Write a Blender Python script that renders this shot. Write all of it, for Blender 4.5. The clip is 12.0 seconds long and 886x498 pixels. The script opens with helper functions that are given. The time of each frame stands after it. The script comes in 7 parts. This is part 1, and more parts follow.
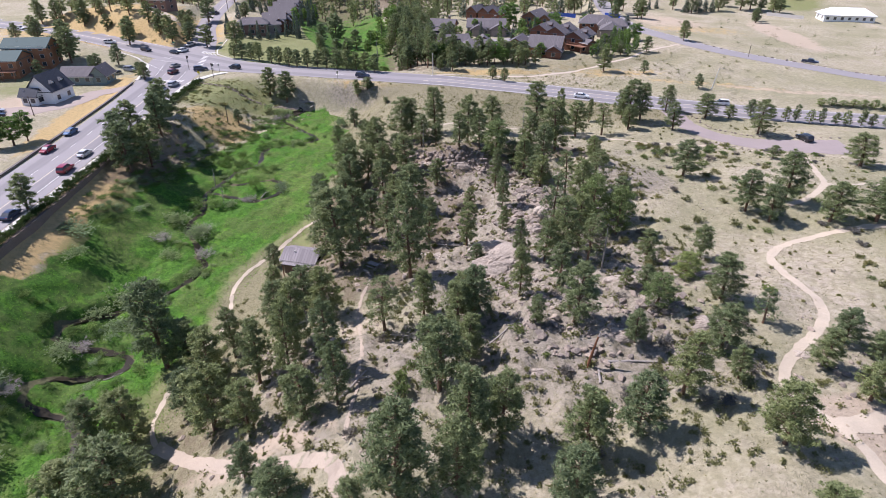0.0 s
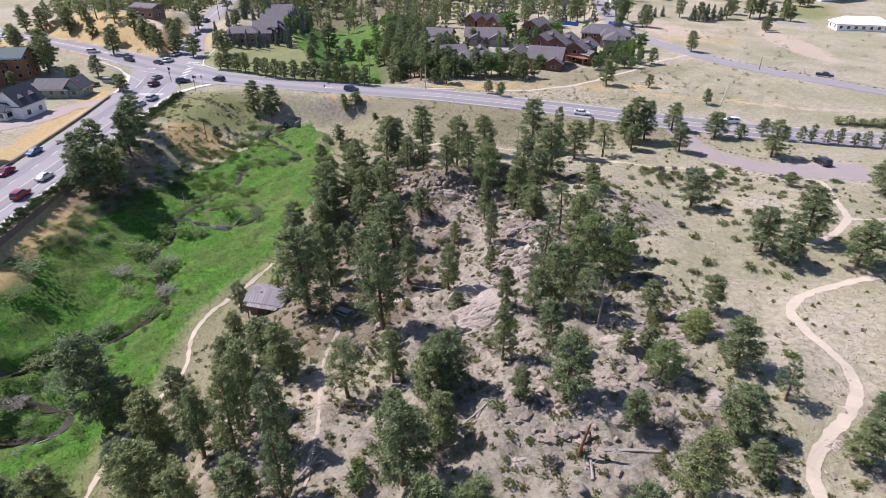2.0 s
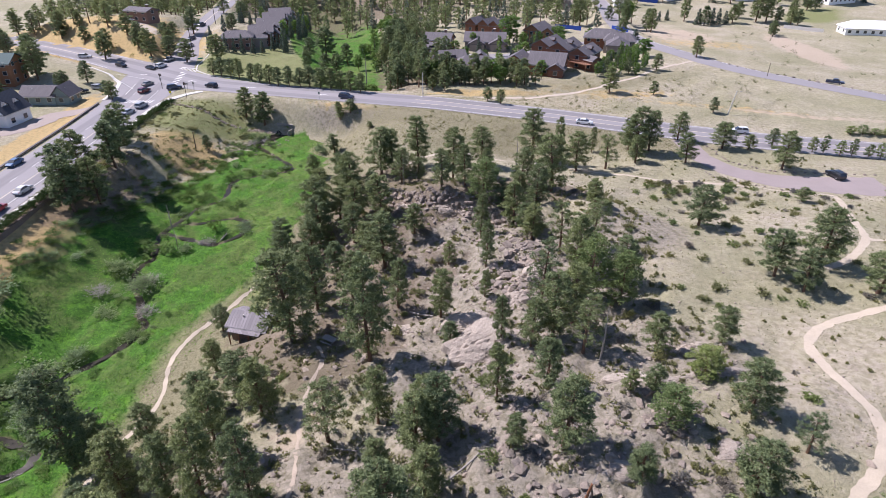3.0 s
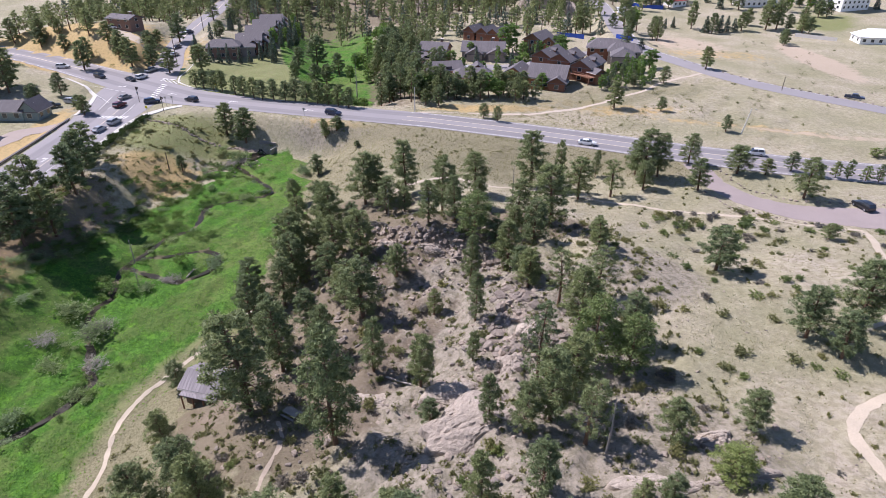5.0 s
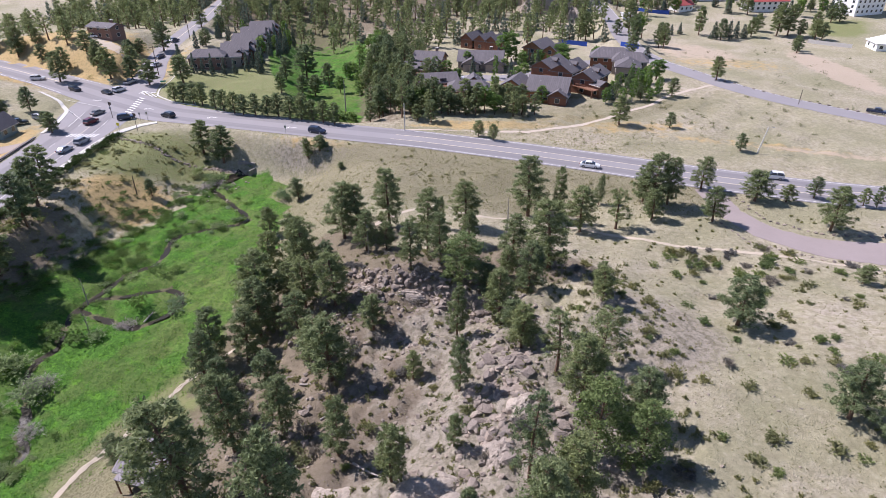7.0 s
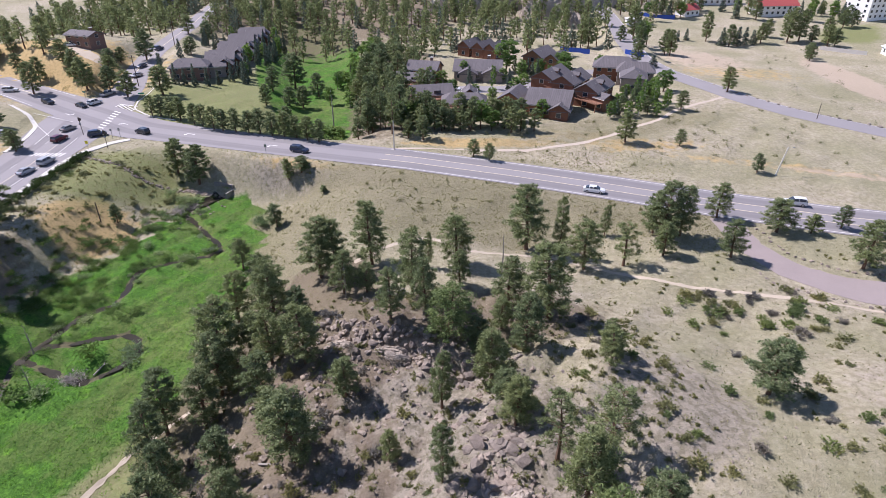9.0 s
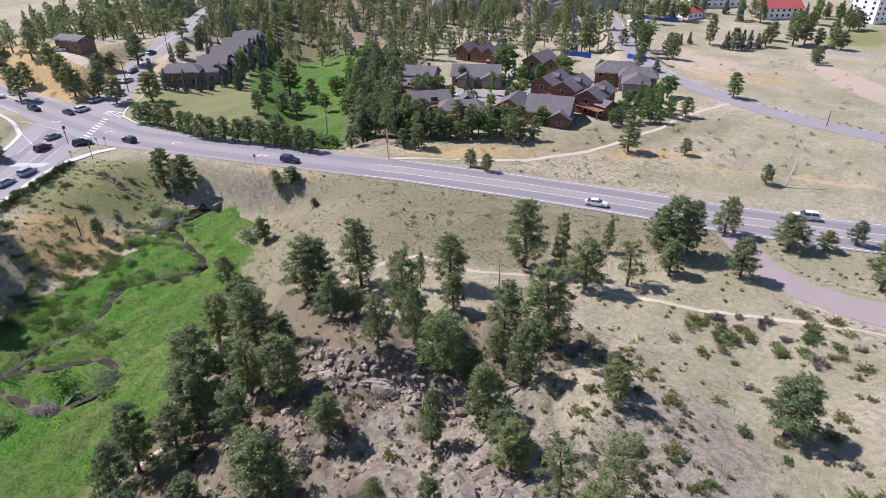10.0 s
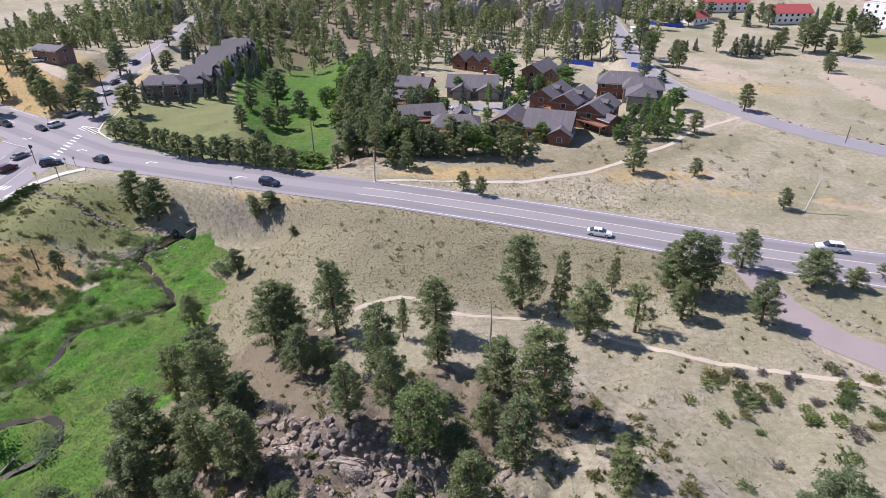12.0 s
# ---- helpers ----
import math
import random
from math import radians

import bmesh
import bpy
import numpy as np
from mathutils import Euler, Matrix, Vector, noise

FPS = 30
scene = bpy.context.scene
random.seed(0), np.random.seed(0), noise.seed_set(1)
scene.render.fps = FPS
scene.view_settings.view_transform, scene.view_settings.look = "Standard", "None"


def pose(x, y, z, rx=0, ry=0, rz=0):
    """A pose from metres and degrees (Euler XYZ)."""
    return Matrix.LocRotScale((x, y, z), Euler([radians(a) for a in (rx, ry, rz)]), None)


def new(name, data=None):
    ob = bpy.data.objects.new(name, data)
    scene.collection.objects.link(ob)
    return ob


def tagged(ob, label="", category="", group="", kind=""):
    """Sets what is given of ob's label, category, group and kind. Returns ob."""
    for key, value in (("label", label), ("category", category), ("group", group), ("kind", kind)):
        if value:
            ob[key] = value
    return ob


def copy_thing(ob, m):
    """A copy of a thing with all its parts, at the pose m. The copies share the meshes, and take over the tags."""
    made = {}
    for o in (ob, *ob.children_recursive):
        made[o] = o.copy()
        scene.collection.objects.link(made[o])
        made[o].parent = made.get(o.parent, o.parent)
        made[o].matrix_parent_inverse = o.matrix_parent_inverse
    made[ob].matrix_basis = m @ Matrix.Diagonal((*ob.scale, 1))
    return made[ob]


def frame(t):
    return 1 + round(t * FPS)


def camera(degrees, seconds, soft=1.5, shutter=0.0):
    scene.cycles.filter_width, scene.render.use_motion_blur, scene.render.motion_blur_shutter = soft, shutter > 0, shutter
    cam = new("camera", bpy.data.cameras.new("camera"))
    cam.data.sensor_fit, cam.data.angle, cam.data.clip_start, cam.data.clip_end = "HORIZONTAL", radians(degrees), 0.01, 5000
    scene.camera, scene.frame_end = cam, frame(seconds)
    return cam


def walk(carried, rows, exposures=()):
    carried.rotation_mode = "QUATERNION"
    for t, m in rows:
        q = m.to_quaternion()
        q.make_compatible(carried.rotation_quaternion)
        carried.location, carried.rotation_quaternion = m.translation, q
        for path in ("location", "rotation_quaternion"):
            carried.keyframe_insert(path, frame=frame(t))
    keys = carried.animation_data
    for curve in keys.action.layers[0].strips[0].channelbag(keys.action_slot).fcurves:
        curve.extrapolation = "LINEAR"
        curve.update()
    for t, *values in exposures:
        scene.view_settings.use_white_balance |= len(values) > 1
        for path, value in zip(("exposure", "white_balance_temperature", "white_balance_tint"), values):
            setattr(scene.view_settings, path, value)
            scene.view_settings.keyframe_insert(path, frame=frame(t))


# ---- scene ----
# Metres. The highway crosses ahead, the creek's meadow lies to the west. Camera rows: seconds, eye, yaw, pitch, roll.
cam = camera(74.0, 12.0, soft=0.6)
ROWS = [
    (0, 0.54, 5.08, 47.67, -0.18, -29.96, 0.09),
    (0.5, 1.80, 8.19, 47.81, 0.05, -29.89, 0.09),
    (1, 2.94, 11.33, 47.94, 0.13, -29.82, 0.11),
    (1.5, 3.85, 14.57, 48.00, 0.18, -29.74, 0.13),
    (2, 4.67, 17.88, 48.04, 0.36, -29.67, 0.14),
    (2.5, 5.46, 21.29, 48.07, 0.57, -29.60, 0.13),
    (3, 6.17, 24.76, 48.11, 0.64, -29.52, 0.13),
    (5, 8.76, 38.85, 48.67, 0.88, -29.35, 0.21),
    (5.5, 9.43, 42.40, 48.76, 0.96, -29.31, 0.17),
    (6, 10.14, 45.97, 48.87, 1.04, -29.28, 0.15),
    (6.5, 10.89, 49.60, 48.94, 1.13, -29.24, 0.08),
    (7, 11.64, 53.16, 49.05, 1.25, -29.22, 0.01),
    (9, 13.72, 66.89, 49.28, 1.43, -29.09, -0.08),
    (9.5, 14.27, 70.15, 49.27, 1.50, -29.05, -0.10),
    (10, 14.91, 73.31, 49.30, 1.58, -28.98, -0.15),
    (10.5, 15.54, 76.39, 49.38, 1.64, -28.96, -0.19),
    (11, 16.13, 79.49, 49.47, 1.70, -28.92, -0.29),
    (11.5, 16.63, 82.54, 49.58, 1.77, -28.86, -0.33),
    (12, 17.09, 85.56, 49.67, 1.82, -28.79, -0.37),
]
walk(cam, [(t, pose(x, y, z, 0, 0, yaw) @ pose(0, 0, 0, 90 + pitch, 0, 0) @ pose(0, 0, 0, 0, 0, roll)) for t, x, y, z, yaw, pitch, roll in ROWS], exposures=[(0.0, 0.46, 6150, 23), (12.0, 0.37, 6150, 23)])

# ---- light ----
SUN_ELEVATION, SUN_AZIMUTH = 50.0, 292.0  # azimuth clockwise from +y
world = bpy.data.worlds.new("sky")
scene.world = world
world.use_nodes = True
_bg = world.node_tree.nodes["Background"]
_sky = world.node_tree.nodes.new("ShaderNodeTexSky")
_sky.sky_type, _sky.sun_disc = "NISHITA", False
_sky.sun_elevation, _sky.sun_rotation = radians(SUN_ELEVATION), radians(SUN_AZIMUTH)
_sky.altitude, _sky.air_density, _sky.dust_density = 2300, 1.0, 0.6
world.node_tree.links.new(_sky.outputs[0], _bg.inputs[0])
_bg.inputs[1].default_value = 0.110
_lamp = bpy.data.lights.new("sun", "SUN")
_lamp.energy, _lamp.angle, _lamp.color = 5.0, radians(0.53), (1.0, 0.965, 0.92)
sun = new("sun", _lamp)
_a, _e = radians(SUN_AZIMUTH), radians(SUN_ELEVATION)
_to = Vector((math.sin(_a) * math.cos(_e), math.cos(_a) * math.cos(_e), math.sin(_e)))
sun.matrix_world = Matrix.Translation((0, 120, 200)) @ _to.to_track_quat("Z", "Y").to_matrix().to_4x4()

# ---- materials ----
def material(name, build):
    m = bpy.data.materials.new(name)
    m.use_nodes = True
    nt = m.node_tree
    for n in list(nt.nodes):
        nt.nodes.remove(n)
    out = nt.nodes.new("ShaderNodeOutputMaterial")
    bsdf = nt.nodes.new("ShaderNodeBsdfPrincipled")
    nt.links.new(bsdf.outputs[0], out.inputs[0])
    build(nt, bsdf, out)
    return m


def node(nt, kind):
    return nt.nodes.new(kind)


def noise_at(nt, scale, detail=4.0, rough=0.55, coords=None):
    n = node(nt, "ShaderNodeTexNoise")
    n.inputs["Scale"].default_value, n.inputs["Detail"].default_value, n.inputs["Roughness"].default_value = scale, detail, rough
    if coords is None:
        coords = node(nt, "ShaderNodeNewGeometry").outputs["Position"]
    nt.links.new(coords, n.inputs["Vector"])
    return n.outputs["Fac"]


def ramp(nt, fac, stops):
    r = node(nt, "ShaderNodeValToRGB")
    while len(r.color_ramp.elements) < len(stops):
        r.color_ramp.elements.new(0.5)
    for e, (at, c) in zip(r.color_ramp.elements, stops):
        e.position = at
        e.color = (*c, 1) if isinstance(c, tuple) else (c, c, c, 1)
    nt.links.new(fac, r.inputs[0])
    return r.outputs[0]


def mix(nt, fac, a, b, kind="MIX"):
    n = node(nt, "ShaderNodeMix")
    n.data_type, n.blend_type = "RGBA", kind
    for socket, value in ((n.inputs[0], fac), (n.inputs[6], a), (n.inputs[7], b)):
        if isinstance(value, (int, float)):
            socket.default_value = value if socket == n.inputs[0] else (value, value, value, 1)
        elif isinstance(value, tuple):
            socket.default_value = (*value, 1)
        else:
            nt.links.new(value, socket)
    return n.outputs[2]


def maths(nt, op, a, b=0.0, clamp=False):
    n = node(nt, "ShaderNodeMath")
    n.operation, n.use_clamp = op, clamp
    for socket, value in zip(n.inputs, (a, b)):
        if isinstance(value, (int, float)):
            socket.default_value = value
        else:
            nt.links.new(value, socket)
    return n.outputs[0]


def bump(nt, bsdf, fac, strength, distance):
    b = node(nt, "ShaderNodeBump")
    b.inputs["Strength"].default_value, b.inputs["Distance"].default_value = strength, distance
    nt.links.new(fac, b.inputs["Height"])
    nt.links.new(b.outputs[0], bsdf.inputs["Normal"])


def surface(name, colour, rough=0.8, spread=0.25, scale=1.2, grain=12.0, metal=0.0, relief=0.3, deep=0.02, random_tint=0.0):
    """A worn plain surface: colour varied at two scales, with fine relief."""
    def build(nt, bsdf, out):
        big, fine = noise_at(nt, scale), noise_at(nt, grain, 5.0, 0.65)
        dark = tuple(c * (1 - spread) for c in colour)
        light = tuple(min(1, c * (1 + spread)) for c in colour)
        col = mix(nt, big, dark, light)
        col = mix(nt, 0.45, col, mix(nt, ramp(nt, fine, [(0.3, 0.0), (0.7, 1.0)]), dark, light))
        if random_tint:
            info = node(nt, "ShaderNodeObjectInfo")
            col = mix(nt, random_tint, col, mix(nt, info.outputs["Random"], tuple(c * 0.45 for c in colour), tuple(min(1, c * 1.7) for c in colour)))
        nt.links.new(col, bsdf.inputs["Base Color"])
        bsdf.inputs["Roughness"].default_value, bsdf.inputs["Metallic"].default_value = rough, metal
        if relief:
            bump(nt, bsdf, fine, relief, deep)
    return material(name, build)


def foliage(name, dark, light, rough=0.65):
    """Needles or leaves: each blade a little different, each plant a little different."""
    def build(nt, bsdf, out):
        geo, info = node(nt, "ShaderNodeNewGeometry"), node(nt, "ShaderNodeObjectInfo")
        each = mix(nt, geo.outputs["Random Per Island"], dark, light)
        whole = mix(nt, info.outputs["Random"], (0.80, 0.85, 0.80), (1.18, 1.12, 0.9))
        col = mix(nt, 1.0, each, whole, "MULTIPLY")
        nt.links.new(col, bsdf.inputs["Base Color"])
        bsdf.inputs["Roughness"].default_value = rough
        bsdf.inputs["Specular IOR Level"].default_value = 0.3
        thin = node(nt, "ShaderNodeBsdfTranslucent")
        nt.links.new(col, thin.inputs[0])
        both = node(nt, "ShaderNodeMixShader")
        both.inputs[0].default_value = 0.45
        nt.links.new(bsdf.outputs[0], both.inputs[1])
        nt.links.new(thin.outputs[0], both.inputs[2])
        nt.links.new(both.outputs[0], out.inputs[0])
    return material(name, build)


def ground_build(nt, bsdf, out):
    def attr(name):
        n = node(nt, "ShaderNodeAttribute")
        n.attribute_name = name
        return n.outputs["Fac"]

    def edge(name, fray, lo=0.42, hi=0.58):
        a = maths(nt, "ADD", attr(name), maths(nt, "MULTIPLY", maths(nt, "SUBTRACT", fray, 0.5), 0.75))
        return ramp(nt, a, [(lo, 0.0), (hi, 1.0)])
    wide, mid, fine, grit = noise_at(nt, 0.045, 5), noise_at(nt, 0.4, 6, 0.6), noise_at(nt, 2.6, 6, 0.7), noise_at(nt, 9.0, 4, 0.7)
    soil = mix(nt, mid, (0.40, 0.336, 0.266), (0.57, 0.492, 0.395))
    straw = mix(nt, fine, (0.37, 0.325, 0.225), (0.55, 0.485, 0.35))
    herb = mix(nt, fine, (0.22, 0.215, 0.125), (0.39, 0.365, 0.225))
    col = mix(nt, ramp(nt, mid, [(0.36, 0.0), (0.62, 1.0)]), soil, straw)
    col = mix(nt, maths(nt, "MULTIPLY", ramp(nt, wide, [(0.36, 0.0), (0.60, 1.0)]), 0.85), col, herb)
    patch = noise_at(nt, 1.1, 5, 0.65)
    col = mix(nt, maths(nt, "MULTIPLY", ramp(nt, patch, [(0.44, 0.0), (0.60, 1.0)]), 0.6), col, mix(nt, fine, (0.20, 0.185, 0.11), (0.32, 0.29, 0.185)))
    col = mix(nt, maths(nt, "MULTIPLY", ramp(nt, patch, [(0.30, 1.0), (0.42, 0.0)]), 0.5), col, (0.50, 0.43, 0.335))
    speck = ramp(nt, grit, [(0.55, 0.0), (0.64, 1.0)])
    col = mix(nt, maths(nt, "MULTIPLY", speck, 0.5), col, (0.10, 0.095, 0.05))
    stony = mix(nt, fine, (0.18, 0.155, 0.123), (0.48, 0.42, 0.34))
    stony = mix(nt, maths(nt, "MULTIPLY", ramp(nt, patch, [(0.47, 0.0), (0.58, 1.0)]), 0.6), stony, (0.15, 0.135, 0.085))
    col = mix(nt, maths(nt, "MULTIPLY", edge("stony", fine), 0.92), col, stony)
    gold = mix(nt, grit, (0.36, 0.25, 0.11), (0.62, 0.46, 0.235))
    gold = mix(nt, maths(nt, "MULTIPLY", ramp(nt, patch, [(0.48, 0.0), (0.62, 1.0)]), 0.45), gold, (0.25, 0.22, 0.10))
    col = mix(nt, edge("gold", mid), col, gold)
    swathe = noise_at(nt, 0.16, 6, 0.62)
    lush = mix(nt, ramp(nt, fine, [(0.32, 0.0), (0.68, 1.0)]), (0.03, 0.096, 0.014), (0.13, 0.285, 0.04))
    lush = mix(nt, ramp(nt, swathe, [(0.44, 0.0), (0.54, 0.85)]), lush, mix(nt, fine, (0.06, 0.11, 0.028), (0.165, 0.22, 0.06)))
    lush = mix(nt, ramp(nt, mid, [(0.30, 0.75), (0.44, 0.0)]), lush, mix(nt, grit, (0.11, 0.28, 0.02), (0.20, 0.42, 0.045)))
    lush = mix(nt, ramp(nt, wide, [(0.54, 0.0), (0.70, 0.6)]), lush, (0.20, 0.225, 0.075))
    lush = mix(nt, maths(nt, "MULTIPLY", ramp(nt, patch, [(0.48, 0.0), (0.60, 1.0)]), 0.55), lush, (0.035, 0.092, 0.016))
    lush = mix(nt, maths(nt, "MULTIPLY", speck, 0.5), lush, (0.03, 0.085, 0.012))
    lawn = mix(nt, fine, (0.115, 0.15, 0.042), (0.25, 0.28, 0.10))
    lawn = mix(nt, ramp(nt, patch, [(0.42, 0.0), (0.62, 0.5)]), lawn, (0.27, 0.235, 0.13))
    col = mix(nt, maths(nt, "MULTIPLY", edge("lawn", maths(nt, "MULTIPLY", maths(nt, "ADD", mid, fine), 0.5), 0.3, 0.62), 0.85), col, lawn)
    weeds = mix(nt, fine, (0.17, 0.155, 0.09), (0.40, 0.35, 0.23))
    weeds = mix(nt, ramp(nt, noise_at(nt, 3.4, 5, 0.7), [(0.48, 0.0), (0.58, 0.8)]), weeds, (0.13, 0.125, 0.065))
    col = mix(nt, maths(nt, "MULTIPLY", edge("herby", mid, 0.30, 0.62), 0.9), col, weeds)
    col = mix(nt, edge("meadow", maths(nt, "MULTIPLY", maths(nt, "ADD", mid, patch), 0.5), 0.36, 0.6), col, lush)
    bare = mix(nt, fine, (0.40, 0.315, 0.235), (0.56, 0.455, 0.35))
    col = mix(nt, maths(nt, "MULTIPLY", edge("bare", mid), 0.85), col, bare)
    litter = mix(nt, fine, (0.09, 0.068, 0.048), (0.25, 0.195, 0.14))
    col = mix(nt, maths(nt, "MULTIPLY", edge("litter", mid), 0.75), col, litter)
    nt.links.new(col, bsdf.inputs["Base Color"])
    bsdf.inputs["Roughness"].default_value = 0.95
    bsdf.inputs["Specular IOR Level"].default_value = 0.15
    bump(nt, bsdf, maths(nt, "ADD", fine, maths(nt, "MULTIPLY", grit, 0.5)), 0.9, 0.28)


M_GROUND = material("ground", ground_build)


def asphalt_build(nt, bsdf, out, worn=0.42):
    streak = node(nt, "ShaderNodeTexCoord").outputs["UV"]
    wide, fine = noise_at(nt, 0.12, 5), noise_at(nt, 5.0, 5, 0.7)
    col = mix(nt, wide, (0.25, 0.23, 0.232), (0.33, 0.305, 0.306))
    col = mix(nt, 0.3, col, mix(nt, fine, (0.13, 0.123, 0.127), (0.32, 0.30, 0.305)))
    apart = node(nt, "ShaderNodeSeparateXYZ")
    nt.links.new(streak, apart.inputs[0])
    off = maths(nt, "ADD", maths(nt, "DIVIDE", maths(nt, "ABSOLUTE", apart.outputs[0]), 8.0), maths(nt, "MULTIPLY", maths(nt, "SUBTRACT", noise_at(nt, 0.5), 0.5), 0.06))
    lanes = ramp(nt, off, [(0.20, 0.0), (0.30, 1.0), (0.38, 0.72), (0.46, 1.0), (0.60, 1.0), (0.70, 0.0)])
    col = mix(nt, maths(nt, "MULTIPLY", lanes, worn), col, (0.125, 0.116, 0.122))
    nt.links.new(col, bsdf.inputs["Base Color"])
    bsdf.inputs["Roughness"].default_value = 0.85
    bump(nt, bsdf, fine, 0.2, 0.02)


M_ASPHALT = material("asphalt", asphalt_build)
M_OLD_ASPHALT = material("old_pale_asphalt", lambda nt, bsdf, out: asphalt_build(nt, bsdf, out, 0.0))
M_TRAIL = surface("trail_dirt", (0.475, 0.40, 0.305), 0.95, 0.22, 0.5, 6.0, relief=0.4, deep=0.03)
M_CONCRETE = surface("concrete", (0.58, 0.55, 0.50), 0.85, 0.12, 0.6, 9.0)
M_PAINT = surface("road_paint", (0.74, 0.72, 0.68), 0.7, 0.2, 1.5, 14.0, relief=0)
M_YELLOW = surface("yellow_paint", (0.66, 0.57, 0.40), 0.7, 0.2, 1.5, 14.0, relief=0)
M_BARK = surface("bark", (0.16, 0.095, 0.06), 0.9, 0.45, 2.0, 7.0, relief=0.7, deep=0.06)
M_DEADWOOD = surface("dead_wood", (0.30, 0.27, 0.24), 0.85, 0.3, 1.5, 9.0, relief=0.5, deep=0.04)
M_NEEDLE = foliage("pine_needles", (0.115, 0.148, 0.074), (0.315, 0.37, 0.20))
M_SPRUCE = foliage("spruce_needles", (0.07, 0.10, 0.085), (0.20, 0.25, 0.225))
M_LEAF = foliage("broad_leaves", (0.09, 0.16, 0.04), (0.24, 0.36, 0.11))
M_JUNIPER = foliage("juniper_scale", (0.12, 0.165, 0.065), (0.30, 0.37, 0.155))
M_WILLOW = foliage("willow_leaves", (0.18, 0.25, 0.13), (0.42, 0.52, 0.30))
M_SAGE = foliage("shrub_leaves", (0.16, 0.175, 0.08), (0.37, 0.36, 0.19))
M_GREYSAGE = foliage("grey_shrub", (0.15, 0.14, 0.14), (0.32, 0.30, 0.30))
M_GRASS = foliage("meadow_grass", (0.15, 0.33, 0.035), (0.25, 0.46, 0.07))
M_TUFT = foliage("dry_grass", (0.26, 0.235, 0.13), (0.46, 0.41, 0.25))
M_HEDGE = foliage("hedge_leaves", (0.03, 0.06, 0.02), (0.09, 0.14, 0.04))


# ---- the lie of the land ----
# roads: x, y, width, height
HIGHWAY = [(-520, 420, 14, 6), (-300, 345, 14, 2), (-217, 308, 14, 0), (-165, 285, 14, -1.5), (-136, 269, 15, -2.5), (-108, 252, 17, -3.6), (-80, 233, 17, -3.6), (-61, 225.5, 14, -3.2),
           (-31, 214, 13, -2.3), (3, 203.4, 13, -1.8), (27.5, 196.6, 13.5, -2.4), (50, 190, 14, -3.2), (71, 183.8, 14.5, -4.1), (92, 178.5, 14.5, -4.8), (112, 175, 14.5, -5.4), (160, 166, 14, -6), (260, 148, 14, -7), (500, 110, 14, -8)]
AVENUE = [(-84, -60, 14, -6), (-88, 20, 14, -5.5), (-89, 80, 14.5, -5), (-89.8, 105, 14.5, -4.8), (-90.7, 130, 15, -4.6), (-91.5, 150, 15, -4.5), (-93.5, 180, 15, -4.2), (-95, 205, 17, -3.9), (-99, 232, 24, -3.7), (-102, 247, 24, -3.6)]
SIDE_STREET = [(-101, 255, 16, -3.6), (-105, 278, 11, -3), (-111, 297, 9.5, -1.5), (-116, 323, 9, 0.5), (-119, 354, 9, 2.5), (-121, 380, 9, 4), (-126, 418, 8, 7), (-128, 450, 8, 9)]
LANE = [(96, 480, 9, 8), (97, 420, 9, 4), (95, 385, 9, 2), (91, 352, 9.5, 1), (88, 314, 9.5, .5), (91, 292, 9.5, .2), (99, 272, 9.5, 0), (106, 256, 9.5, -.5), (115, 243, 9.5, -1), (126, 233, 9.5, -1.6), (150, 214, 9, -3), (200, 190, 9, -4.5), (300, 160, 9, -6), (480, 130, 9, -7)]
CAR_PARK = [(68.5, 177, 5.6, -4.4), (69.5, 166, 5.6, -4.8), (74, 156.5, 6.6, -5), (82, 151.4, 7.6, -5), (92, 149, 9.5, -4.8), (104, 147.5, 11, -4.6)]
# low swells and hollows of the upland: x, y, radius, height
SWELLS = [(37, 72, 18, 5.4), (14, 66, 13, 3.4), (60, 92, 20, 1.2), (18, 116, 12, 3.2), (5, 134, 10, 4.1), (34, 128, 14, 3.3), (8, 92, 13, -0.1), (60, 118, 18, 2.1), (-12, 80, 14, -2.1), (20, 152, 16, 2.5), (75, 70, 28, 5.4), (35, 38, 20, 7.2), (0, 45, 20, -0.4), (85, 110, 24, 3.2), (45, 100, 14, 3.0), (30, 165, 16, -2.6), (0, 180, 16, 1.7)]
BASE = -4.5
# lesser knolls and dips of the stony hill: x, y, height
KNOLLS = [(-20, 48, 0.7), (-2, 48, 1.7), (16, 48, -0.9), (34, 48, -0.7), (-20, 65, 1.6), (-2, 65, -0.6), (34, 65, -1.4), (-20, 82, 2.5), (16, 82, 1.6), (52, 82, -1.1), (-2, 99, -2.0), (16, 99, 1.8), (34, 99, -1.4), (52, 99, -2.2), (-2, 116, -2.0), (16, 116, -1.2), (34, 116, 1.7), (52, 116, 0.7), (16, 133, -1.0), (52, 133, -1.8)]
VALLEY_Y = [30, 60, 80, 100, 112, 122, 140, 160, 180, 195, 207]
VALLEY_L = [-78.6, -78.8, -79, -79.2, -79.3, -79.4, -79.6, -66, -58, -55, -53]
VALLEY_R = [-44, -42, -41, -41, -36, -31, -30, -30, -31, -33, -36]
VALLEY_Z = [-21.5, -19.8, -18.4, -17, -16.2, -15.4, -13.9, -12.7, -12, -11.6, -11.2]
def smooth(t):
    t = np.clip(t, 0, 1); return t * t * (3 - 2 * t)
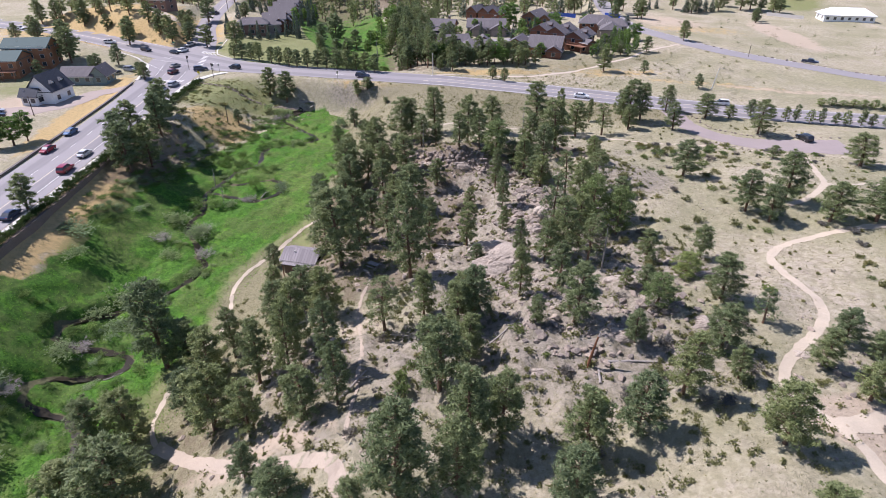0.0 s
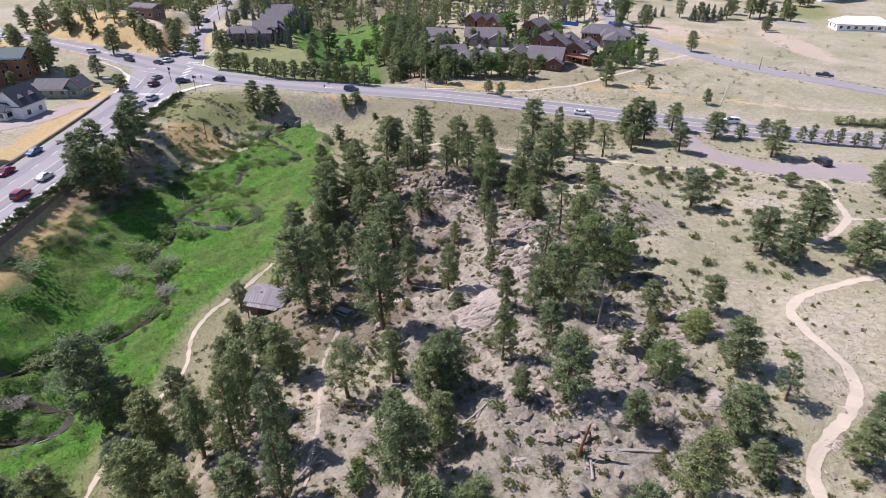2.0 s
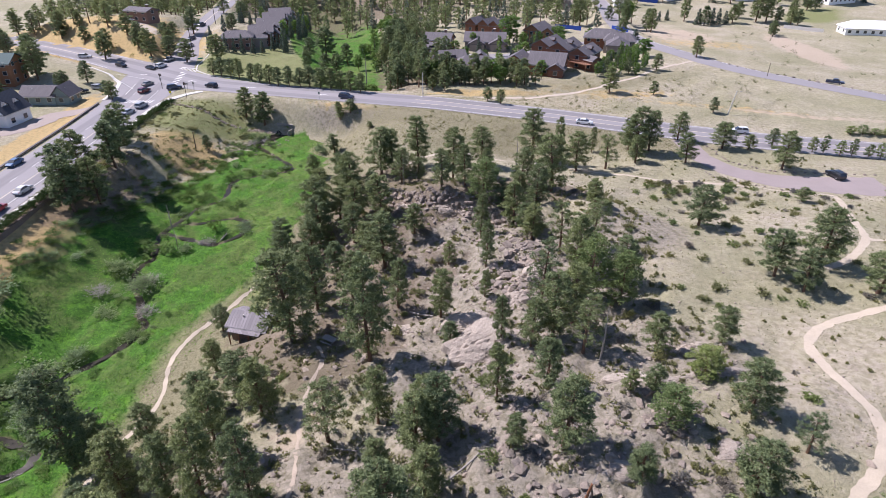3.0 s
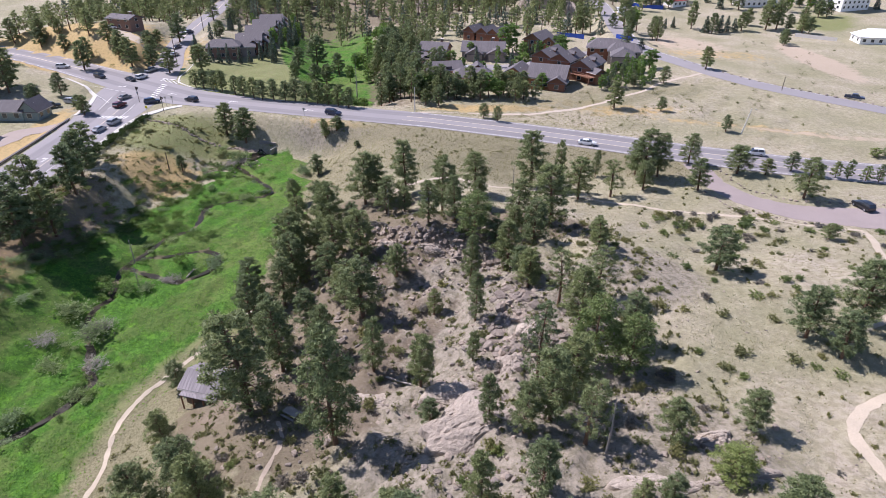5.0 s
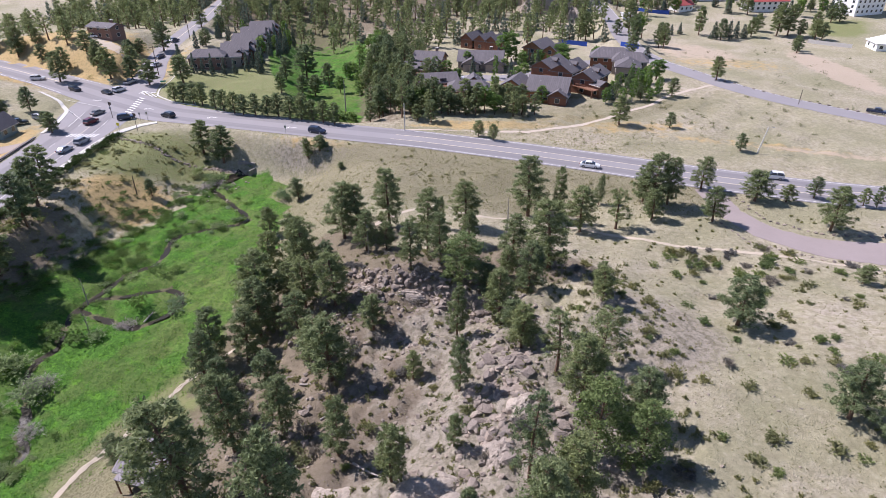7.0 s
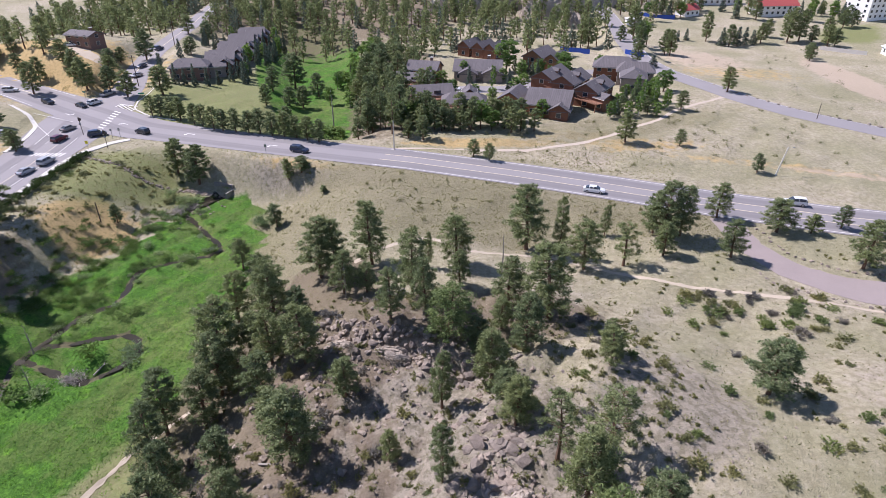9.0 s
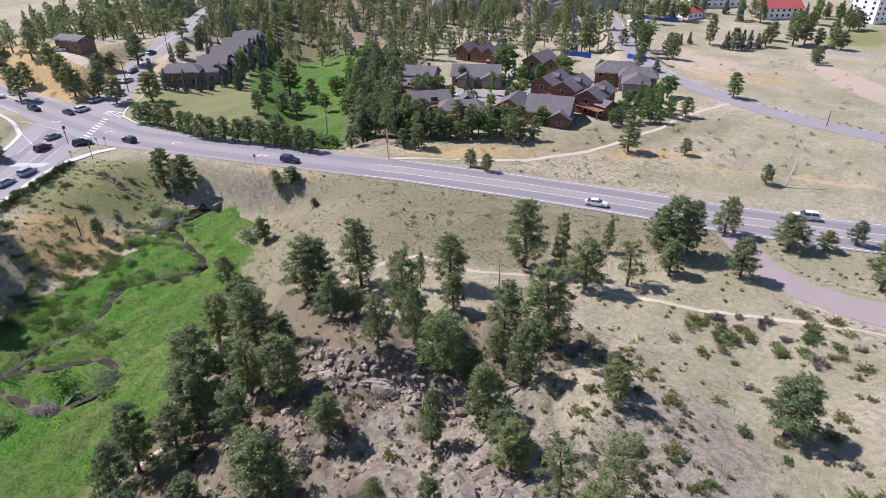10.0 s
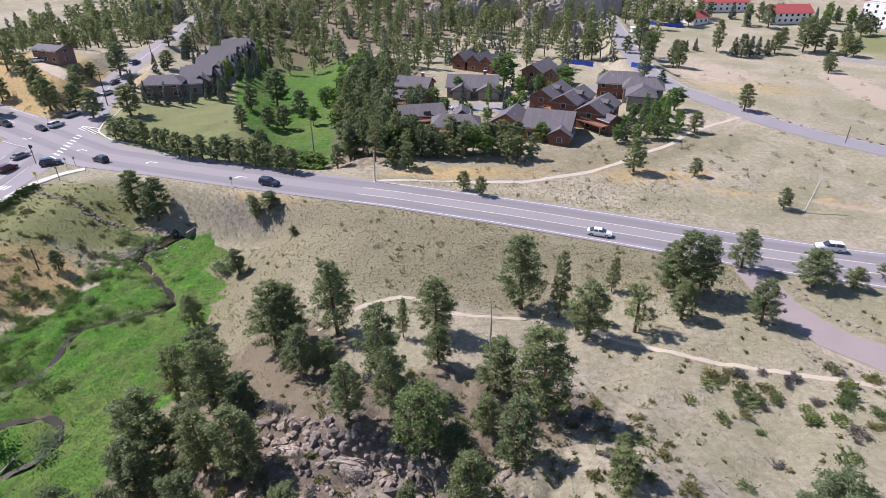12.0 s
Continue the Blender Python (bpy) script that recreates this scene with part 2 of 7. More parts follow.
def along(line, x, y):
    """distance, half width and height of the nearest place on a line"""
    best = np.full(x.shape, 1e9); w = np.zeros(x.shape); z = np.zeros(x.shape)
    for a, b in zip(line, line[1:]):
        ax, ay, bx, by = a[0], a[1], b[0], b[1]
        t = np.clip(((x - ax) * (bx - ax) + (y - ay) * (by - ay)) / ((bx - ax) ** 2 + (by - ay) ** 2), 0, 1)
        d = np.hypot(x - ax - t * (bx - ax), y - ay - t * (by - ay))
        k = d < best
        best = np.where(k, d, best)
        if len(a) > 2:
            w = np.where(k, (a[2] + t * (b[2] - a[2])) / 2, w)
            z = np.where(k, a[3] + t * (b[3] - a[3]), z)
    return best, w, z
def swells(x, y):
    z = np.full(x.shape, BASE)
    for sx, sy, r, h in SWELLS:
        z = z + h * np.exp(-((x - sx) ** 2 + (y - sy) ** 2) / (r * r))
    return z
def height(x, y):
    x = np.asarray(x, float); y = np.asarray(y, float)
    z = swells(x, y)
    # the far country climbs slowly
    z = z + 0.085 * np.clip(y - 370, 0, 500) + 12 * np.exp(-((x + 150) ** 2 + (y - 310) ** 2) / 60 ** 2) + 2.5 * smooth((y - 190) / 40) * np.exp(-((x - 40) / 80) ** 2) + 3.0 * np.exp(-((x - 110) ** 2 + (y - 275) ** 2) / 50 ** 2)
    # meadow beyond the highway
    d, _, _ = along([(-40, 212), (-26, 240), (-30, 262), (-36, 290), (-46, 320), (-58, 365), (-74, 405)], x, y)
    z = z - 5.5 * (1 - smooth((d - 7) / 16)) * smooth((430 - y) / 60)
    # valley of the creek
    l = np.interp(y, VALLEY_Y, VALLEY_L); r = np.interp(y, VALLEY_Y, VALLEY_R); f = np.interp(y, VALLEY_Y, VALLEY_Z)
    bank = np.interp(y, [60, 110, 140, 170, 200], [38, 36, 24, 26, 22])
    west = np.interp(y, [148, 160, 172, 188], [1.8, 10, 16, 21])
    f = f + np.interp(x, [-79.5, -73, -66, -60], [1, 0.72, 0.28, 0]) * (-6.0 - f) * smooth((175 - y) / 25)
    t = np.where(x < (l + r) / 2, (l - x) / west, (x - r) / bank)
    up = smooth(t) * smooth((225 - y) / 8) + (1 - smooth((225 - y) / 8))
    z = f + (z - f) * up
    for kx, ky, h in KNOLLS:
        z = z + h * np.exp(-((x - kx) ** 2 + (y - ky) ** 2) / 225.0)
    # the ledge across the north end of the ridge
    d = y - 134.4 + 0.36 * x
    z = z + 1.3 * np.tanh(d / 0.9) * np.exp(-(d / 7.0) ** 2) * smooth((x + 10) / 5) * smooth((25 - x) / 5)
    # roads are levelled into the ground
    for line, margin, ease in ((SIDE_STREET, 1.2, 6), (LANE, 1.2, 7), (CAR_PARK, 1.2, 5), (AVENUE, 2.7, 1.6), (HIGHWAY, 1.2, 9)):
        d, w, h = along(line, x, y)
        k = smooth((d - w - margin) / ease)
        z = h + (z - h) * k
    return z


def axis(lo, hi, step, far):
    mid = list(np.arange(lo, hi + step / 2, step))
    up, down, s = [], [], step
    while (up[-1] if up else hi) < far:
        s *= 1.16
        up.append((up[-1] if up else hi) + s)
    s = step
    while (down[-1] if down else lo) > -far:
        s *= 1.16
        down.append((down[-1] if down else lo) - s)
    return np.array(down[::-1] + mid + up)


GX, GY = axis(-112, 112, 0.8, 3200), axis(26, 262, 0.8, 3200)
CREEK = [(-45.5, 202.5), (-50.4, 198.2), (-51.4, 193.1), (-47.2, 188.6), (-43.6, 184.5), (-39.4, 180.4), (-37, 176.6), (-38.9, 174.3), (-42.5, 172.8), (-47.5, 170.6), (-50.4, 168.7), (-51.3, 166.3), (-50, 160.7), (-50.6, 156.5), (-54.6, 153.6), (-55.8, 150), (-57, 146.5), (-58.4, 143.5), (-58.8, 140), (-57.5, 135), (-56.5, 131.5), (-58.2, 128.4), (-57.5, 123.8),
         (-52.7, 117), (-51.6, 113.3), (-48.8, 110.4), (-49.6, 107.5), (-51, 104), (-54, 100), (-58, 96.5), (-62, 93), (-66, 88), (-65.5, 84.5), (-63, 83.5), (-60.5, 85), (-54.6, 84), (-52.6, 83), (-52.2, 80.5), (-54.3, 79), (-58, 78.4), (-62, 77.3), (-64.6, 74.5), (-63.6, 71.5), (-60.7, 70.7), (-56.6, 70), (-53.5, 67), (-52, 62), (-56, 52), (-60, 30)]
OXBOW = [(-57.5, 145), (-52.8, 145.6), (-48.7, 147.3), (-44, 148.6), (-41.2, 147.2), (-39.7, 144), (-41, 140.5), (-45, 136.8), (-49, 138), (-52.3, 139.2), (-57.8, 141.5)]
TRAILS = {
    "meadow": [(-24, 131), (-28.5, 127), (-31.6, 122.2), (-34, 116.5), (-37.3, 110.5), (-39.5, 106), (-40.5, 101), (-39.2, 96), (-37.4, 91.2), (-38.8, 87.2), (-40.9, 83.6), (-42.3, 77.5), (-42.8, 71.6), (-43, 67), (-40.5, 64)],
    "slope": [(-40.5, 64), (-37.2, 62), (-31.5, 58.1), (-25.8, 54.7), (-21.5, 52), (-17.5, 51.1), (-14.1, 50.4), (-11.4, 48.9), (-10.1, 46.6), (-9.8, 42)],
    "hill": [(-10.4, 52), (-10.2, 60), (-10.2, 67), (-10.9, 71.2), (-12.3, 78), (-12.4, 82), (-12, 85.7), (-11.1, 88.7), (-13, 93)],
    "field": [(-4.5, 157.4), (0, 161.6), (3.1, 164.5), (7.6, 167.1), (10.1, 166.8), (11.6, 164.2), (15.1, 162.1), (17.9, 161.8), (24.9, 162.6), (32.7, 162.6), (36, 161.2), (41.7, 157.2), (47.3, 154.2), (53.2, 152.4), (63, 149.4), (74, 147), (90, 143)],
    "bend": [(94, 98), (80, 95), (68.9, 93.9), (63.5, 93.3), (59.2, 91.6), (54.5, 89), (52.9, 85.3), (53, 82.1), (53.7, 76.7), (53.5, 72.5), (52.5, 69), (49.3, 65.3), (45, 62.1), (42.6, 60.2), (40.5, 57.7), (39.6, 54.4), (40.7, 51.7), (42.6, 49), (42.9, 46.1), (41.7, 41.8), (42, 28)],
    "spur": [(56, 53), (50, 50.9), (46.4, 49.8), (42.6, 49)],
    "lot": [(90, 142.7), (87.2, 135.9), (82.5, 124.8), (78.7, 115.1), (72.5, 108.5), (66, 105)],
    "link": [(78.7, 115.1), (83, 114.4), (88, 117), (98, 118)],
    "verge": [(-6.4, 211.5), (4.7, 212.3), (17.9, 213.6), (32.4, 213.8), (42.2, 217.4), (50.6, 220), (57.4, 225.5), (64.5, 231.2), (72.2, 236), (80.3, 246.4), (88.9, 251.8), (98, 258), (105.9, 261.8)],
}
_X, _Y = np.meshgrid(GX, GY)
_CREEK_AWAY = np.minimum(along(CREEK, _X, _Y)[0], along(OXBOW, _X, _Y)[0])


def lumps(x, y, size, seed):
    """smooth random field in -1..1, by sums of waves"""
    r, out = np.random.RandomState(seed), np.zeros(x.shape)
    for _ in range(10):
        a, p = r.uniform(0, 2 * np.pi), r.uniform(0, 2 * np.pi)
        k = 2 * np.pi / (size * r.uniform(0.7, 1.6))
        out += np.sin(k * (x * np.cos(a) + y * np.sin(a)) + p)
    return out / 4


def relief(x, y):
    z = height(x, y)
    away = np.full(x.shape, 1e9)
    for line in (HIGHWAY, AVENUE, SIDE_STREET, LANE, CAR_PARK):
        d, w, _ = along(line, x, y)
        away = np.minimum(away, d - w)
    free = smooth((away - 1.5) / 6)
    valley = inside(x, y)
    free = free * (1 - 0.75 * smooth((-50 - x) / 8) * smooth((y - 120) / 20) * smooth((222 - y) / 8) * (1 - valley))
    hill = smooth((x + 28) / 25) * smooth((48 - x) / 22) * smooth((y - 40) / 10) * smooth((150 - y) / 12)
    z = z + free * (1 - valley) * (0.28 * lumps(x, y, 14, 1) + 0.10 * lumps(x, y, 4.5, 2)) + free * hill * (0.55 * lumps(x, y, 8, 5) + 0.36 * lumps(x, y, 3.0, 6))
    z = z + valley * (0.17 * lumps(x, y, 5, 7) + 0.13 * lumps(x, y, 2.4, 8))
    d = _CREEK_AWAY
    z = z - 0.9 * (1 - smooth((d - 0.7) / 1.1)) * smooth((214 - y) / 8)
    far = smooth((y - 480) / 200)
    return z + far * 14 * lumps(x, y, 180, 9)


def inside(x, y):
    l, r = np.interp(y, VALLEY_Y, VALLEY_L), np.interp(y, VALLEY_Y, VALLEY_R)
    l = l + np.interp(y, [85, 108, 140, 165], [3, 7.5, 9, 2])
    r = r - np.interp(y, [178, 204], [0, 7])
    return smooth((x - l + 2) / 4) * smooth((r - x + 5) / 5) * smooth((205 - y) / 7)


_Z = relief(_X, _Y)


_ROAD_AWAY = np.minimum.reduce([along(q, _X, _Y)[0] - along(q, _X, _Y)[1] for q in (HIGHWAY, AVENUE, SIDE_STREET, LANE, CAR_PARK)])
_TRAIL_AWAY = np.minimum.reduce([along(q, _X, _Y)[0] for q in TRAILS.values()])
_MEADOW = inside(_X, _Y)


def on_ground(x, y):
    """height of the ground sheet at a place"""
    return on_sheet(_Z, x, y)


def on_sheet(_Z, x, y):
    """a value that is known over the ground sheet"""
    i = min(max(int(np.searchsorted(GX, x)) - 1, 0), len(GX) - 2)
    j = min(max(int(np.searchsorted(GY, y)) - 1, 0), len(GY) - 2)
    u, v = (x - GX[i]) / (GX[i + 1] - GX[i]), (y - GY[j]) / (GY[j + 1] - GY[j])
    return float((1 - u) * (1 - v) * _Z[j, i] + u * (1 - v) * _Z[j, i + 1] + (1 - u) * v * _Z[j + 1, i] + u * v * _Z[j + 1, i + 1])


def mesh_object(name, verts, faces, mat, parent=None, label="", flat=True):
    me = bpy.data.meshes.new(name)
    me.from_pydata(verts if isinstance(verts, list) else verts.tolist(), [], faces if isinstance(faces, list) else faces.tolist())
    me.materials.append(mat)
    if not flat:
        me.polygons.foreach_set("use_smooth", [True] * len(me.polygons))
    me.update()
    ob = new(name, me)
    if parent is not None:
        ob.parent = parent
    if label:
        tagged(ob, label)
    return ob


def ground_sheet():
    nx, ny = len(GX), len(GY)
    verts = np.stack([_X.ravel(), _Y.ravel(), _Z.ravel()], 1)
    k = np.arange(nx * ny).reshape(ny, nx)
    faces = np.stack([k[:-1, :-1].ravel(), k[:-1, 1:].ravel(), k[1:, 1:].ravel(), k[1:, :-1].ravel()], 1)
    ob = mesh_object("ground", verts, faces, M_GROUND, flat=False)
    x, y = _X.ravel(), _Y.ravel()
    def blob(cx, cy, rx, ry, turn=0.0):
        c, s = math.cos(radians(turn)), math.sin(radians(turn))
        u, v = ((x - cx) * c + (y - cy) * s) / rx, (-(x - cx) * s + (y - cy) * c) / ry
        return np.clip(1.35 - np.hypot(u, v) * 0.85, 0, 1)
    stream = [(-29, 230, 12, 0), (-30, 250, 20, 0), (-42, 290, 34, 0), (-57, 353, 44, 0), (-75, 408, 30, 0)]
    d, half, _ = along(stream, x, y)
    meadow = np.maximum(inside(x + 2.2 * lumps(x, y, 11, 21) + 1.1 * lumps(x, y, 4, 22), y), 1 - smooth((d - half + 1) / 6))
    fringe = smooth((x - np.interp(y, VALLEY_Y, VALLEY_L) - 2) / 8) * smooth((np.interp(y, VALLEY_Y, VALLEY_R) + 15 - x) / 14) * smooth((199 - y) / 14)
    meadow = np.maximum(meadow * smooth((430 - y) / 30), 0)
    lawn = np.maximum.reduce([fringe * 0.85, blob(-75, 197, 13, 13) * 0.75, blob(-52, 250, 26, 22), blob(-72, 264, 22, 17), blob(-60, 282, 15, 22), blob(-62, 238, 26, 8, -24),  blob(-62, 200, 12, 8) * 0.7, blob(-72, 203, 17, 12) * 0.9, blob(214, 390, 16, 12), blob(170, 398, 10, 5), blob(-35, 93, 8, 26) * 0.9, blob(-140, 205, 26, 20) * 0.5, blob(-55, 330, 14, 60, 15), blob(228, 402, 14, 12)])
    gold = np.maximum.reduce([blob(-75.5, 122, 7.5, 24), blob(-150, 290, 62, 34) * 0.8, blob(-107, 182, 5, 42, 5) * 0.85, blob(-22, 202, 30, 3, -18) * 0.5, blob(95, 205, 45, 3.5, -14) * 0.5, blob(62, 218, 26, 7) * 0.52, blob(20, 219, 30, 5) * 0.62, blob(45, 224, 22, 6) * 0.5, blob(120, 300, 40, 24) * 0.5, blob(-67, 180, 10, 11) * 0.8, blob(-77, 96, 5, 18) * 0.7])
    stony = np.maximum.reduce([blob(16, 92, 20, 38), blob(6, 126, 14, 12), blob(24, 62, 20, 12) * 0.6, blob(36, 84, 12, 12) * 0.65, blob(-12, 62, 20, 16) * 0.65, blob(-25, 200, 22, 4, -18) * 0.6, blob(60, 480, 90, 50), blob(40, 120, 12, 12) * 0.7])
    bare = np.maximum.reduce([blob(-23, 97, 6, 5) * 0.5, blob(-12, 76, 6, 7) * 0.5, blob(-22, 55, 14, 4) * 0.6, blob(163, 300, 9, 45, -8), blob(118, 330, 26, 34) * 0.62, blob(-128, 186, 14, 12) * 0.7, blob(45, 49, 5, 5), blob(118, 199, 52, 2.2, -14) * 0.55])
    herby = np.maximum.reduce([blob(8, 184, 34, 17, -14), blob(-22, 172, 14, 26) * 0.9, blob(50, 178, 26, 9, -14) * 0.8, blob(-30, 150, 10, 22) * 0.8, blob(10, 205, 60, 3, -16) * 0.7, blob(60, 232, 50, 14, 20) * 0.55, blob(-34, 82, 9, 34) * 0.9, blob(-20, 60, 22, 12) * 0.5])
    litter = np.maximum.reduce([blob(-14, 104, 16, 22), blob(2, 72, 24, 16) * 0.35, blob(-32, 66, 12, 16) * 0.5, blob(0, 113, 15, 15) * 0.55, blob(-8, 136, 20, 14) * 0.9, blob(20, 140, 22, 10) * 0.7, blob(-20, 128, 9, 16), blob(-20, 70, 10, 12) * 0.5, blob(-76, 150, 9, 18), blob(-8, 285, 16, 60), blob(-60, 440, 90, 90) * 0.8, blob(0, 640, 400, 160), blob(-10, 150, 14, 12) * 0.8])
    trail_x = np.interp(y, [64, 76, 87, 96, 106, 117, 127, 140], [-42.5, -42.5, -38.8, -39.2, -39.5, -34, -28.5, -22])
    meadow = np.where((y > 55) & (y < 140), meadow * (0.30 + 0.70 * smooth((trail_x - x - 0.5) / 8)), meadow)
    lawn = np.maximum(lawn, 0.95 * smooth((x - trail_x + 12) / 5) * smooth((trail_x + 4 - x) / 4) * smooth((y - 55) / 10) * smooth((142 - y) / 10))
    litter = np.maximum(litter, 0.8 * (1 - smooth((_CREEK_AWAY.ravel() - 0.4) / 0.6)))
    for name, values in (("meadow", meadow), ("lawn", lawn), ("gold", gold), ("stony", stony), ("bare", bare), ("herby", herby), ("litter", litter)):
        at = ob.data.attributes.new(name, "FLOAT", "POINT")
        at.data.foreach_set("value", np.ascontiguousarray(values, dtype=np.float32))
    return tagged(ob, "dry grassland with a green creek meadow and stony hill", "ground", kind="structure")


ground_sheet()


def resample(line, step, soft=7.0):
    """even places along a line, rounded at its corners, with the way at each"""
    p = np.array([q[:2] for q in line], float)
    extra = np.array([q[2:] for q in line], float) if len(line[0]) > 2 else np.zeros((len(line), 0))
    s = np.r_[0, np.cumsum(np.hypot(*np.diff(p, axis=0).T))]
    n = max(3, int(s[-1] / step) + 1)
    u = np.linspace(0, s[-1], n)
    cols = [np.interp(u, s, c) for c in (*p.T, *extra.T)]
    k = max(1, int(min(soft, s[-1] / 12) / step))
    if k > 1:
        w = np.hanning(2 * k + 3)[1:-1]
        w /= w.sum()
        cols = [np.convolve(np.pad(c, len(w) // 2, mode="reflect", reflect_type="odd"), w, "valid") for c in cols]
    p = np.stack(cols[:2], 1)
    way = np.gradient(p, axis=0)
    way /= np.hypot(*way.T)[:, None]
    return p, way, cols[2:], u


def ribbon(name, line, mat, lift, width=None, step=1.5, across=4, fray=0.0, seed=0, offset=0.0, part_of=None):
    """A strip laid on the ground along a line."""
    p, way, more, u = resample(line, step)
    r = np.random.RandomState(seed)
    w = np.full(len(p), width) if width else more[0]
    wl, wr = (w / 2 + fray * r.uniform(-1, 1, len(p)) for _ in range(2))
    side = np.stack([-way[:, 1], way[:, 0]], 1)
    verts, uv = [], []
    for k in range(across + 1):
        f = k / across
        off = offset - wl + f * (wl + wr)
        for q, s, o, l in zip(p, side, off, u):
            x, y = q + s * o
            verts.append((x, y, on_ground(x, y) + lift))
            uv.append((o, l))
    n = len(p)
    faces = [(k * n + i, k * n + i + 1, (k + 1) * n + i + 1, (k + 1) * n + i) for k in range(across) for i in range(n - 1)]
    faces = [f[::-1] for f in faces]
    ob = mesh_object(name, verts, faces, mat, part_of)
    layer = ob.data.uv_layers.new(name="UVMap")
    layer.data.foreach_set("uv", [c for poly in ob.data.polygons for v in poly.vertices for c in uv[v]])
    return ob


tagged(ribbon("road_highway", HIGHWAY, M_ASPHALT, 0.09, step=2.5, across=6), "grey asphalt highway with worn wheel tracks", "road", kind="structure")
tagged(ribbon("road_avenue", AVENUE, M_ASPHALT, 0.075, step=2.5, across=6), "grey asphalt avenue running down to the crossing", "road", kind="structure")
tagged(ribbon("road_side_street", SIDE_STREET, M_OLD_ASPHALT, 0.06, step=2.5, across=4), "grey asphalt side street", "road", kind="structure")
tagged(ribbon("road_lane", LANE, M_OLD_ASPHALT, 0.06, step=2.5, across=4), "narrow grey asphalt lane across the field", "road", kind="structure")
M_LOT = surface("lot_gravel", (0.30, 0.25, 0.235), 0.9, 0.18, 0.3, 6.0)
tagged(ribbon("car_park", CAR_PARK, M_LOT, 0.05, step=1.5, across=4, fray=0.3), "pinkish gravel car park", "car park", kind="structure")
M_TRACK = surface("worn_track", (0.385, 0.315, 0.245), 0.95, 0.25, 0.5, 6.0, relief=0.4, deep=0.03)
M_WALK = surface("pale_paving", (0.50, 0.42, 0.335), 0.9, 0.15, 0.5, 6.0)
for _i, (_name, _line) in enumerate(TRAILS.items()):
    _w = {"meadow": 0.72, "slope": 1.9, "hill": 0.5, "field": 0.95, "bend": 1.35, "spur": 2.6, "lot": 1.3, "link": 1.0, "verge": 1.3}[_name]
    tagged(ribbon("path_" + _name, _line, M_TRACK if _name in ("hill", "slope") else M_WALK if _name == "verge" else M_TRAIL, 0.035, _w, 0.9, 3, 0.16 if _name != "verge" else 0.0, _i), "pale paved footpath" if _name == "verge" else "pale trodden earth footpath", "path", kind="structure")
def water_build(nt, bsdf, out):
    nt.links.new(mix(nt, noise_at(nt, 0.8), (0.02, 0.018, 0.012), (0.055, 0.045, 0.03)), bsdf.inputs["Base Color"])
    bsdf.inputs["Roughness"].default_value = 0.3
    bsdf.inputs["Specular IOR Level"].default_value = 0.18
    bump(nt, bsdf, noise_at(nt, 3.0), 0.25, 0.05)


M_WATER = material("creek_water", water_build)
def creek_water(line):
    """one level strip of water lying in its bed"""
    p, way, _, u = resample(line, 0.6, 1.4)
    bed = np.array([on_ground(*q) for q in p])
    bed = np.convolve(np.pad(bed, 6, mode="edge"), np.ones(13) / 13, "valid") + 0.14
    verts = [(q[0] - d[1] * o * w, q[1] + d[0] * o * w, z) for o in (-1, -0.35, 0.35, 1) for q, d, z, w in zip(p, way, bed, 0.55 + 0.22 * np.sin(0.9 * u) + 0.15 * np.sin(2.3 * u))]
    n = len(p)
    return mesh_object("water_creek", verts, [(k * n + i, (k + 1) * n + i, (k + 1) * n + i + 1, k * n + i + 1)[::-1] for k in range(3) for i in range(n - 1)], M_WATER)


for _line in (CREEK, OXBOW):
    tagged(creek_water(_line), "shallow dark creek water", "creek", kind="structure")


def marks(name, line, mat, offset, width, lift=0.1, dash=None, part=(0, 1)):
    """A painted line along a road, at a distance from its middle (or from its edge, as a part of the half width)."""
    p, way, more, u = resample(line, 1.5)
    side = np.stack([-way[:, 1], way[:, 0]], 1)
    half = more[0] / 2
    verts, faces = [], []
    n = len(p)
    for i in range(n - 1):
        if not part[0] <= u[i] / u[-1] <= part[1]:
            continue
        if dash and (u[i] % dash) > dash * 0.35:
            continue
        k = len(verts)
        for j in (i, i + 1):
            o = offset(half[j])
            for s in (o - width / 2, o + width / 2):
                x, y = p[j] + side[j] * s
                verts.append((x, y, on_ground(x, y) + lift))
        faces.append((k, k + 2, k + 3, k + 1))
    return tagged(mesh_object(name, verts, faces, mat), "worn painted road line", "road marking", kind="structure")


marks("trim_line", HIGHWAY, M_PAINT, lambda h: h - 0.75, 0.16, 0.11, part=(0.52, 1))
marks("trim_line", HIGHWAY, M_PAINT, lambda h: 0.8 - h, 0.16, 0.11, part=(0.52, 1))
marks("trim_line", HIGHWAY, M_PAINT, lambda h: h - 0.75, 0.16, 0.11, part=(0, 0.40))
marks("trim_line", HIGHWAY, M_PAINT, lambda h: 0.8 - h, 0.16, 0.11, part=(0, 0.40))
marks("trim_line", HIGHWAY, M_YELLOW, lambda h: 1.7, 0.22, 0.11, part=(0.52, 1))
marks("trim_line", HIGHWAY, M_YELLOW, lambda h: -1.9, 0.22, 0.11, part=(0.52, 1))
marks("trim_line", HIGHWAY, M_YELLOW, lambda h: 0.2, 0.3, 0.11, part=(0, 0.40))
marks("trim_line", AVENUE, M_YELLOW, lambda h: -1.6, 0.14, 0.1, part=(0, 0.92))
marks("trim_line", AVENUE, M_PAINT, lambda h: 1.9, 0.14, 0.1, 9.0, part=(0, 0.95))
marks("trim_line", AVENUE, M_PAINT, lambda h: -4.8, 0.14, 0.1, part=(0, 0.92))
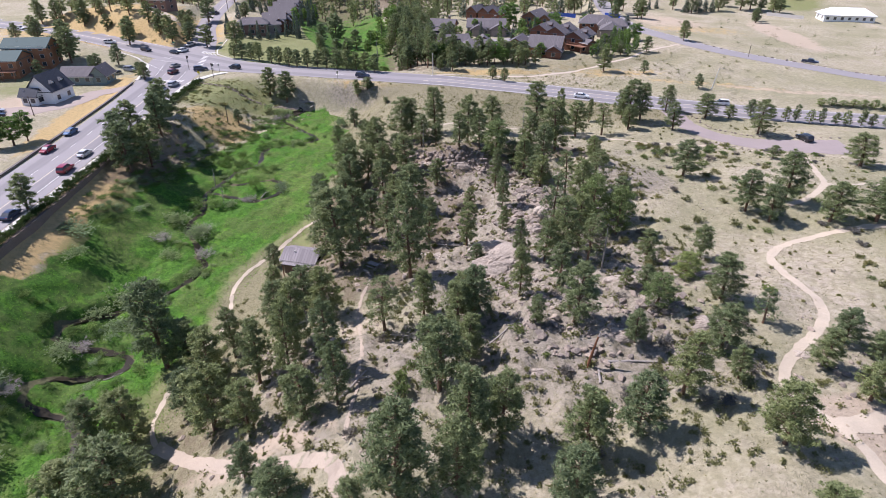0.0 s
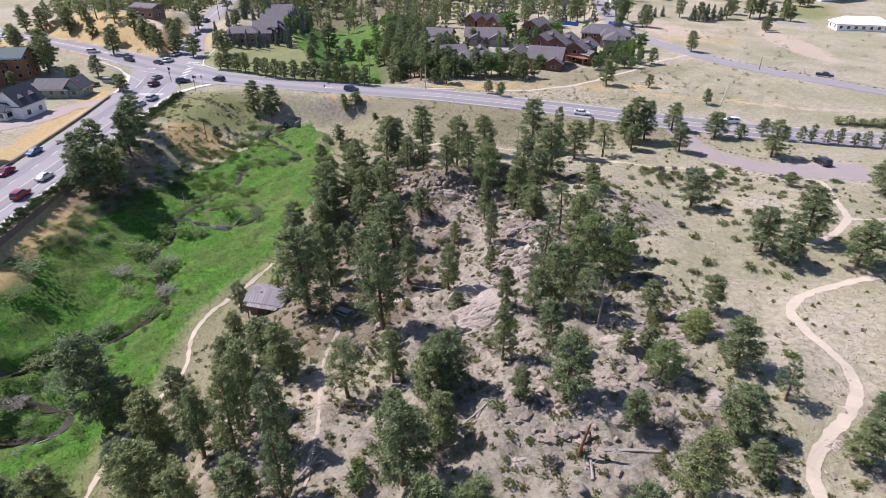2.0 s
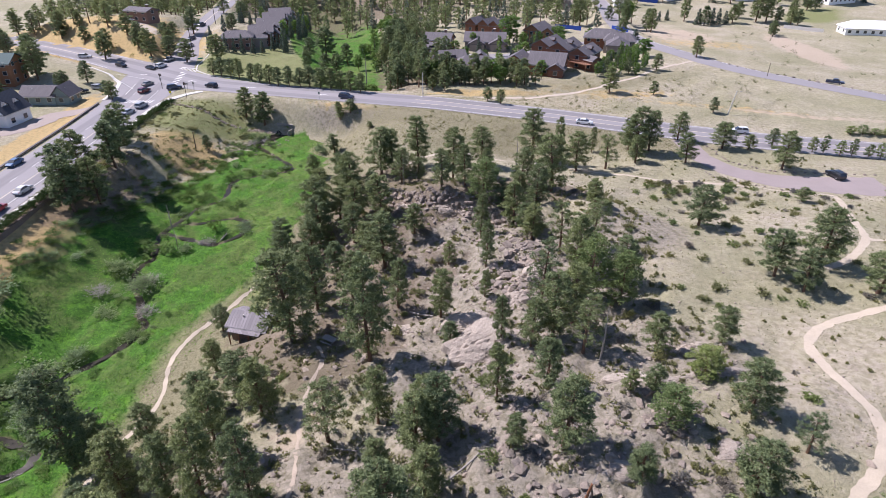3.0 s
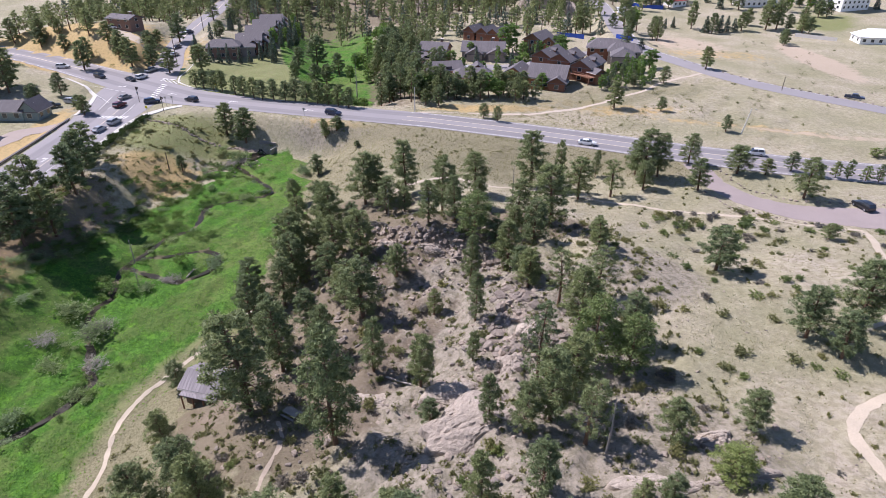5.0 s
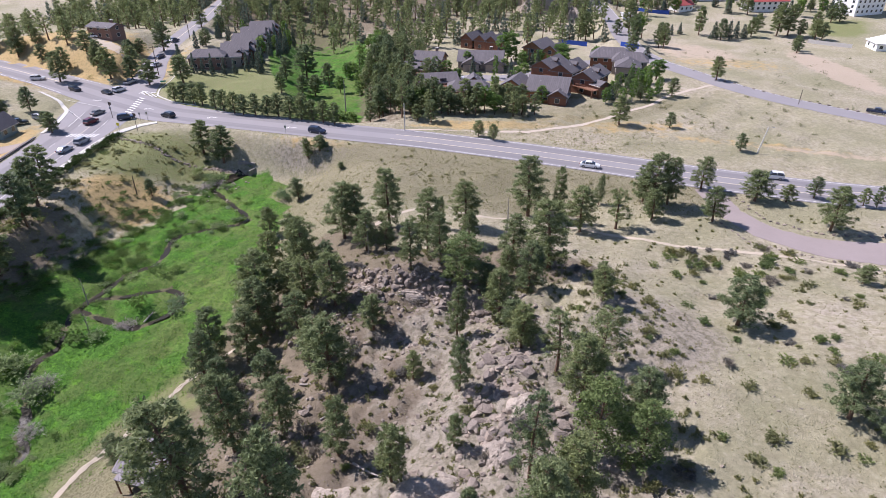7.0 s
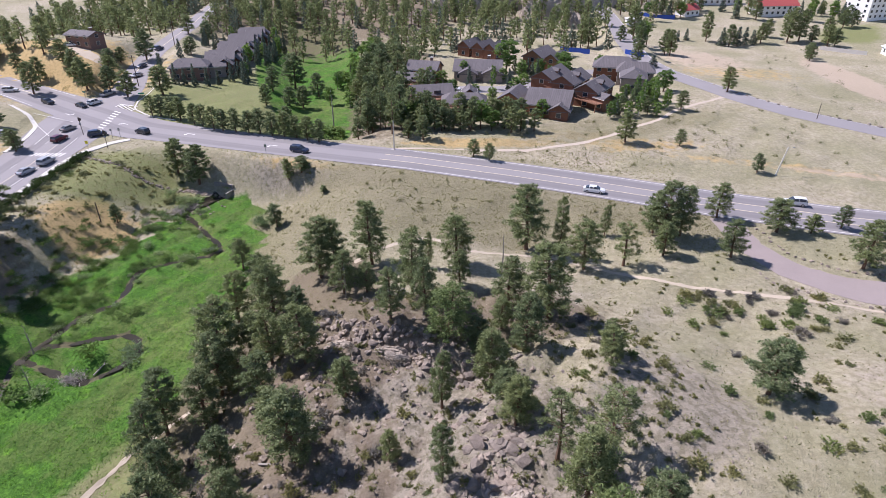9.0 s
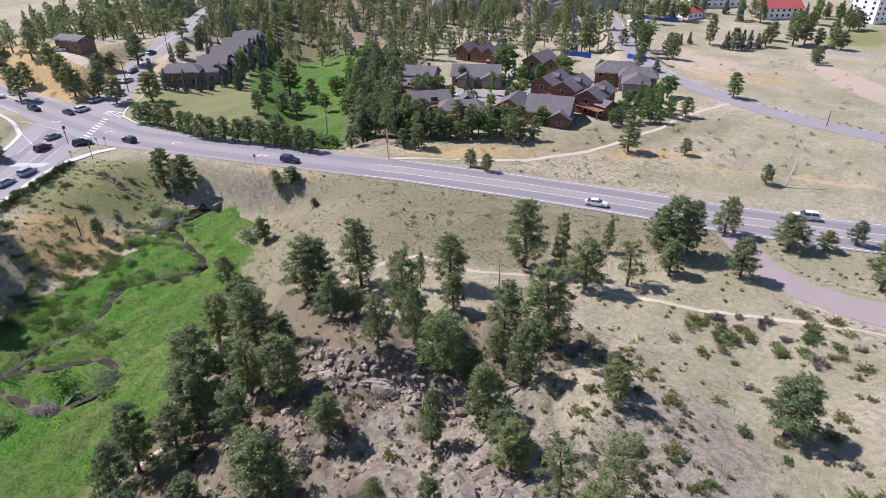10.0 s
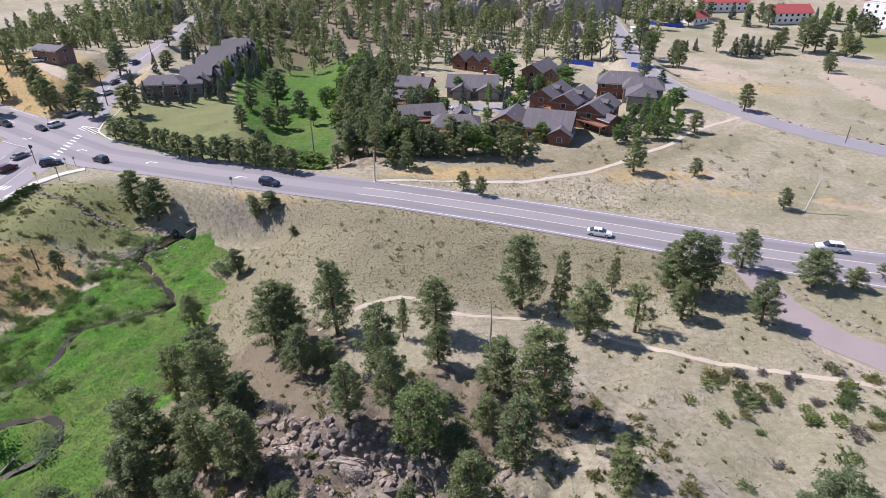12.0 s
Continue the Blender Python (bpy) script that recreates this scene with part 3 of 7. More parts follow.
marks("trim_line", SIDE_STREET, M_YELLOW, lambda h: 0.0, 0.25, 0.1, part=(0.15, 1))
marks("trim_line", LANE, M_PAINT, lambda h: h - 0.5, 0.12, 0.09)


def bars(x0, y0, x1, y1, turn, count, long, wide, label="white crossing bars worn by traffic"):
    """A row of bars from one place on the road to another, each laid at its own turn."""
    verts, faces = [], []
    c, s = math.cos(radians(turn)), math.sin(radians(turn))
    for i in range(count):
        f, k = (i + 0.5) / count, len(verts)
        for a, b in ((-long / 2, -wide / 2), (long / 2, -wide / 2), (long / 2, wide / 2), (-long / 2, wide / 2)):
            px, py = x0 + (x1 - x0) * f + a * c - b * s, y0 + (y1 - y0) * f + a * s + b * c
            verts.append((px, py, on_ground(px, py) + 0.125))
        faces.append((k, k + 1, k + 2, k + 3))
    return tagged(mesh_object("trim_crossing", verts, faces, M_PAINT), label, "road marking", kind="structure")


def arrow(x, y, turn):
    """A bent turn arrow painted on the road."""
    shape = [(-1.8, -0.12), (0.9, -0.12), (0.9, 0.75), (1.35, 0.75), (0.75, 1.5), (0.15, 0.75), (0.6, 0.75), (0.6, 0.16), (-1.8, 0.16)]
    c, s = math.cos(radians(turn)), math.sin(radians(turn))
    verts = [(x + a * c - b * s, y + a * s + b * c, on_ground(x, y) + 0.13) for a, b in shape]
    return tagged(mesh_object("trim_arrow", verts, [(0, 1, 7, 8), (1, 2, 6, 7), (2, 3, 4), (2, 4, 5, 6)], M_PAINT), "white painted turn arrow", "road marking", kind="structure")


bars(-94.6, 250.2, -90.4, 229.5, -32, 9, 3.0, 0.55)
bars(-98.6, 257.0, -90.0, 251.4, 76, 7, 2.6, 0.55)
bars(-97.3, 210.6, -88.8, 210.6, 84, 8, 2.6, 0.5)
bars(-103, 225, -103, 225.2, 102, 1, 14, 0.16, "white line beside the turning lane")
bars(-112, 235, -112, 235.2, -44, 1, 28, 0.16, "white line beside the turning lane")
bars(-111, 242, -111, 242.2, -24, 1, 18, 0.16, "white line beside the turning lane")
bars(-99.5, 260, -90.5, 254, 160, 1, 8, 0.5, "white stop line")
for _x, _y, _t in ((-86.1, 236.9, 150), (-62, 226.6, 160), (-34.9, 214.9, 163), (-108.3, 245.9, -30), (-92, 190, 87), (-92.6, 176, 87)):
    arrow(_x, _y, _t)


def raised(name, line, mat, width, thick, label, category, step=1.5):
    """A kerbed strip with upright sides."""
    p, way, _, _ = resample(line, step)
    side = np.stack([-way[:, 1], way[:, 0]], 1)
    verts, faces = [], []
    for q, s in zip(p, side):
        for o, dz in ((-width / 2, -0.3), (-width / 2, 0), (width / 2, 0), (width / 2, -0.3)):
            x, y = q + s * o
            verts.append((x, y, on_ground(x, y) + thick + dz))
    for i in range(len(p) - 1):
        for k in range(3):
            faces.append((4 * i + k + 1, 4 * i + k, 4 * i + 4 + k, 4 * i + 5 + k))
    faces += [(0, 1, 2, 3), tuple(4 * (len(p) - 1) + k for k in (3, 2, 1, 0))]
    return tagged(mesh_object(name, verts, faces, mat), label, category, kind="structure")


raised("pavement_avenue", [(-80.3, 60), (-80.7, 85), (-81.3, 110), (-82, 131), (-82.6, 152), (-84.4, 180), (-85.8, 203), (-85.2, 213), (-82, 219.5), (-77, 222)], M_CONCRETE, 1.9, 0.17, "pale concrete pavement with a kerb", "pavement")
raised("kerb_corner", [(-105.5, 212), (-107.5, 224), (-111, 234), (-119, 243), (-131, 252.5)], M_CONCRETE, 1.2, 0.17, "curved pale concrete kerb at the crossing", "kerb")
raised("kerb_street", [(-93.5, 275), (-94, 262), (-91, 253), (-83, 245.5), (-72, 240.5)], M_CONCRETE, 0.5, 0.16, "curved pale concrete kerb at the corner", "kerb")
raised("kerb_wall", [(-97.4, 100), (-99, 130), (-101, 160), (-102.8, 186), (-105, 208)], surface("dark_wall", (0.16, 0.14, 0.13), 0.9), 0.6, 0.55, "low dark retaining wall beside the avenue", "wall")


# ---- plants ----
def tube(points, radii, sides=6):
    """vertices and faces of a bent, tapering round bar"""
    verts, faces = [], []
    for (x, y, z), r in zip(points, radii):
        for k in range(sides):
            a = 2 * math.pi * k / sides
            verts.append((x + r * math.cos(a), y + r * math.sin(a), z))
    for i in range(len(points) - 1):
        for k in range(sides):
            a, b = i * sides + k, i * sides + (k + 1) % sides
            faces.append((a, b, b + sides, a + sides))
    faces.append(tuple(range(len(points) * sides - sides, len(points) * sides)))
    return verts, faces


def limb(start, end, r):
    """a thin three-sided branch between two places"""
    a, b = Vector(start), Vector(end)
    d = (b - a).normalized()
    u = d.orthogonal().normalized()
    v = d.cross(u)
    vs = [tuple(a + r * (u * math.cos(t) + v * math.sin(t))) for t in (0, 2.1, 4.2)] + [tuple(b)]
    return vs, [(0, 1, 3), (1, 2, 3), (2, 0, 3)]


def tufts(rng, centres, blades, length, width, lift=0.35, outward=None):
    """blades round each centre, pointing out and up"""
    n = len(centres)
    c = np.repeat(centres, blades, 0)
    d = rng.normal(size=(n * blades, 3))
    if outward is not None:
        d = d * 0.75 + np.repeat(outward, blades, 0) * 0.8
    d[:, 2] += lift
    d /= np.linalg.norm(d, axis=1)[:, None]
    s = np.cross(d, rng.normal(size=(n * blades, 3)))
    s /= np.linalg.norm(s, axis=1)[:, None] + 1e-9
    l = length * rng.uniform(0.6, 1.3, (n * blades, 1))
    w = width * rng.uniform(0.6, 1.3, (n * blades, 1))
    base = c - d * l * 0.3
    v = np.stack([base - s * w / 2, base + s * w / 2, c + d * l * 0.8], 1).reshape(-1, 3)
    f = np.arange(n * blades * 3).reshape(-1, 3)
    return v, f


def shells(rng, centres, radii, per, length, width, spiky=0.3):
    """small blades over the skins of many rounded clumps, most lying flat on the skin and some standing out"""
    n = len(centres) * per
    c, r = np.repeat(np.asarray(centres), per, 0), np.repeat(np.asarray(radii), per)[:, None]
    d = rng.normal(size=(n, 3))
    d[:, 2] += 0.35
    d /= np.linalg.norm(d, axis=1)[:, None]
    p = c + d * r * np.array([1.0, 1.0, 0.72]) * rng.uniform(0.72, 1.1, (n, 1))
    face = d + 0.6 * rng.normal(size=(n, 3))
    face /= np.linalg.norm(face, axis=1)[:, None]
    s = np.cross(face, rng.normal(size=(n, 3)))
    s /= np.linalg.norm(s, axis=1)[:, None] + 1e-9
    t = np.cross(face, s)
    out = rng.uniform(0, 1, (n, 1)) < spiky
    t = np.where(out, d + 0.35 * t + np.array([0, 0, 0.25]), t)
    t /= np.linalg.norm(t, axis=1)[:, None]
    l = length * rng.uniform(0.6, 1.3, (n, 1)) * np.where(out, 1.35, 1.0)
    w = width * rng.uniform(0.6, 1.3, (n, 1)) * np.where(out, 0.65, 1.0)
    v = np.stack([p - s * w / 2 - t * l * 0.4, p + s * w / 2 - t * l * 0.4, p + t * l * 0.6], 1).reshape(-1, 3)
    return v, np.arange(n * 3).reshape(-1, 3)


def crown_shape(kind, u):
    if kind == "spruce":
        return (1 - u) ** 0.85 * 0.98 + 0.02
    if kind == "juniper":
        return math.sin(math.pi * min(1, 0.22 + 0.78 * u)) ** 0.6
    if kind == "broad":
        return math.sin(math.pi * (0.1 + 0.86 * u)) ** 0.7
    if kind == "column":
        return 0.75 * math.sin(math.pi * (0.16 + 0.8 * u)) ** 0.55
    return (0.58 + 0.42 * min(1, u / 0.28)) * (1 - u) ** 0.52 * 1.12 + 0.02


def tree_meshes(seed, kind, fine):
    """trunk and crown, 10 m high and 5 m wide, of one kind of tree"""
    rng = np.random.RandomState(seed)
    low = {"pine": 0.14, "sparse": 0.24, "spruce": 0.06, "juniper": 0.05, "broad": 0.2, "column": 0.12}[kind]
    branches = int({"pine": 66, "sparse": 40, "spruce": 84, "juniper": 62, "broad": 52, "column": 50}[kind] * (1 if fine > 0.9 else 0.75 if fine > 0.5 else 0.6 if fine > 0.3 else 0.4))
    lean = rng.uniform(-0.25, 0.25, 2)
    def spine(u):
        return np.array([lean[0] * u + 0.12 * math.sin(3 * u + seed), lean[1] * u + 0.1 * math.sin(4 * u), 9.6 * u])
    stations = [0, 0.03, 0.15, 0.35, 0.6, 0.82, 0.97]
    tv, tf = tube([tuple(spine(u) - np.array([0, 0, 0.35 if u == 0 else 0])) for u in stations], [0.24, 0.19, 0.17, 0.14, 0.10, 0.05, 0.015])
    centres, radii = [], []
    gaps = rng.uniform(0, 2 * math.pi, 2)
    girth = {"pine": 0.36, "sparse": 0.32, "spruce": 0.42, "juniper": 0.52, "broad": 0.62, "column": 0.5}[kind]
    for b in range(branches):
        u = low + (0.985 - low) * ((b + rng.uniform(0, 1)) / branches) ** (0.92 if kind != "spruce" else 1.15)
        k = (u - low) / (1 - low)
        a = 2.4 * b + rng.uniform(-0.6, 0.6)
        reach = 2.5 * crown_shape(kind, k) * rng.uniform(0.66, 1.06)
        if kind in ("pine", "sparse") and min(abs((a - g + math.pi) % (2 * math.pi) - math.pi) for g in gaps) < 0.35 and k < 0.7:
            reach *= 0.72
        s = spine(u)
        rise = {"spruce": -0.25, "juniper": 0.5, "broad": 0.6, "column": 0.8}.get(kind, 0.12 + 0.6 * k)
        tip = s + np.array([math.cos(a) * reach, math.sin(a) * reach, rise * reach * rng.uniform(0.4, 1.2)])
        lv, lf = limb(s, tip, 0.035 + 0.02 * (1 - k))
        o = len(tv)
        tv += lv
        tf += [tuple(i + o for i in f) for f in lf]
        for q in range((2 if kind in ("pine", "sparse") else 1) + (reach > 0.9) + (reach > 1.6)):
            f = (0.92, 0.60, 0.76, 0.42)[q] * rng.uniform(0.9, 1.05)
            p = s + (tip - s) * f + rng.normal(size=3) * np.array([0.2, 0.2, 0.12]) * (0.5 + 0.5 * reach) * (q > 0)
            centres.append(p)
            radii.append(girth * rng.uniform(0.62, 1.2) * (0.62 + 0.38 * min(1, reach / 1.5)))
    size = {"pine": (0.29, 0.128), "sparse": (0.29, 0.11), "spruce": (0.34, 0.16), "juniper": (0.24, 0.16), "broad": (0.27, 0.24), "column": (0.26, 0.22)}[kind]
    per = {"sparse": 30, "pine": 36}.get(kind, 44)
    k = 1.0
    if fine < 0.9:
        per, k = (24, 1.6) if fine > 0.5 else (11, 2.4) if fine > 0.3 else (5, 3.4)
    cv, cf = shells(rng, centres, radii, per, size[0] * k, size[1] * k, 0.5 if kind in ("pine", "sparse", "spruce") else 0.25)
    bark = {"column": M_ASPEN}.get(kind, M_BARK)
    leaf = {"pine": M_NEEDLE, "sparse": M_NEEDLE, "spruce": M_SPRUCE, "juniper": M_JUNIPER, "broad": M_LEAF, "column": M_LEAF}[kind]
    t = bpy.data.meshes.new("trunk")
    t.from_pydata(tv, [], tf)
    t.materials.append(bark)
    c = bpy.data.meshes.new("crown")
    c.from_pydata(cv.tolist(), [], cf.tolist())
    c.materials.append(leaf)
    return t, c


M_ASPEN = surface("pale_bark", (0.42, 0.40, 0.34), 0.85, 0.25, 2.0, 8.0)
PATTERNS = {}
TREE_WORDS = {
    "pine": ("pine_tree", "ponderosa pine with dark green needle tufts and brown trunk", "pine"),
    "sparse": ("pine_tree", "thin ponderosa pine with an open grey-green crown", "pine"),
    "spruce": ("spruce_tree", "cone-shaped blue-green spruce with boughs to the ground", "spruce"),
    "juniper": ("juniper_tree", "bushy yellow-green juniper growing among rocks", "juniper"),
    "broad": ("broadleaf_tree", "round-crowned green broadleaf tree", "tree"),
    "column": ("aspen_tree", "slim aspen with bright green leaves and pale bark", "aspen"),
}


def plant_tree(kind, x, y, tall, wide, rng, fine=1.0, group=""):
    variants = {"pine": 6, "sparse": 3, "spruce": 3, "juniper": 3, "broad": 3, "column": 2}[kind]
    key = (kind, fine, rng.randint(variants))
    name, label, category = TREE_WORDS[kind]
    at = Matrix.LocRotScale((x, y, on_ground(x, y)), Euler((0, 0, rng.uniform(0, 6.28))), (wide / 5, wide / 5, tall / 10))
    if key not in PATTERNS:
        t, c = tree_meshes(100 + 7 * len(PATTERNS), kind, fine)
        ob = new(name)
        for part_name, me in (("trunk", t), ("crown", c)):
            new(part_name, me).parent = ob
        tagged(ob, label, category, group)
        PATTERNS[key] = ob
        ob.matrix_basis = at
        return ob
    ob = PATTERNS[key]
    made = {}
    made = copy_thing(ob, at @ Matrix.Diagonal((1 / ob.scale[0], 1 / ob.scale[1], 1 / ob.scale[2], 1)))
    if group:
        made["group"] = group
    return made


# trees: x, y, height, width
TREES_NEAR = [(33.9, 36.9, 4.1, 5.6), (13.2, 42.2, 8, 6.1), (-8.5, 42.7, 4, 3.7), (-3.8, 43.8, 12.6, 7.1), (2.2, 43.9, 10.4, 5.6), (-17, 45.8, 6.3, 6.1), (34.5, 46, 7.7, 6.7), (15.9, 48.4, 9.1, 5.3), (3.6, 49.6, 11.6, 6.2), (21.8, 50.3, 7.5, 5.7), (-22.1, 50.8, 5.9, 3.3), (7.2, 51.4, 8.5, 4.9), (48.3, 53.2, 5.4, 5.6), (28.2, 54.9, 8.6, 4.6), (-41.1, 55.4, 11.3, 11.7), (-49.6, 56.5, 6.3, 8.5), (35.3, 57.2, 4.4, 3.6), (-16.3, 57.6, 7.7, 5.6), (-12.2, 58.2, 9.2, 3.6), (46.1, 58.8, 5.5, 4.9), (0.3, 59, 10.8, 6.4), (-24.5, 59.8, 8.7, 4.9)]
TREES_SLOPE = [(54.2, 60.6, 4.1, 5.2), (35.7, 62.6, 6.9, 6.2), (51.1, 63.1, 5.1, 4.8), (24.8, 63.3, 4.9, 3.7), (-31, 63.7, 11.6, 7.5), (4, 63.7, 7.6, 4.5), (-49.4, 64.5, 8.8, 6.9), (-14.2, 64.9, 11.2, 4.2), (-44.1, 65.1, 9.8, 7.7), (-20.2, 66.8, 12.7, 4.5), (42.6, 66.9, 5, 3.4), (-1.1, 67.4, 5.1, 3.2), (13.2, 68, 4.5, 2.5), (18.4, 68.3, 9, 5.4), (-25.5, 69, 11.4, 4.8), (2.8, 69.9, 8.2, 4.9), (-37.7, 70.1, 8, 6.7), (29.9, 70.6, 5.1, 5), (5.1, 70.9, 9.2, 4.6), (39.4, 72.5, 7.1, 5.4), (3.6, 73.2, 7, 4.9), (-7.7, 73.4, 8.7, 5.6)]
TREES_MIDDLE = [(11.8, 75.1, 8.2, 3), (-2.1, 75.6, 8.3, 3.9), (27.1, 75.7, 3, 2.1), (30.1, 76.1, 3.6, 3.2), (17.7, 77.2, 7, 3.8), (-40.3, 78.6, 10.5, 6.7), (36.9, 78.9, 4, 4.9), (-32.7, 79, 9.4, 4.4), (-45, 79.7, 16.8, 8.9), (-25.7, 81.1, 9, 5.1), (-21.5, 83.5, 8.1, 5.8), (23.6, 84.1, 9, 4.9), (32.9, 84.6, 5.6, 4.2), (17.2, 86.1, 7.4, 3.7), (42.3, 86.7, 5.6, 4.3), (20.2, 87.7, 10.4, 5.4), (13.3, 88, 7.4, 2.9), (-4.7, 88.1, 16.7, 6.8), (6.4, 89.9, 4.2, 3), (-29.6, 94.4, 6.4, 3.8), (19.8, 95.1, 12.4, 4.8), (-17.7, 95.6, 15.4, 9.4)]
TREES_RIDGE = [(76.5, 96.3, 8.5, 9.8), (5.1, 96.5, 8.6, 3.9), (69.2, 97.4, 7.2, 7.8), (31.8, 97.6, 9.2, 4.6), (59.7, 99.6, 7.1, 6.1), (27.7, 99.8, 10.4, 4.9), (11.9, 100.9, 4.8, 2), (-1.7, 101.8, 8.8, 3.8), (57.2, 103.8, 8.1, 5.9), (-15.5, 104.3, 12.2, 5.8), (65.4, 106.2, 10, 8.1), (-33.6, 107.8, 5.4, 3.8), (12.5, 110.1, 8.4, 3), (24.9, 111.7, 9.2, 4.9), (30.8, 112.8, 8.8, 6.6), (-14, 115, 8, 4.6), (6.2, 115.1, 4.6, 2.5), (-5.4, 116, 11, 7.4), (20.1, 120.1, 5.5, 3.9), (-9.5, 121.5, 7.5, 4.4), (12.2, 122.3, 8.9, 3.4), (52.7, 122.9, 7.9, 8)]
TREES_CREST = [(-0.5, 124.6, 6.2, 4.1), (18.4, 125.2, 9.7, 5.5), (33.5, 125.5, 5.7, 4.6), (-12.5, 126.5, 8.5, 5), (-27, 126.6, 11.1, 5.8), (-21.3, 126.8, 9.4, 5.6), (33.9, 128.5, 5.2, 2.7), (16.8, 131.6, 5.8, 5.1), (-7.6, 132, 9.4, 6.6), (13, 132.6, 8.7, 6.7), (97.4, 132.6, 7.5, 9.7), (4.6, 134.7, 8.1, 4.1), (20.4, 135.7, 5.6, 4.2), (79.2, 136.7, 3.2, 3.9), (9.4, 137.2, 9.2, 4.2), (-22.4, 137.3, 13.2, 8.6), (-17.2, 138.3, 7.4, 5.4), (27.5, 139.3, 12.4, 7.8), (-10.6, 141.2, 6, 4), (22, 143.1, 8.1, 5.2), (-15.2, 143.1, 11.9, 6.2), (7, 144, 11.8, 5.6)]
TREES_NORTH = [(-0.8, 147.7, 5.6, 4.4), (14.4, 148.1, 6.2, 3.9), (-7.2, 154, 10.5, 5.2), (-9.8, 154, 11.6, 6.7), (9, 154.6, 6.7, 1.8), (13.6, 155.6, 9.4, 6.6), (-1.2, 156.6, 12.2, 6.6), (86.1, 158.3, 9.2, 7), (36.9, 158.6, 9.8, 6.8), (44.2, 159.9, 8.8, 6), (64.1, 161.9, 7.6, 6), (53.6, 168.6, 11.5, 7.4), (52.1, 162.6, 6.8, 5.6), (33.3, 164.5, 11.9, 3.3), (57.5, 170, 10.5, 5.4), (27.1, 166.9, 13.2, 8.1), (-29.4, 168.4, 6.6, 4.6), (43.2, 171.2, 6.8, 2.2), (52.6, 171.4, 9, 4.7), (83.9, 171.7, 4.1, 4.7), (76.9, 171.8, 6.8, 8.5), (91.3, 174.3, 5, 3.3), (67.3, 177.2, 7.5, 5.6)]
TREES_BANK = [(-80.5, 174, 10.5, 6.6), (-77.5, 165.5, 11, 7), (-74.3, 157, 11.5, 7), (-78.3, 150, 11, 6.8), (-77.6, 142.5, 12.5, 7.4), (-74.6, 138.5, 12.5, 7.2), (-72.4, 144, 11, 6.6), (-58.9, 209.4, 9.6, 5.9), (-52.5, 206.6, 10.2, 7.4), (-63.0, 184.5, 4.4, 3.7), (-82.8, 112.2, 7.4, 6.8), (-120.0, 230.1, 7.4, 6.4), (-105.4, 215.1, 5.5, 5.2), (-141.9, 237.5, 13.4, 10.9), (-168.6, 261.6, 8.9, 6.0), (-23.9, 200.3, 4.0, 5.6), (-17.3, 192.9, 1.8, 2.4), (-27.4, 200.1, 5.4, 3.1), (-26.8, 184.7, 5.5, 5.2)]
TREES_VERGE = [(17.9, 207.5, 4.3, 4.1), (21.7, 204.7, 4.4, 3.5), (58.5, 219.1, 8.0, 5.9), (82.1, 246.3, 5.9, 5.2), (72.6, 217.8, 4.5, 3.9), (86.3, 202.1, 4.6, 3.7), (103.2, 265.3, 8.0, 6.7), (105.6, 340.2, 10.8, 5.7), (170.0, 342.1, 6.8, 5.1), (204.7, 392.3, 9.1, 8.1), (-86.3, 264.9, 9.7, 10.0), (-81.5, 245.6, 6.3, 5), (-78.5, 244.6, 6.8, 5), (-74, 242.6, 6.6, 5.2), (-70.5, 240.6, 7.2, 5.4), (-64.5, 236.5, 6.2, 5.2), (-61, 234, 6.5, 5.4)]
TREES_BEYOND = [(-56.5, 230.6, 6.8, 5.4), (-53, 228.6, 6.2, 5), (-49, 227.6, 6.8, 5.2), (-45, 226.6, 6.4, 5), (-41.6, 226, 7.2, 5.2), (-37.5, 223.6, 6.8, 5.2), (-33.8, 222.4, 7, 5.2), (-30, 221.2, 6.2, 5), (-26.5, 219, 6.6, 5), (-23, 217.2, 6.2, 4.8), (-39.2, 244.3, 7.5, 6.5), (-50, 259.8, 7, 5.6), (-52.8, 278.6, 8.4, 6.4), (-40.9, 272.6, 7.6, 7.5), (-38.8, 289, 8.8, 6.4), (-49.4, 296.5, 13.2, 8.7), (-45.0, 269.8, 6.5, 6.5)]
TREES_LODGES = [(4.8, 232.3, 10, 6), (14.5, 233, 9.6, 5.6), (18.7, 233, 8.4, 5.2), (23.5, 232.2, 8, 5.6), (32.2, 235.8, 7, 5.6), (-6.5, 239.2, 6.4, 5.4), (0.3, 223.3, 5, 4), (4.5, 221.3, 6.6, 4.8), (9.5, 228, 7, 5), (-2, 230, 8, 5), (74, 353, 13, 7), (89.8, 326, 13, 6), (88.3, 352, 7, 6), (28, 236.5, 7, 5), (-11, 234, 8, 5.4), (-14, 226, 6.5, 5)]
TREES_WEST = [(-116, 271, 11, 8), (-108.5, 272.5, 9, 6.4), (-112.5, 281, 10, 7.5), (-99.5, 266.5, 9, 8.5), (-118, 292, 8, 6.5), (-114, 313, 12, 9), (-120, 304, 6, 6.5), (-131, 285, 8.5, 8.5), (-139, 281, 9, 7), (-101.7, 348, 10, 8), (-97.3, 318, 7, 8), (-115, 359, 8.5, 8), (-123, 277, 8, 7), (-168, 300, 9, 7), (-158, 318, 9, 7), (-146, 300, 7, 6), (-152, 345, 10, 8), (-170, 352, 9, 7.5)]
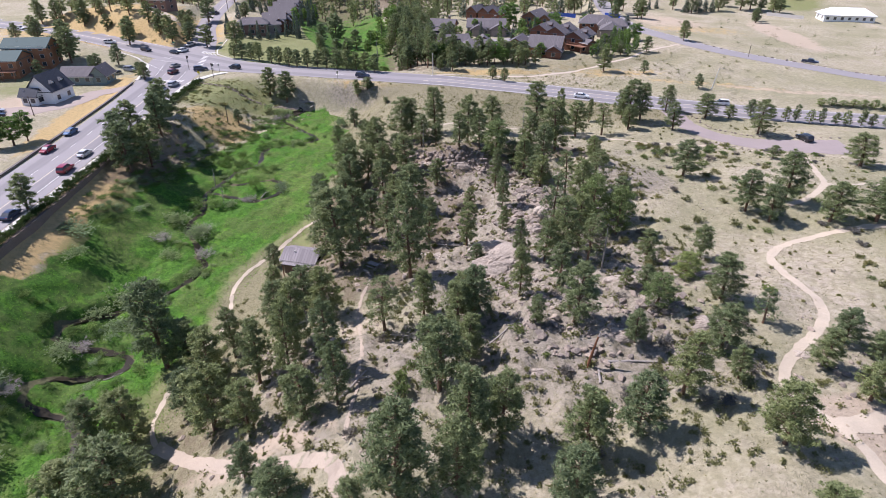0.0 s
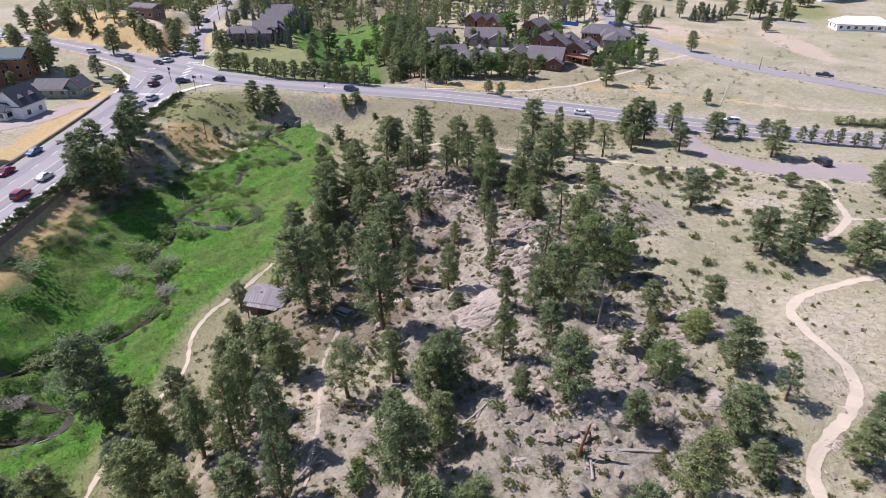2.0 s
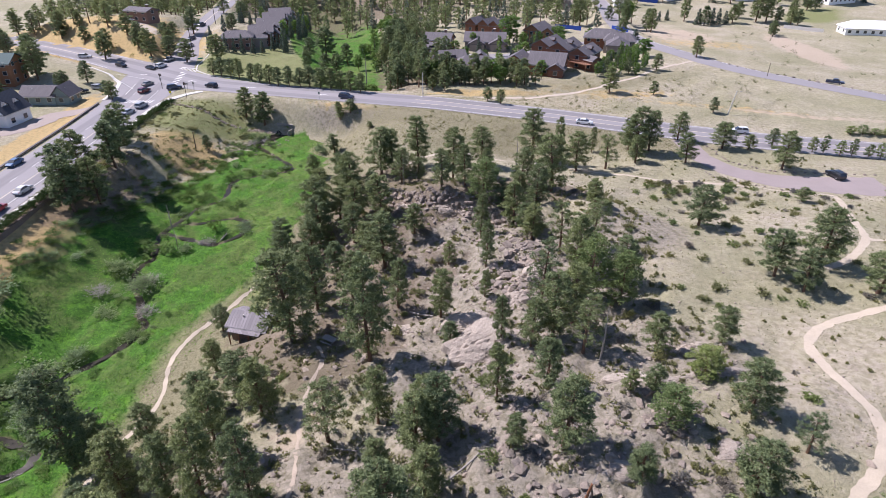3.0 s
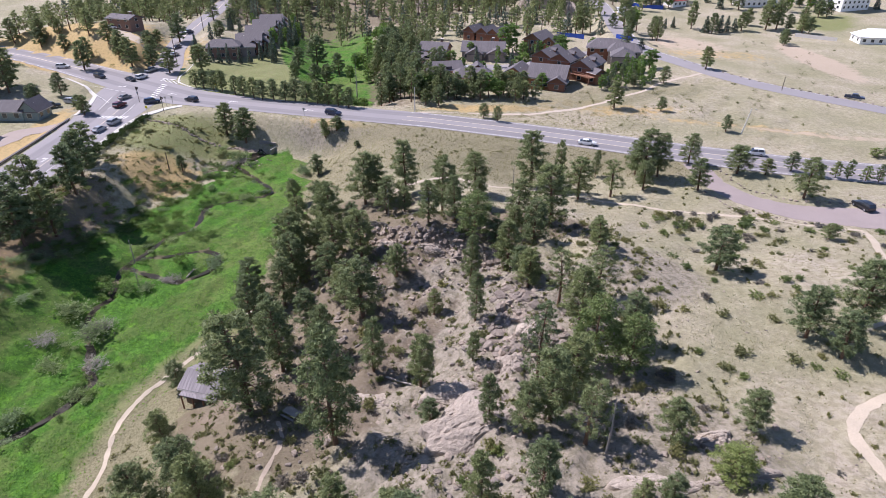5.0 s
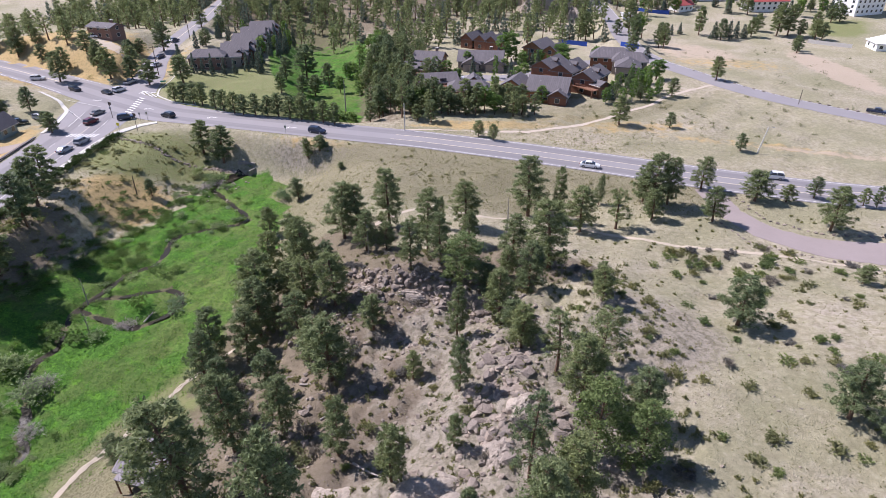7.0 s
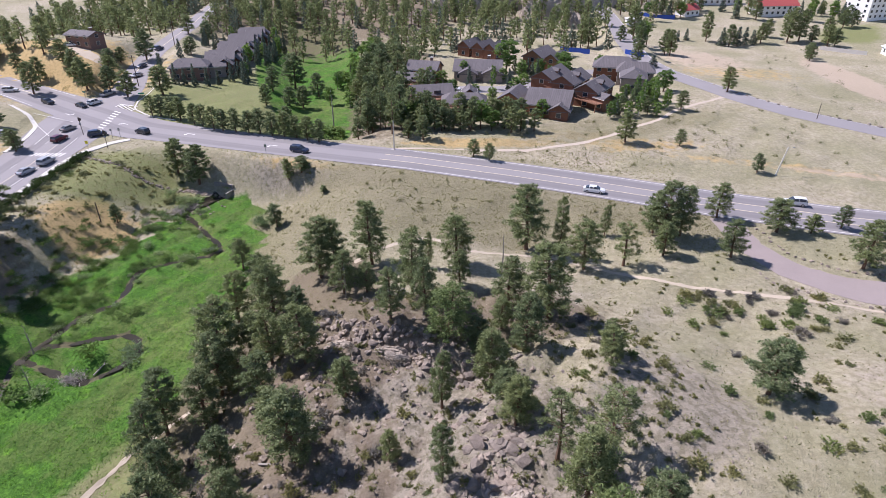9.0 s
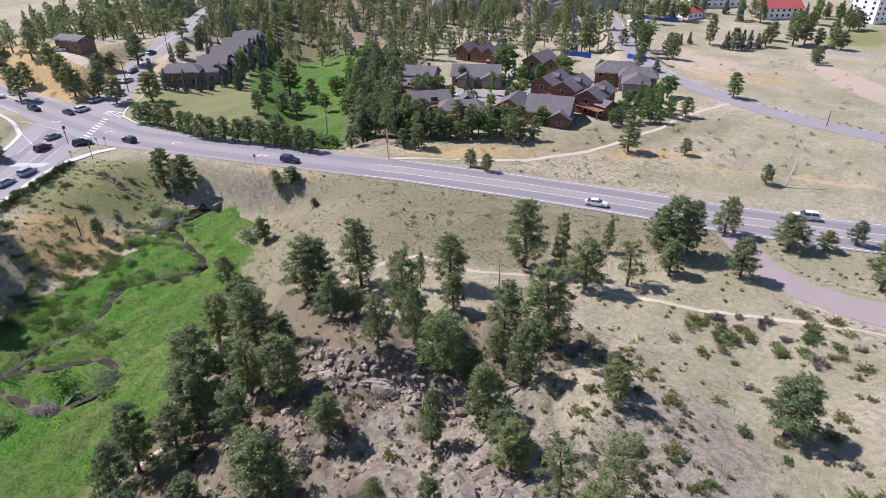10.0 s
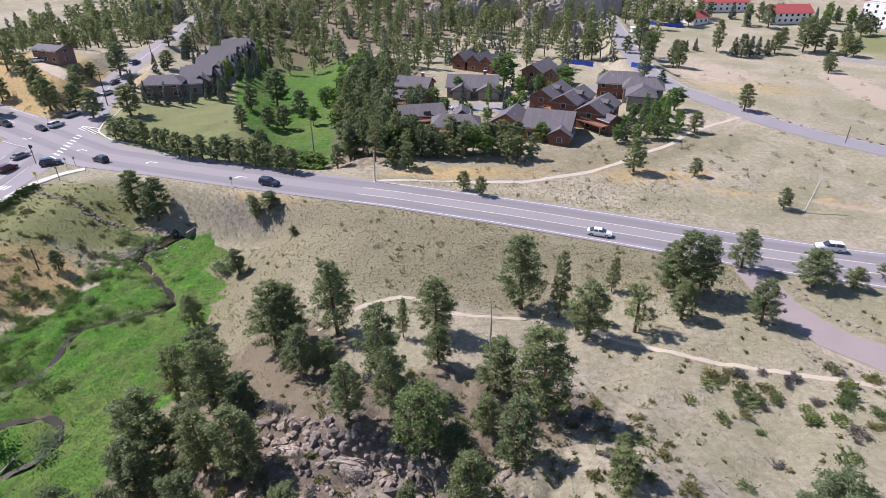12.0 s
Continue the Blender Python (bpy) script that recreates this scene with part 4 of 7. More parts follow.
ASPENS = [(15.8, 290, 7, 4), (8.2, 280.5, 5.4, 4.6), (39, 240, 5.8, 4.2), (53.8, 299.3, 7.4, 6.4), (66.1, 291.3, 7.6, 4.2), (32.5, 301.5, 12, 8), (25.1, 259.1, 4.4, 4), (19.5, 259.2, 5.6, 3.5), (62.7, 246.9, 5.4, 4), (69.8, 254.8, 4.2, 2.9), (82.5, 266.1, 7, 5), (58.8, 238.5, 5, 3.2), (67.8, 257.7, 4.8, 3.6), (74.1, 256.2, 5.6, 4.2), (36, 270, 6, 4.4), (12, 266, 5.5, 4), (78, 262, 6, 4), (30, 285, 5, 4)]
TREES_SLOPE_EAST = [(106.6, 336.6, 11, 5.4), (168, 336.5, 7.4, 5.4), (145.5, 368.3, 10, 7), (182.4, 426.4, 11.8, 8), (164, 376, 9.6, 6.6), (178.3, 378.5, 16, 8.4), (184.8, 380, 15, 8.4), (193.5, 369.8, 10, 8), (189.3, 376.4, 8.6, 7.4), (222, 409.3, 9, 8), (228, 411, 8.4, 8), (137.7, 377.5, 14, 6), (132.8, 437.1, 9.3, 6.4), (142.3, 440.4, 7.6, 6.4), (95.3, 356.4, 15, 8), (84.1, 306.9, 7.6, 5.6), (198.2, 371.8, 8.3, 6.4), (172, 388, 9, 6.5)]
SPRUCES_EAST = [(150.1, 370.7, 9.3, 4.6), (154.8, 372.8, 8.4, 4.4), (142.3, 370.1, 8.8, 4.4), (88.5, 300.3, 4.7, 4), (159, 374, 7, 4), (118, 376, 6, 3), (123, 377, 5.5, 2.8), (128, 379, 6, 3)]
TREES_SLOPE_WEST = [(-177.1, 262.4, 6.5, 6), (-166.3, 260.4, 7.6, 8), (-138.3, 231.9, 13, 7), (-167.1, 297.3, 7.6, 8), (-182.6, 303.6, 10.4, 8.5), (-191.9, 305.5, 10.4, 8), (-153.4, 290.8, 6.5, 6.6), (-133, 267.5, 10.6, 8), (-159, 299.7, 6.3, 5.2), (-123.7, 279.6, 8.5, 7), (-102.8, 212.5, 6, 4.4), (-125, 225.1, 5.3, 5.2), (-128, 226.5, 4.6, 4.5), (-141.6, 216.2, 5.6, 3.4)]
TREES_MORE = [(-20.5, 131.5, 11, 6), (-13, 133.5, 9, 5), (-25, 119, 12, 5), (-19, 112, 11, 4.6), (-10, 107, 9, 4.4), (23.5, 91.5, 10, 5.5), (27, 106.5, 10, 5.5), (33.5, 103.5, 8, 5), (21, 117.5, 7, 4.5), (23.5, 131.5, 9, 5), (-24, 150, 10, 5.5), (-18.5, 149.5, 11, 6), (-4.5, 147.5, 8, 4.5), (-35, 74, 11, 6), (-20.5, 72.5, 12, 5), (-17.5, 79.5, 9, 4.8)]
_rt = np.random.RandomState(17)
BUSHY = ((27.7, 99.8), (31.8, 97.6), (29.9, 70.6), (36.9, 78.9), (13.0, 132.6))
OPEN = ((30.8, 112.8), (24.9, 111.7), (23.6, 84.1), (44.2, 159.9), (19.8, 95.1), (42.6, 66.9), (-7.7, 73.4))
for _zone, _name in ((TREES_NEAR, "pines on the near slope"), (TREES_SLOPE, "pines on the slope"), (TREES_MIDDLE, "pines on the stony hill"), (TREES_RIDGE, "pines on the ridge"), (TREES_CREST, "pines at the ledge"), (TREES_NORTH, "pines below the highway"), (TREES_MORE, "pines on the ridge"), (TREES_LODGES, "pines in front of the lodges"), (TREES_WEST, "pines above the crossing"), (TREES_SLOPE_EAST, "trees round the white hotel"), (TREES_SLOPE_WEST, "pines on the western slope"), (TREES_BANK, "trees on the bank"), (TREES_VERGE + TREES_BEYOND, "trees along the highway")):
    for _x, _y, _h, _w in _zone:
        _kind = "pine"
        if any(abs(_x - bx) + abs(_y - by) < 0.5 for bx, by in OPEN):
            _kind = "sparse"
        if any(abs(_x - bx) + abs(_y - by) < 0.5 for bx, by in BUSHY) or _h < _w * 0.7:
            _kind = "juniper"
        plant_tree(_kind, _x, _y, _h * 1.04, max(_w, min(_w * 1.28, 0.84 * _h)), _rt, 1.0 if _y < 180 and _x > -60 else 0.55, _name)


for _x, _y, _h, _w in SPRUCES_EAST:
    plant_tree("spruce", _x, _y, _h, _w * 1.2, _rt, 0.45, "young trees on the bare slope")
for _x, _y, _h, _w in ((-108.5, 148.5, 7.4, 6.4), (-106.8, 151.7, 7.8, 4.8), (-110.5, 146, 6, 5), (96.1, 344.7, 10, 6.4)):
    plant_tree("broad", _x, _y, _h, _w * 1.1, _rt, 0.55, "broadleaf trees beside the roads")
for _x, _y, _h, _w in ASPENS:
    plant_tree("column" if _w < 5 else "broad", _x, _y, _h, _w * 1.25, _rt, 0.55, "aspens between the lodges")


def near_road(x, y, margin):
    return on_sheet(_ROAD_AWAY, x, y) < margin


def near_trail(x, y, margin):
    return on_sheet(_TRAIL_AWAY, x, y) < margin


KEEP_OUT = [(-1, 282, 10), (5.5, 253.5, 9.5), (15.7, 245, 9.5), (21.5, 292, 12), (40, 244, 13), (51, 261, 13), (46, 270, 10), (57, 252, 10), (72, 286, 10), (74, 270, 9), (47, 309, 10), (21, 334, 10), (28, 329, 10), (38, 277, 8), (10, 273, 7),
            (-84, 288, 9), (-79, 297, 9), (-79, 308, 9), (-80, 320, 9), (-82, 333, 9), (-84, 347, 9), (-86, 361, 9), (-88, 375, 9), (-121, 191, 10), (-152, 226, 14), (-121, 209, 9), (-133, 306, 9), (-30, 262, 9), (-36, 290, 9), (-46, 320, 9), (-52, 342, 9), (-58, 365, 9), (-28, 250, 8), (205, 345, 20), (-27, 102, 5), (-150, 425, 9)]


def scatter(kinds, count, cx, cy, rx, ry, tall, wide, seed, group, fine=0.38, turn=0.0, gap=2.6, wood=None):
    """Trees strewn over an oval stretch of ground, clear of roads and houses."""
    r, placed, tries = np.random.RandomState(seed), [], 0
    c, s = math.cos(radians(turn)), math.sin(radians(turn))
    while len(placed) < count and tries < count * 12:
        tries += 1
        a, d = r.uniform(0, 2 * math.pi), math.sqrt(r.uniform(0, 1))
        u, v = d * math.cos(a) * rx, d * math.sin(a) * ry
        x, y = cx + u * c - v * s, cy + u * s + v * c
        if any((x - q) ** 2 + (y - w) ** 2 < gap * gap for q, w in placed) or near_road(x, y, 1.5) or near_trail(x, y, 1.2):
            continue
        if any((x - q) ** 2 + (y - w) ** 2 < k * k for q, w, k in KEEP_OUT):
            continue
        placed.append((x, y))
        kind = kinds[r.randint(len(kinds))]
        h = r.uniform(*tall)
        w = r.uniform(*wide) * (0.8 if kind == "spruce" else 1)
        if wood is None:
            plant_tree(kind, x, y, h, w, r, fine, group)
        else:
            wood.append((kind, x, y, h, w, r.uniform(0, 6.28), r.randint(3)))


FAR_MESHES = {}


def far_wood(name, wood, fine, label):
    """Many far trees in one mesh."""
    verts, faces, slots, mats, base = [], [], [], [], 0
    for kind, x, y, h, w, a, variant in wood:
        key = (kind, variant, fine)
        if key not in FAR_MESHES:
            FAR_MESHES[key] = []
            for me in tree_meshes(500 + len(FAR_MESHES), kind, fine):
                v = np.zeros(len(me.vertices) * 3, np.float32)
                me.vertices.foreach_get("co", v)
                FAR_MESHES[key].append((v.reshape(-1, 3), [tuple(q.vertices) for q in me.polygons], me.materials[0]))
                bpy.data.meshes.remove(me)
        c, s, z = math.cos(a), math.sin(a), on_ground(x, y)
        for v, fs, mat in FAR_MESHES[key]:
            if mat not in mats:
                mats.append(mat)
            p = v * np.array([w / 5, w / 5, h / 10])
            verts.append(np.stack([x + p[:, 0] * c - p[:, 1] * s, y + p[:, 0] * s + p[:, 1] * c, z + p[:, 2]], 1))
            faces += [tuple(i + base for i in f) for f in fs]
            slots += [mats.index(mat)] * len(fs)
            base += len(v)
    ob = mesh_object(name, np.concatenate(verts), faces, mats[0])
    for mat in mats[1:]:
        ob.data.materials.append(mat)
    ob.data.polygons.foreach_set("material_index", slots)
    return tagged(ob, label, "wood", kind="stuff")


WOOD_BACK, WOOD_FAR = [], []
P, S, B, C, J = "pine", "spruce", "broad", "column", "juniper"
scatter([P, P, P, "sparse"], 66, -9, 275, 14, 50, (8, 12), (5, 7), 21, "pines beside the far meadow", turn=6)
scatter([B, B, J], 26, -31, 236, 11, 9, (2.5, 5), (3.5, 6), 22, "bushes along the far stream", turn=-20)
scatter([B, B, C], 30, -27, 305, 7, 45, (4, 7), (4, 6), 23, "bushes along the far stream")
scatter([P, P, P, B], 26, 14, 231, 22, 6, (5, 9), (3.6, 5.5), 24, "pines in front of the lodges", turn=-8)
scatter([S, C, C, P], 20, 70, 248, 12, 8, (4, 8), (2.6, 4), 25, "spruces beside the lodges", turn=40)
scatter([C, C, B, S], 16, 35, 283, 26, 16, (5, 9), (3, 5), 26, "aspens between the lodges")
scatter([P, P, "sparse", P, S], 105, 15, 372, 95, 45, (9, 14), (5.5, 8), 27, "pines behind the lodges", gap=4, wood=WOOD_BACK)
scatter([P, P, "sparse"], 240, -10, 452, 170, 55, (10, 15), (6.5, 9), 28, "pines below the rocks", gap=5, wood=WOOD_BACK)
scatter([P, P], 300, -20, 590, 340, 110, (11, 16), (6, 8.5), 29, "far pine wood", 0.3, gap=7, wood=WOOD_FAR)
scatter([P, P], 170, 30, 800, 560, 130, (12, 17), (8, 11), 30, "far pine wood", 0.3, gap=12, wood=WOOD_FAR)
scatter([P, P, S, B], 26, 190, 432, 85, 16, (7, 11), (5, 7), 31, "trees round the white hotel", gap=4)
scatter([P, P, P, "sparse"], 34, -170, 330, 45, 50, (7, 11), (5.5, 8), 34, "pines on the western slope", gap=7, wood=WOOD_BACK)
scatter([P, P, S], 120, -140, 412, 80, 48, (10, 15), (6.5, 9), 35, "pines along the side street", gap=5, wood=WOOD_BACK)
scatter([S, S, C], 10, -98, 345, 5, 45, (5, 8), (3, 4.2), 36, "spruces beside the long lodge")
scatter([S, S, S, B], 30, -69, 325, 4, 45, (6, 11), (3, 4.4), 37, "spruces behind the long lodge", turn=6)
scatter([B, P, S], 12, -152, 172, 22, 18, (4, 8), (4, 6), 39, "trees round the white house")
far_wood("pine_wood", WOOD_BACK, 0.3, "open pine wood behind the lodges and on the slopes")
far_wood("far_pine_wood", WOOD_FAR, 0.2, "dense far pine wood on rising ground")
for _k in range(15):
    plant_tree("pine" if _k % 3 else "juniper", 96 + 3.3 * _k + 0.7 * (_k % 2), 171.5 - 0.62 * _k, 3.6 + 1.6 * ((_k * 7) % 5) / 4, 3.0, np.random.RandomState(_k), 0.45, "young pines beside the highway")
for _k in range(6, 15):
    plant_tree("juniper", 101 + 3.0 * _k, 189.5 - 0.55 * _k, 1.9 + 0.9 * ((_k * 5) % 4) / 3, 3.4, np.random.RandomState(40 + _k), 0.45, "bushes beside the highway")
for _k, (_x, _y) in enumerate([(-91, 278), (-87, 277), (-83.5, 276.5), (-80, 277), (-76, 278.5), (-73, 281), (-70, 286), (-69, 291), (-96, 286), (-98, 291), (-95.5, 281), (-67, 297)]):
    plant_tree("spruce", _x, _y, 5.5 + (_k * 3 % 5) * 0.7, 2.8, np.random.RandomState(70 + _k), 0.45, "spruces in front of the long lodge")

# ---- shrubs ----
def shrub_mesh(seed, leaf, clumps, blade, spread, stems=True):
    r = np.random.RandomState(seed)
    lobes = np.concatenate([r.uniform(-0.42, 0.42, (5, 2)), r.uniform(0.3, 0.62, (5, 1))], 1)
    a = r.randint(5, size=clumps)
    c = lobes[a] + r.normal(size=(clumps, 3)) * np.array([0.2, 0.2, 0.15]) * spread
    c[:, 2] = np.clip(c[:, 2], 0.04, 1)
    o = c - np.array([0, 0, 0.15])
    o /= np.linalg.norm(o, axis=1)[:, None]
    v, f = tufts(r, c, 6, blade[0], blade[1], 0.35, o)
    me = bpy.data.meshes.new("shrub")
    me.from_pydata(v.tolist(), [], f.tolist())
    me.materials.append(leaf)
    return me


SHRUBS = {
    "willow": ("willow_bush", "rounded grey-green willow bush in the creek meadow", "bush", [shrub_mesh(i, M_WILLOW, 330, (0.10, 0.045), 1.0) for i in range(4)]),
    "lush": ("meadow_bush", "bright green leafy bush on wet meadow ground", "bush", [shrub_mesh(10 + i, M_LEAF, 190, (0.115, 0.062), 1.0) for i in range(3)]),
    "sage": ("shrub", "low olive-green shrub on dry ground", "shrub", [shrub_mesh(20 + i, M_SAGE, 90, (0.26, 0.10), 1.0) for i in range(4)]),
    "green": ("shrub", "low green juniper shrub on dry ground", "shrub", [shrub_mesh(30 + i, M_JUNIPER, 95, (0.25, 0.10), 1.0) for i in range(3)]),
    "grey": ("sagebrush", "pale grey sagebrush on dry ground", "shrub", [shrub_mesh(40 + i, M_GREYSAGE, 95, (0.27, 0.075), 0.8) for i in range(3)]),
    "hedge": ("hedge", "dark green clipped hedge bush beside the pavement", "hedge", [shrub_mesh(50 + i, M_HEDGE, 170, (0.18, 0.10), 0.9) for i in range(3)]),
    "dead": ("dead_bush", "bare grey tangle of dead willow twigs", "bush", [shrub_mesh(60 + i, M_DEADWOOD, 170, (0.32, 0.014), 1.1) for i in range(2)]),
}


def shrub(kind, x, y, wide, tall, r, group):
    name, label, category, meshes = SHRUBS[kind]
    ob = new(name, meshes[r.randint(len(meshes))])
    ob.matrix_basis = Matrix.LocRotScale((x, y, on_ground(x, y) - 0.03), Euler((0, 0, r.uniform(0, 6.28))), (wide, wide, tall))
    return tagged(ob, label, category, group)


_rs = np.random.RandomState(5)
WILLOWS = [(-73.5, 109, 6, 2.4), (-71, 103, 4, 2), (-60, 98, 5.5, 2.6), (-62.5, 92, 4.5, 2.2), (-57, 101, 4, 2), (-59.5, 125.5, 5.5, 3), (-53, 121, 5.5, 2.8), (-55.5, 133, 5, 2.6), (-50, 134, 3.5, 1.8), (-50.5, 107, 3.4, 2), (-63, 81, 4.2, 2),
           (-67.5, 72.5, 4, 2), (-58.5, 89, 4, 1.8), (-46.5, 142, 3, 2.8), (-40.5, 142.5, 4, 2.2), (-45.5, 153, 3, 1.3), (-41.5, 171.5, 3.2, 1.6), (-31, 186, 4, 3.2), (-58, 200, 3.5, 2.2), (-52, 197.5, 4.5, 2.4), (-69, 64, 6, 2.6), (-62, 61, 5, 2.2), (-57, 112, 3.5, 2)]
for _x, _y, _w, _t in WILLOWS:
    shrub("willow" if _rs.rand() < 0.7 else "lush", _x, _y, _w, _t, _rs, "bushes in the meadow")
for _x, _y in ((-54, 120.5), (-52.5, 122.5), (-51.5, 197), (-53, 193.5), (-49.5, 113), (-71, 75), (-66, 70.5), (-61.5, 118), (-46.5, 137.5), (-62, 84.5)):
    shrub("dead", _x, _y, 3.4, 1.5, _rs, "dead willows by the creek")
for _i in range(230):
    _k = _rs.randint(len(CREEK) - 3)
    _f = _rs.rand()
    _x = CREEK[_k][0] * (1 - _f) + CREEK[_k + 1][0] * _f + _rs.normal() * 2.6
    _y = CREEK[_k][1] * (1 - _f) + CREEK[_k + 1][1] * _f + _rs.normal() * 2.2
    if on_sheet(_CREEK_AWAY, _x, _y) > 0.9:
        shrub("lush" if _rs.rand() < 0.75 else "willow", _x, _y, _rs.uniform(0.7, 2.1), _rs.uniform(0.35, 0.9), _rs, "bushes in the meadow")
for _i in range(48):
    shrub("lush", _rs.uniform(-72, -54), _rs.uniform(152, 182), _rs.uniform(1, 2.6), _rs.uniform(0.6, 1.3), _rs, "bushes under the bank")

for _i in range(150):
    _y = _rs.uniform(112, 200)
    _x = np.interp(_y, VALLEY_Y, VALLEY_L) + np.interp(_y, [85, 108, 140, 165], [3, 7.5, 9, 2]) + _rs.normal() * 2.4 - 0.3
    if on_sheet(_CREEK_AWAY, _x, _y) > 0.9:
        shrub("willow" if _rs.rand() < 0.3 else "lush", _x, _y, _rs.uniform(0.9, 2.8), _rs.uniform(0.5, 1.3), _rs, "bushes under the bank")


def strew(kind_list, count, x0, x1, y0, y1, size, group, joined=None):
    n = tries = 0
    found = []
    while n < count and tries < 20 * count:
        tries += 1
        x, y = _rs.uniform(x0, x1), _rs.uniform(y0, y1)
        if near_road(x, y, 1.0) or near_trail(x, y, 0.9) or on_sheet(_MEADOW, x, y) > 0.3:
            continue
        k = kind_list[_rs.randint(len(kind_list))]
        w = _rs.uniform(*size)
        found.append((x, y, w))
        n += 1
        if not joined:
            shrub(k, x, y, w, w * _rs.uniform(0.5, 0.75), _rs, group)
    if joined:
        c = np.array([(x + q[0] * w, y + q[1] * w, on_ground(x, y) + abs(q[2]) * w) for x, y, w in found for q in _rs.normal(size=(18, 3)) * (0.3, 0.3, 0.3)])
        v, f = tufts(_rs, c, 5, 0.3, 0.14, 0.5)
        tagged(mesh_object(joined, v, f, M_SAGE), "scattered low olive-green shrubs on dry ground", "shrubs", kind="stuff")


strew(["sage", "sage", "green", "green", "grey"], 120, 38, 96, 95, 150, (0.7, 1.8), "shrubs in the dry field")
strew(["sage", "sage", "grey", "grey", "green"], 60, 40, 84, 40, 95, (0.6, 1.7), "shrubs in the dry field")
strew(["sage", "green", "grey"], 30, 52, 74, 140, 150, (0.9, 2.0), "shrubs in the dry field")
strew(["sage", "green", "sage", "grey", "grey", "grey"], 190, -24, 40, 44, 146, (0.7, 1.9), "shrubs on the stony hill")
strew(["sage"], 1900, -26, 42, 42, 146, (0.35, 1.0), "", "hill_brush")
strew(["sage"], 260, 38, 98, 45, 165, (0.3, 0.7), "", "field_brush")
strew(["sage", "green"], 60, -30, 60, 168, 205, (0.5, 1.4), "shrubs on the embankment", "embankment_shrubs")
strew(["sage"], 320, -46, -4, 40, 100, (0.35, 1.1), "", "slope_brush")
strew(["sage"], 220, -84, -52, 140, 214, (0.3, 0.8), "", "bank_brush")
strew(["sage", "green", "sage"], 60, -84, -54, 140, 212, (0.6, 1.9), "shrubs on the western bank")
strew(["sage", "green", "grey"], 80, 20, 130, 205, 245, (0.7, 1.9), "shrubs beyond the highway", "verge_shrubs")
strew(["sage", "green"], 60, 110, 230, 235, 345, (1.2, 3.0), "shrubs on the far slope", "far_shrubs")
strew(["sage", "green"], 50, -175, -110, 255, 330, (1.0, 2.5), "shrubs on the western slope", "slope_shrubs")
for _i in range(64):
    _f = _i / 63
    _x = float(np.interp(_f, [0, 0.4, 0.75, 1], [-79.5, -80.6, -83.2, -83.6]))
    shrub("hedge", _x + _rs.normal() * 0.12, 84 + 127 * _f, _rs.uniform(1.7, 2.3), _rs.uniform(1.1, 1.6), _rs, "hedge beside the pavement")


# ---- grass, uncountable ----
def grass(name, mat, count, pick, blades, length, width, seed, label):
    r = np.random.RandomState(seed)
    pts = []
    while len(pts) < count:
        x, y = pick(r)
        if near_road(x, y, 0.6) or near_trail(x, y, 0.7):
            continue
        pts.append((x, y, on_ground(x, y) + 0.02))
    v, f = tufts(r, np.array(pts), blades, length, width, 1.3)
    return tagged(mesh_object(name, v, f, mat), label, "grass", kind="stuff")


def pick_meadow(r):
    while True:
        y = r.uniform(45, 210)
        x = r.uniform(-78, -28)
        if on_sheet(_MEADOW, x, y) > 0.5 and on_sheet(_CREEK_AWAY, x, y) > 0.75:
            return x, y


def pick_field(r):
    while True:
        x, y = r.uniform(-84, 100), r.uniform(38, 240)
        if on_sheet(_MEADOW, x, y) < 0.3:
            return x, y


grass("meadow_grass", M_GRASS, 9000, pick_meadow, 6, 0.24, 0.12, 1, "tall bright green meadow grass")
grass("dry_grass", M_TUFT, 16000, pick_field, 5, 0.28, 0.10, 2, "dry straw-coloured grass tufts")
def pick_bank(r):
    while True:
        x, y = r.uniform(-84, 66), r.uniform(150, 214)
        if on_sheet(_MEADOW, x, y) < 0.3 and (y > 164 or x < -20):
            return x, y


grass("bank_tufts", M_SAGE, 5200, pick_bank, 7, 0.34, 0.15, 4, "coarse olive-brown weed tufts on the embankment")
grass("herb_tufts", M_SAGE, 3600, pick_field, 7, 0.22, 0.12, 3, "small olive-green herbs among dry grass")


# ---- buildings ----
def box(cx, cy, z0, sx, sy, sz, inset=0.0):
    """a box on its base; inset narrows its top"""
    a, b = sx / 2, sy / 2
    v = [(cx + x, cy + y, z0) for x, y in ((-a, -b), (a, -b), (a, b), (-a, b))]
    v += [(cx + x, cy + y, z0 + sz) for x, y in ((-a + inset, -b + inset), (a - inset, -b + inset), (a - inset, b - inset), (-a + inset, b - inset))]
    return v, [(3, 2, 1, 0), (4, 5, 6, 7), (0, 1, 5, 4), (1, 2, 6, 5), (2, 3, 7, 6), (3, 0, 4, 7)]


def joined(*lumps_of):
    verts, faces = [], []
    for v, f in lumps_of:
        o = len(verts)
        verts += v
        faces += [tuple(i + o for i in q) for q in f]
    return verts, faces


def part(name, shape, mat, parent, label=""):
    return mesh_object(name, shape[0], shape[1], mat, parent, label)


def gable_walls(w, d, h, rise):
    """walls with gables at the two ends of a ridge along x"""
    a, b = w / 2, d / 2
    v = [(-a, -b, -1.2), (a, -b, -1.2), (a, b, -1.2), (-a, b, -1.2), (-a, -b, h), (a, -b, h), (a, b, h), (-a, b, h), (-a, 0, h + rise), (a, 0, h + rise)]
    return v, [(0, 1, 5, 4), (2, 3, 7, 6), (1, 2, 6, 9, 5), (3, 0, 4, 8, 7)]


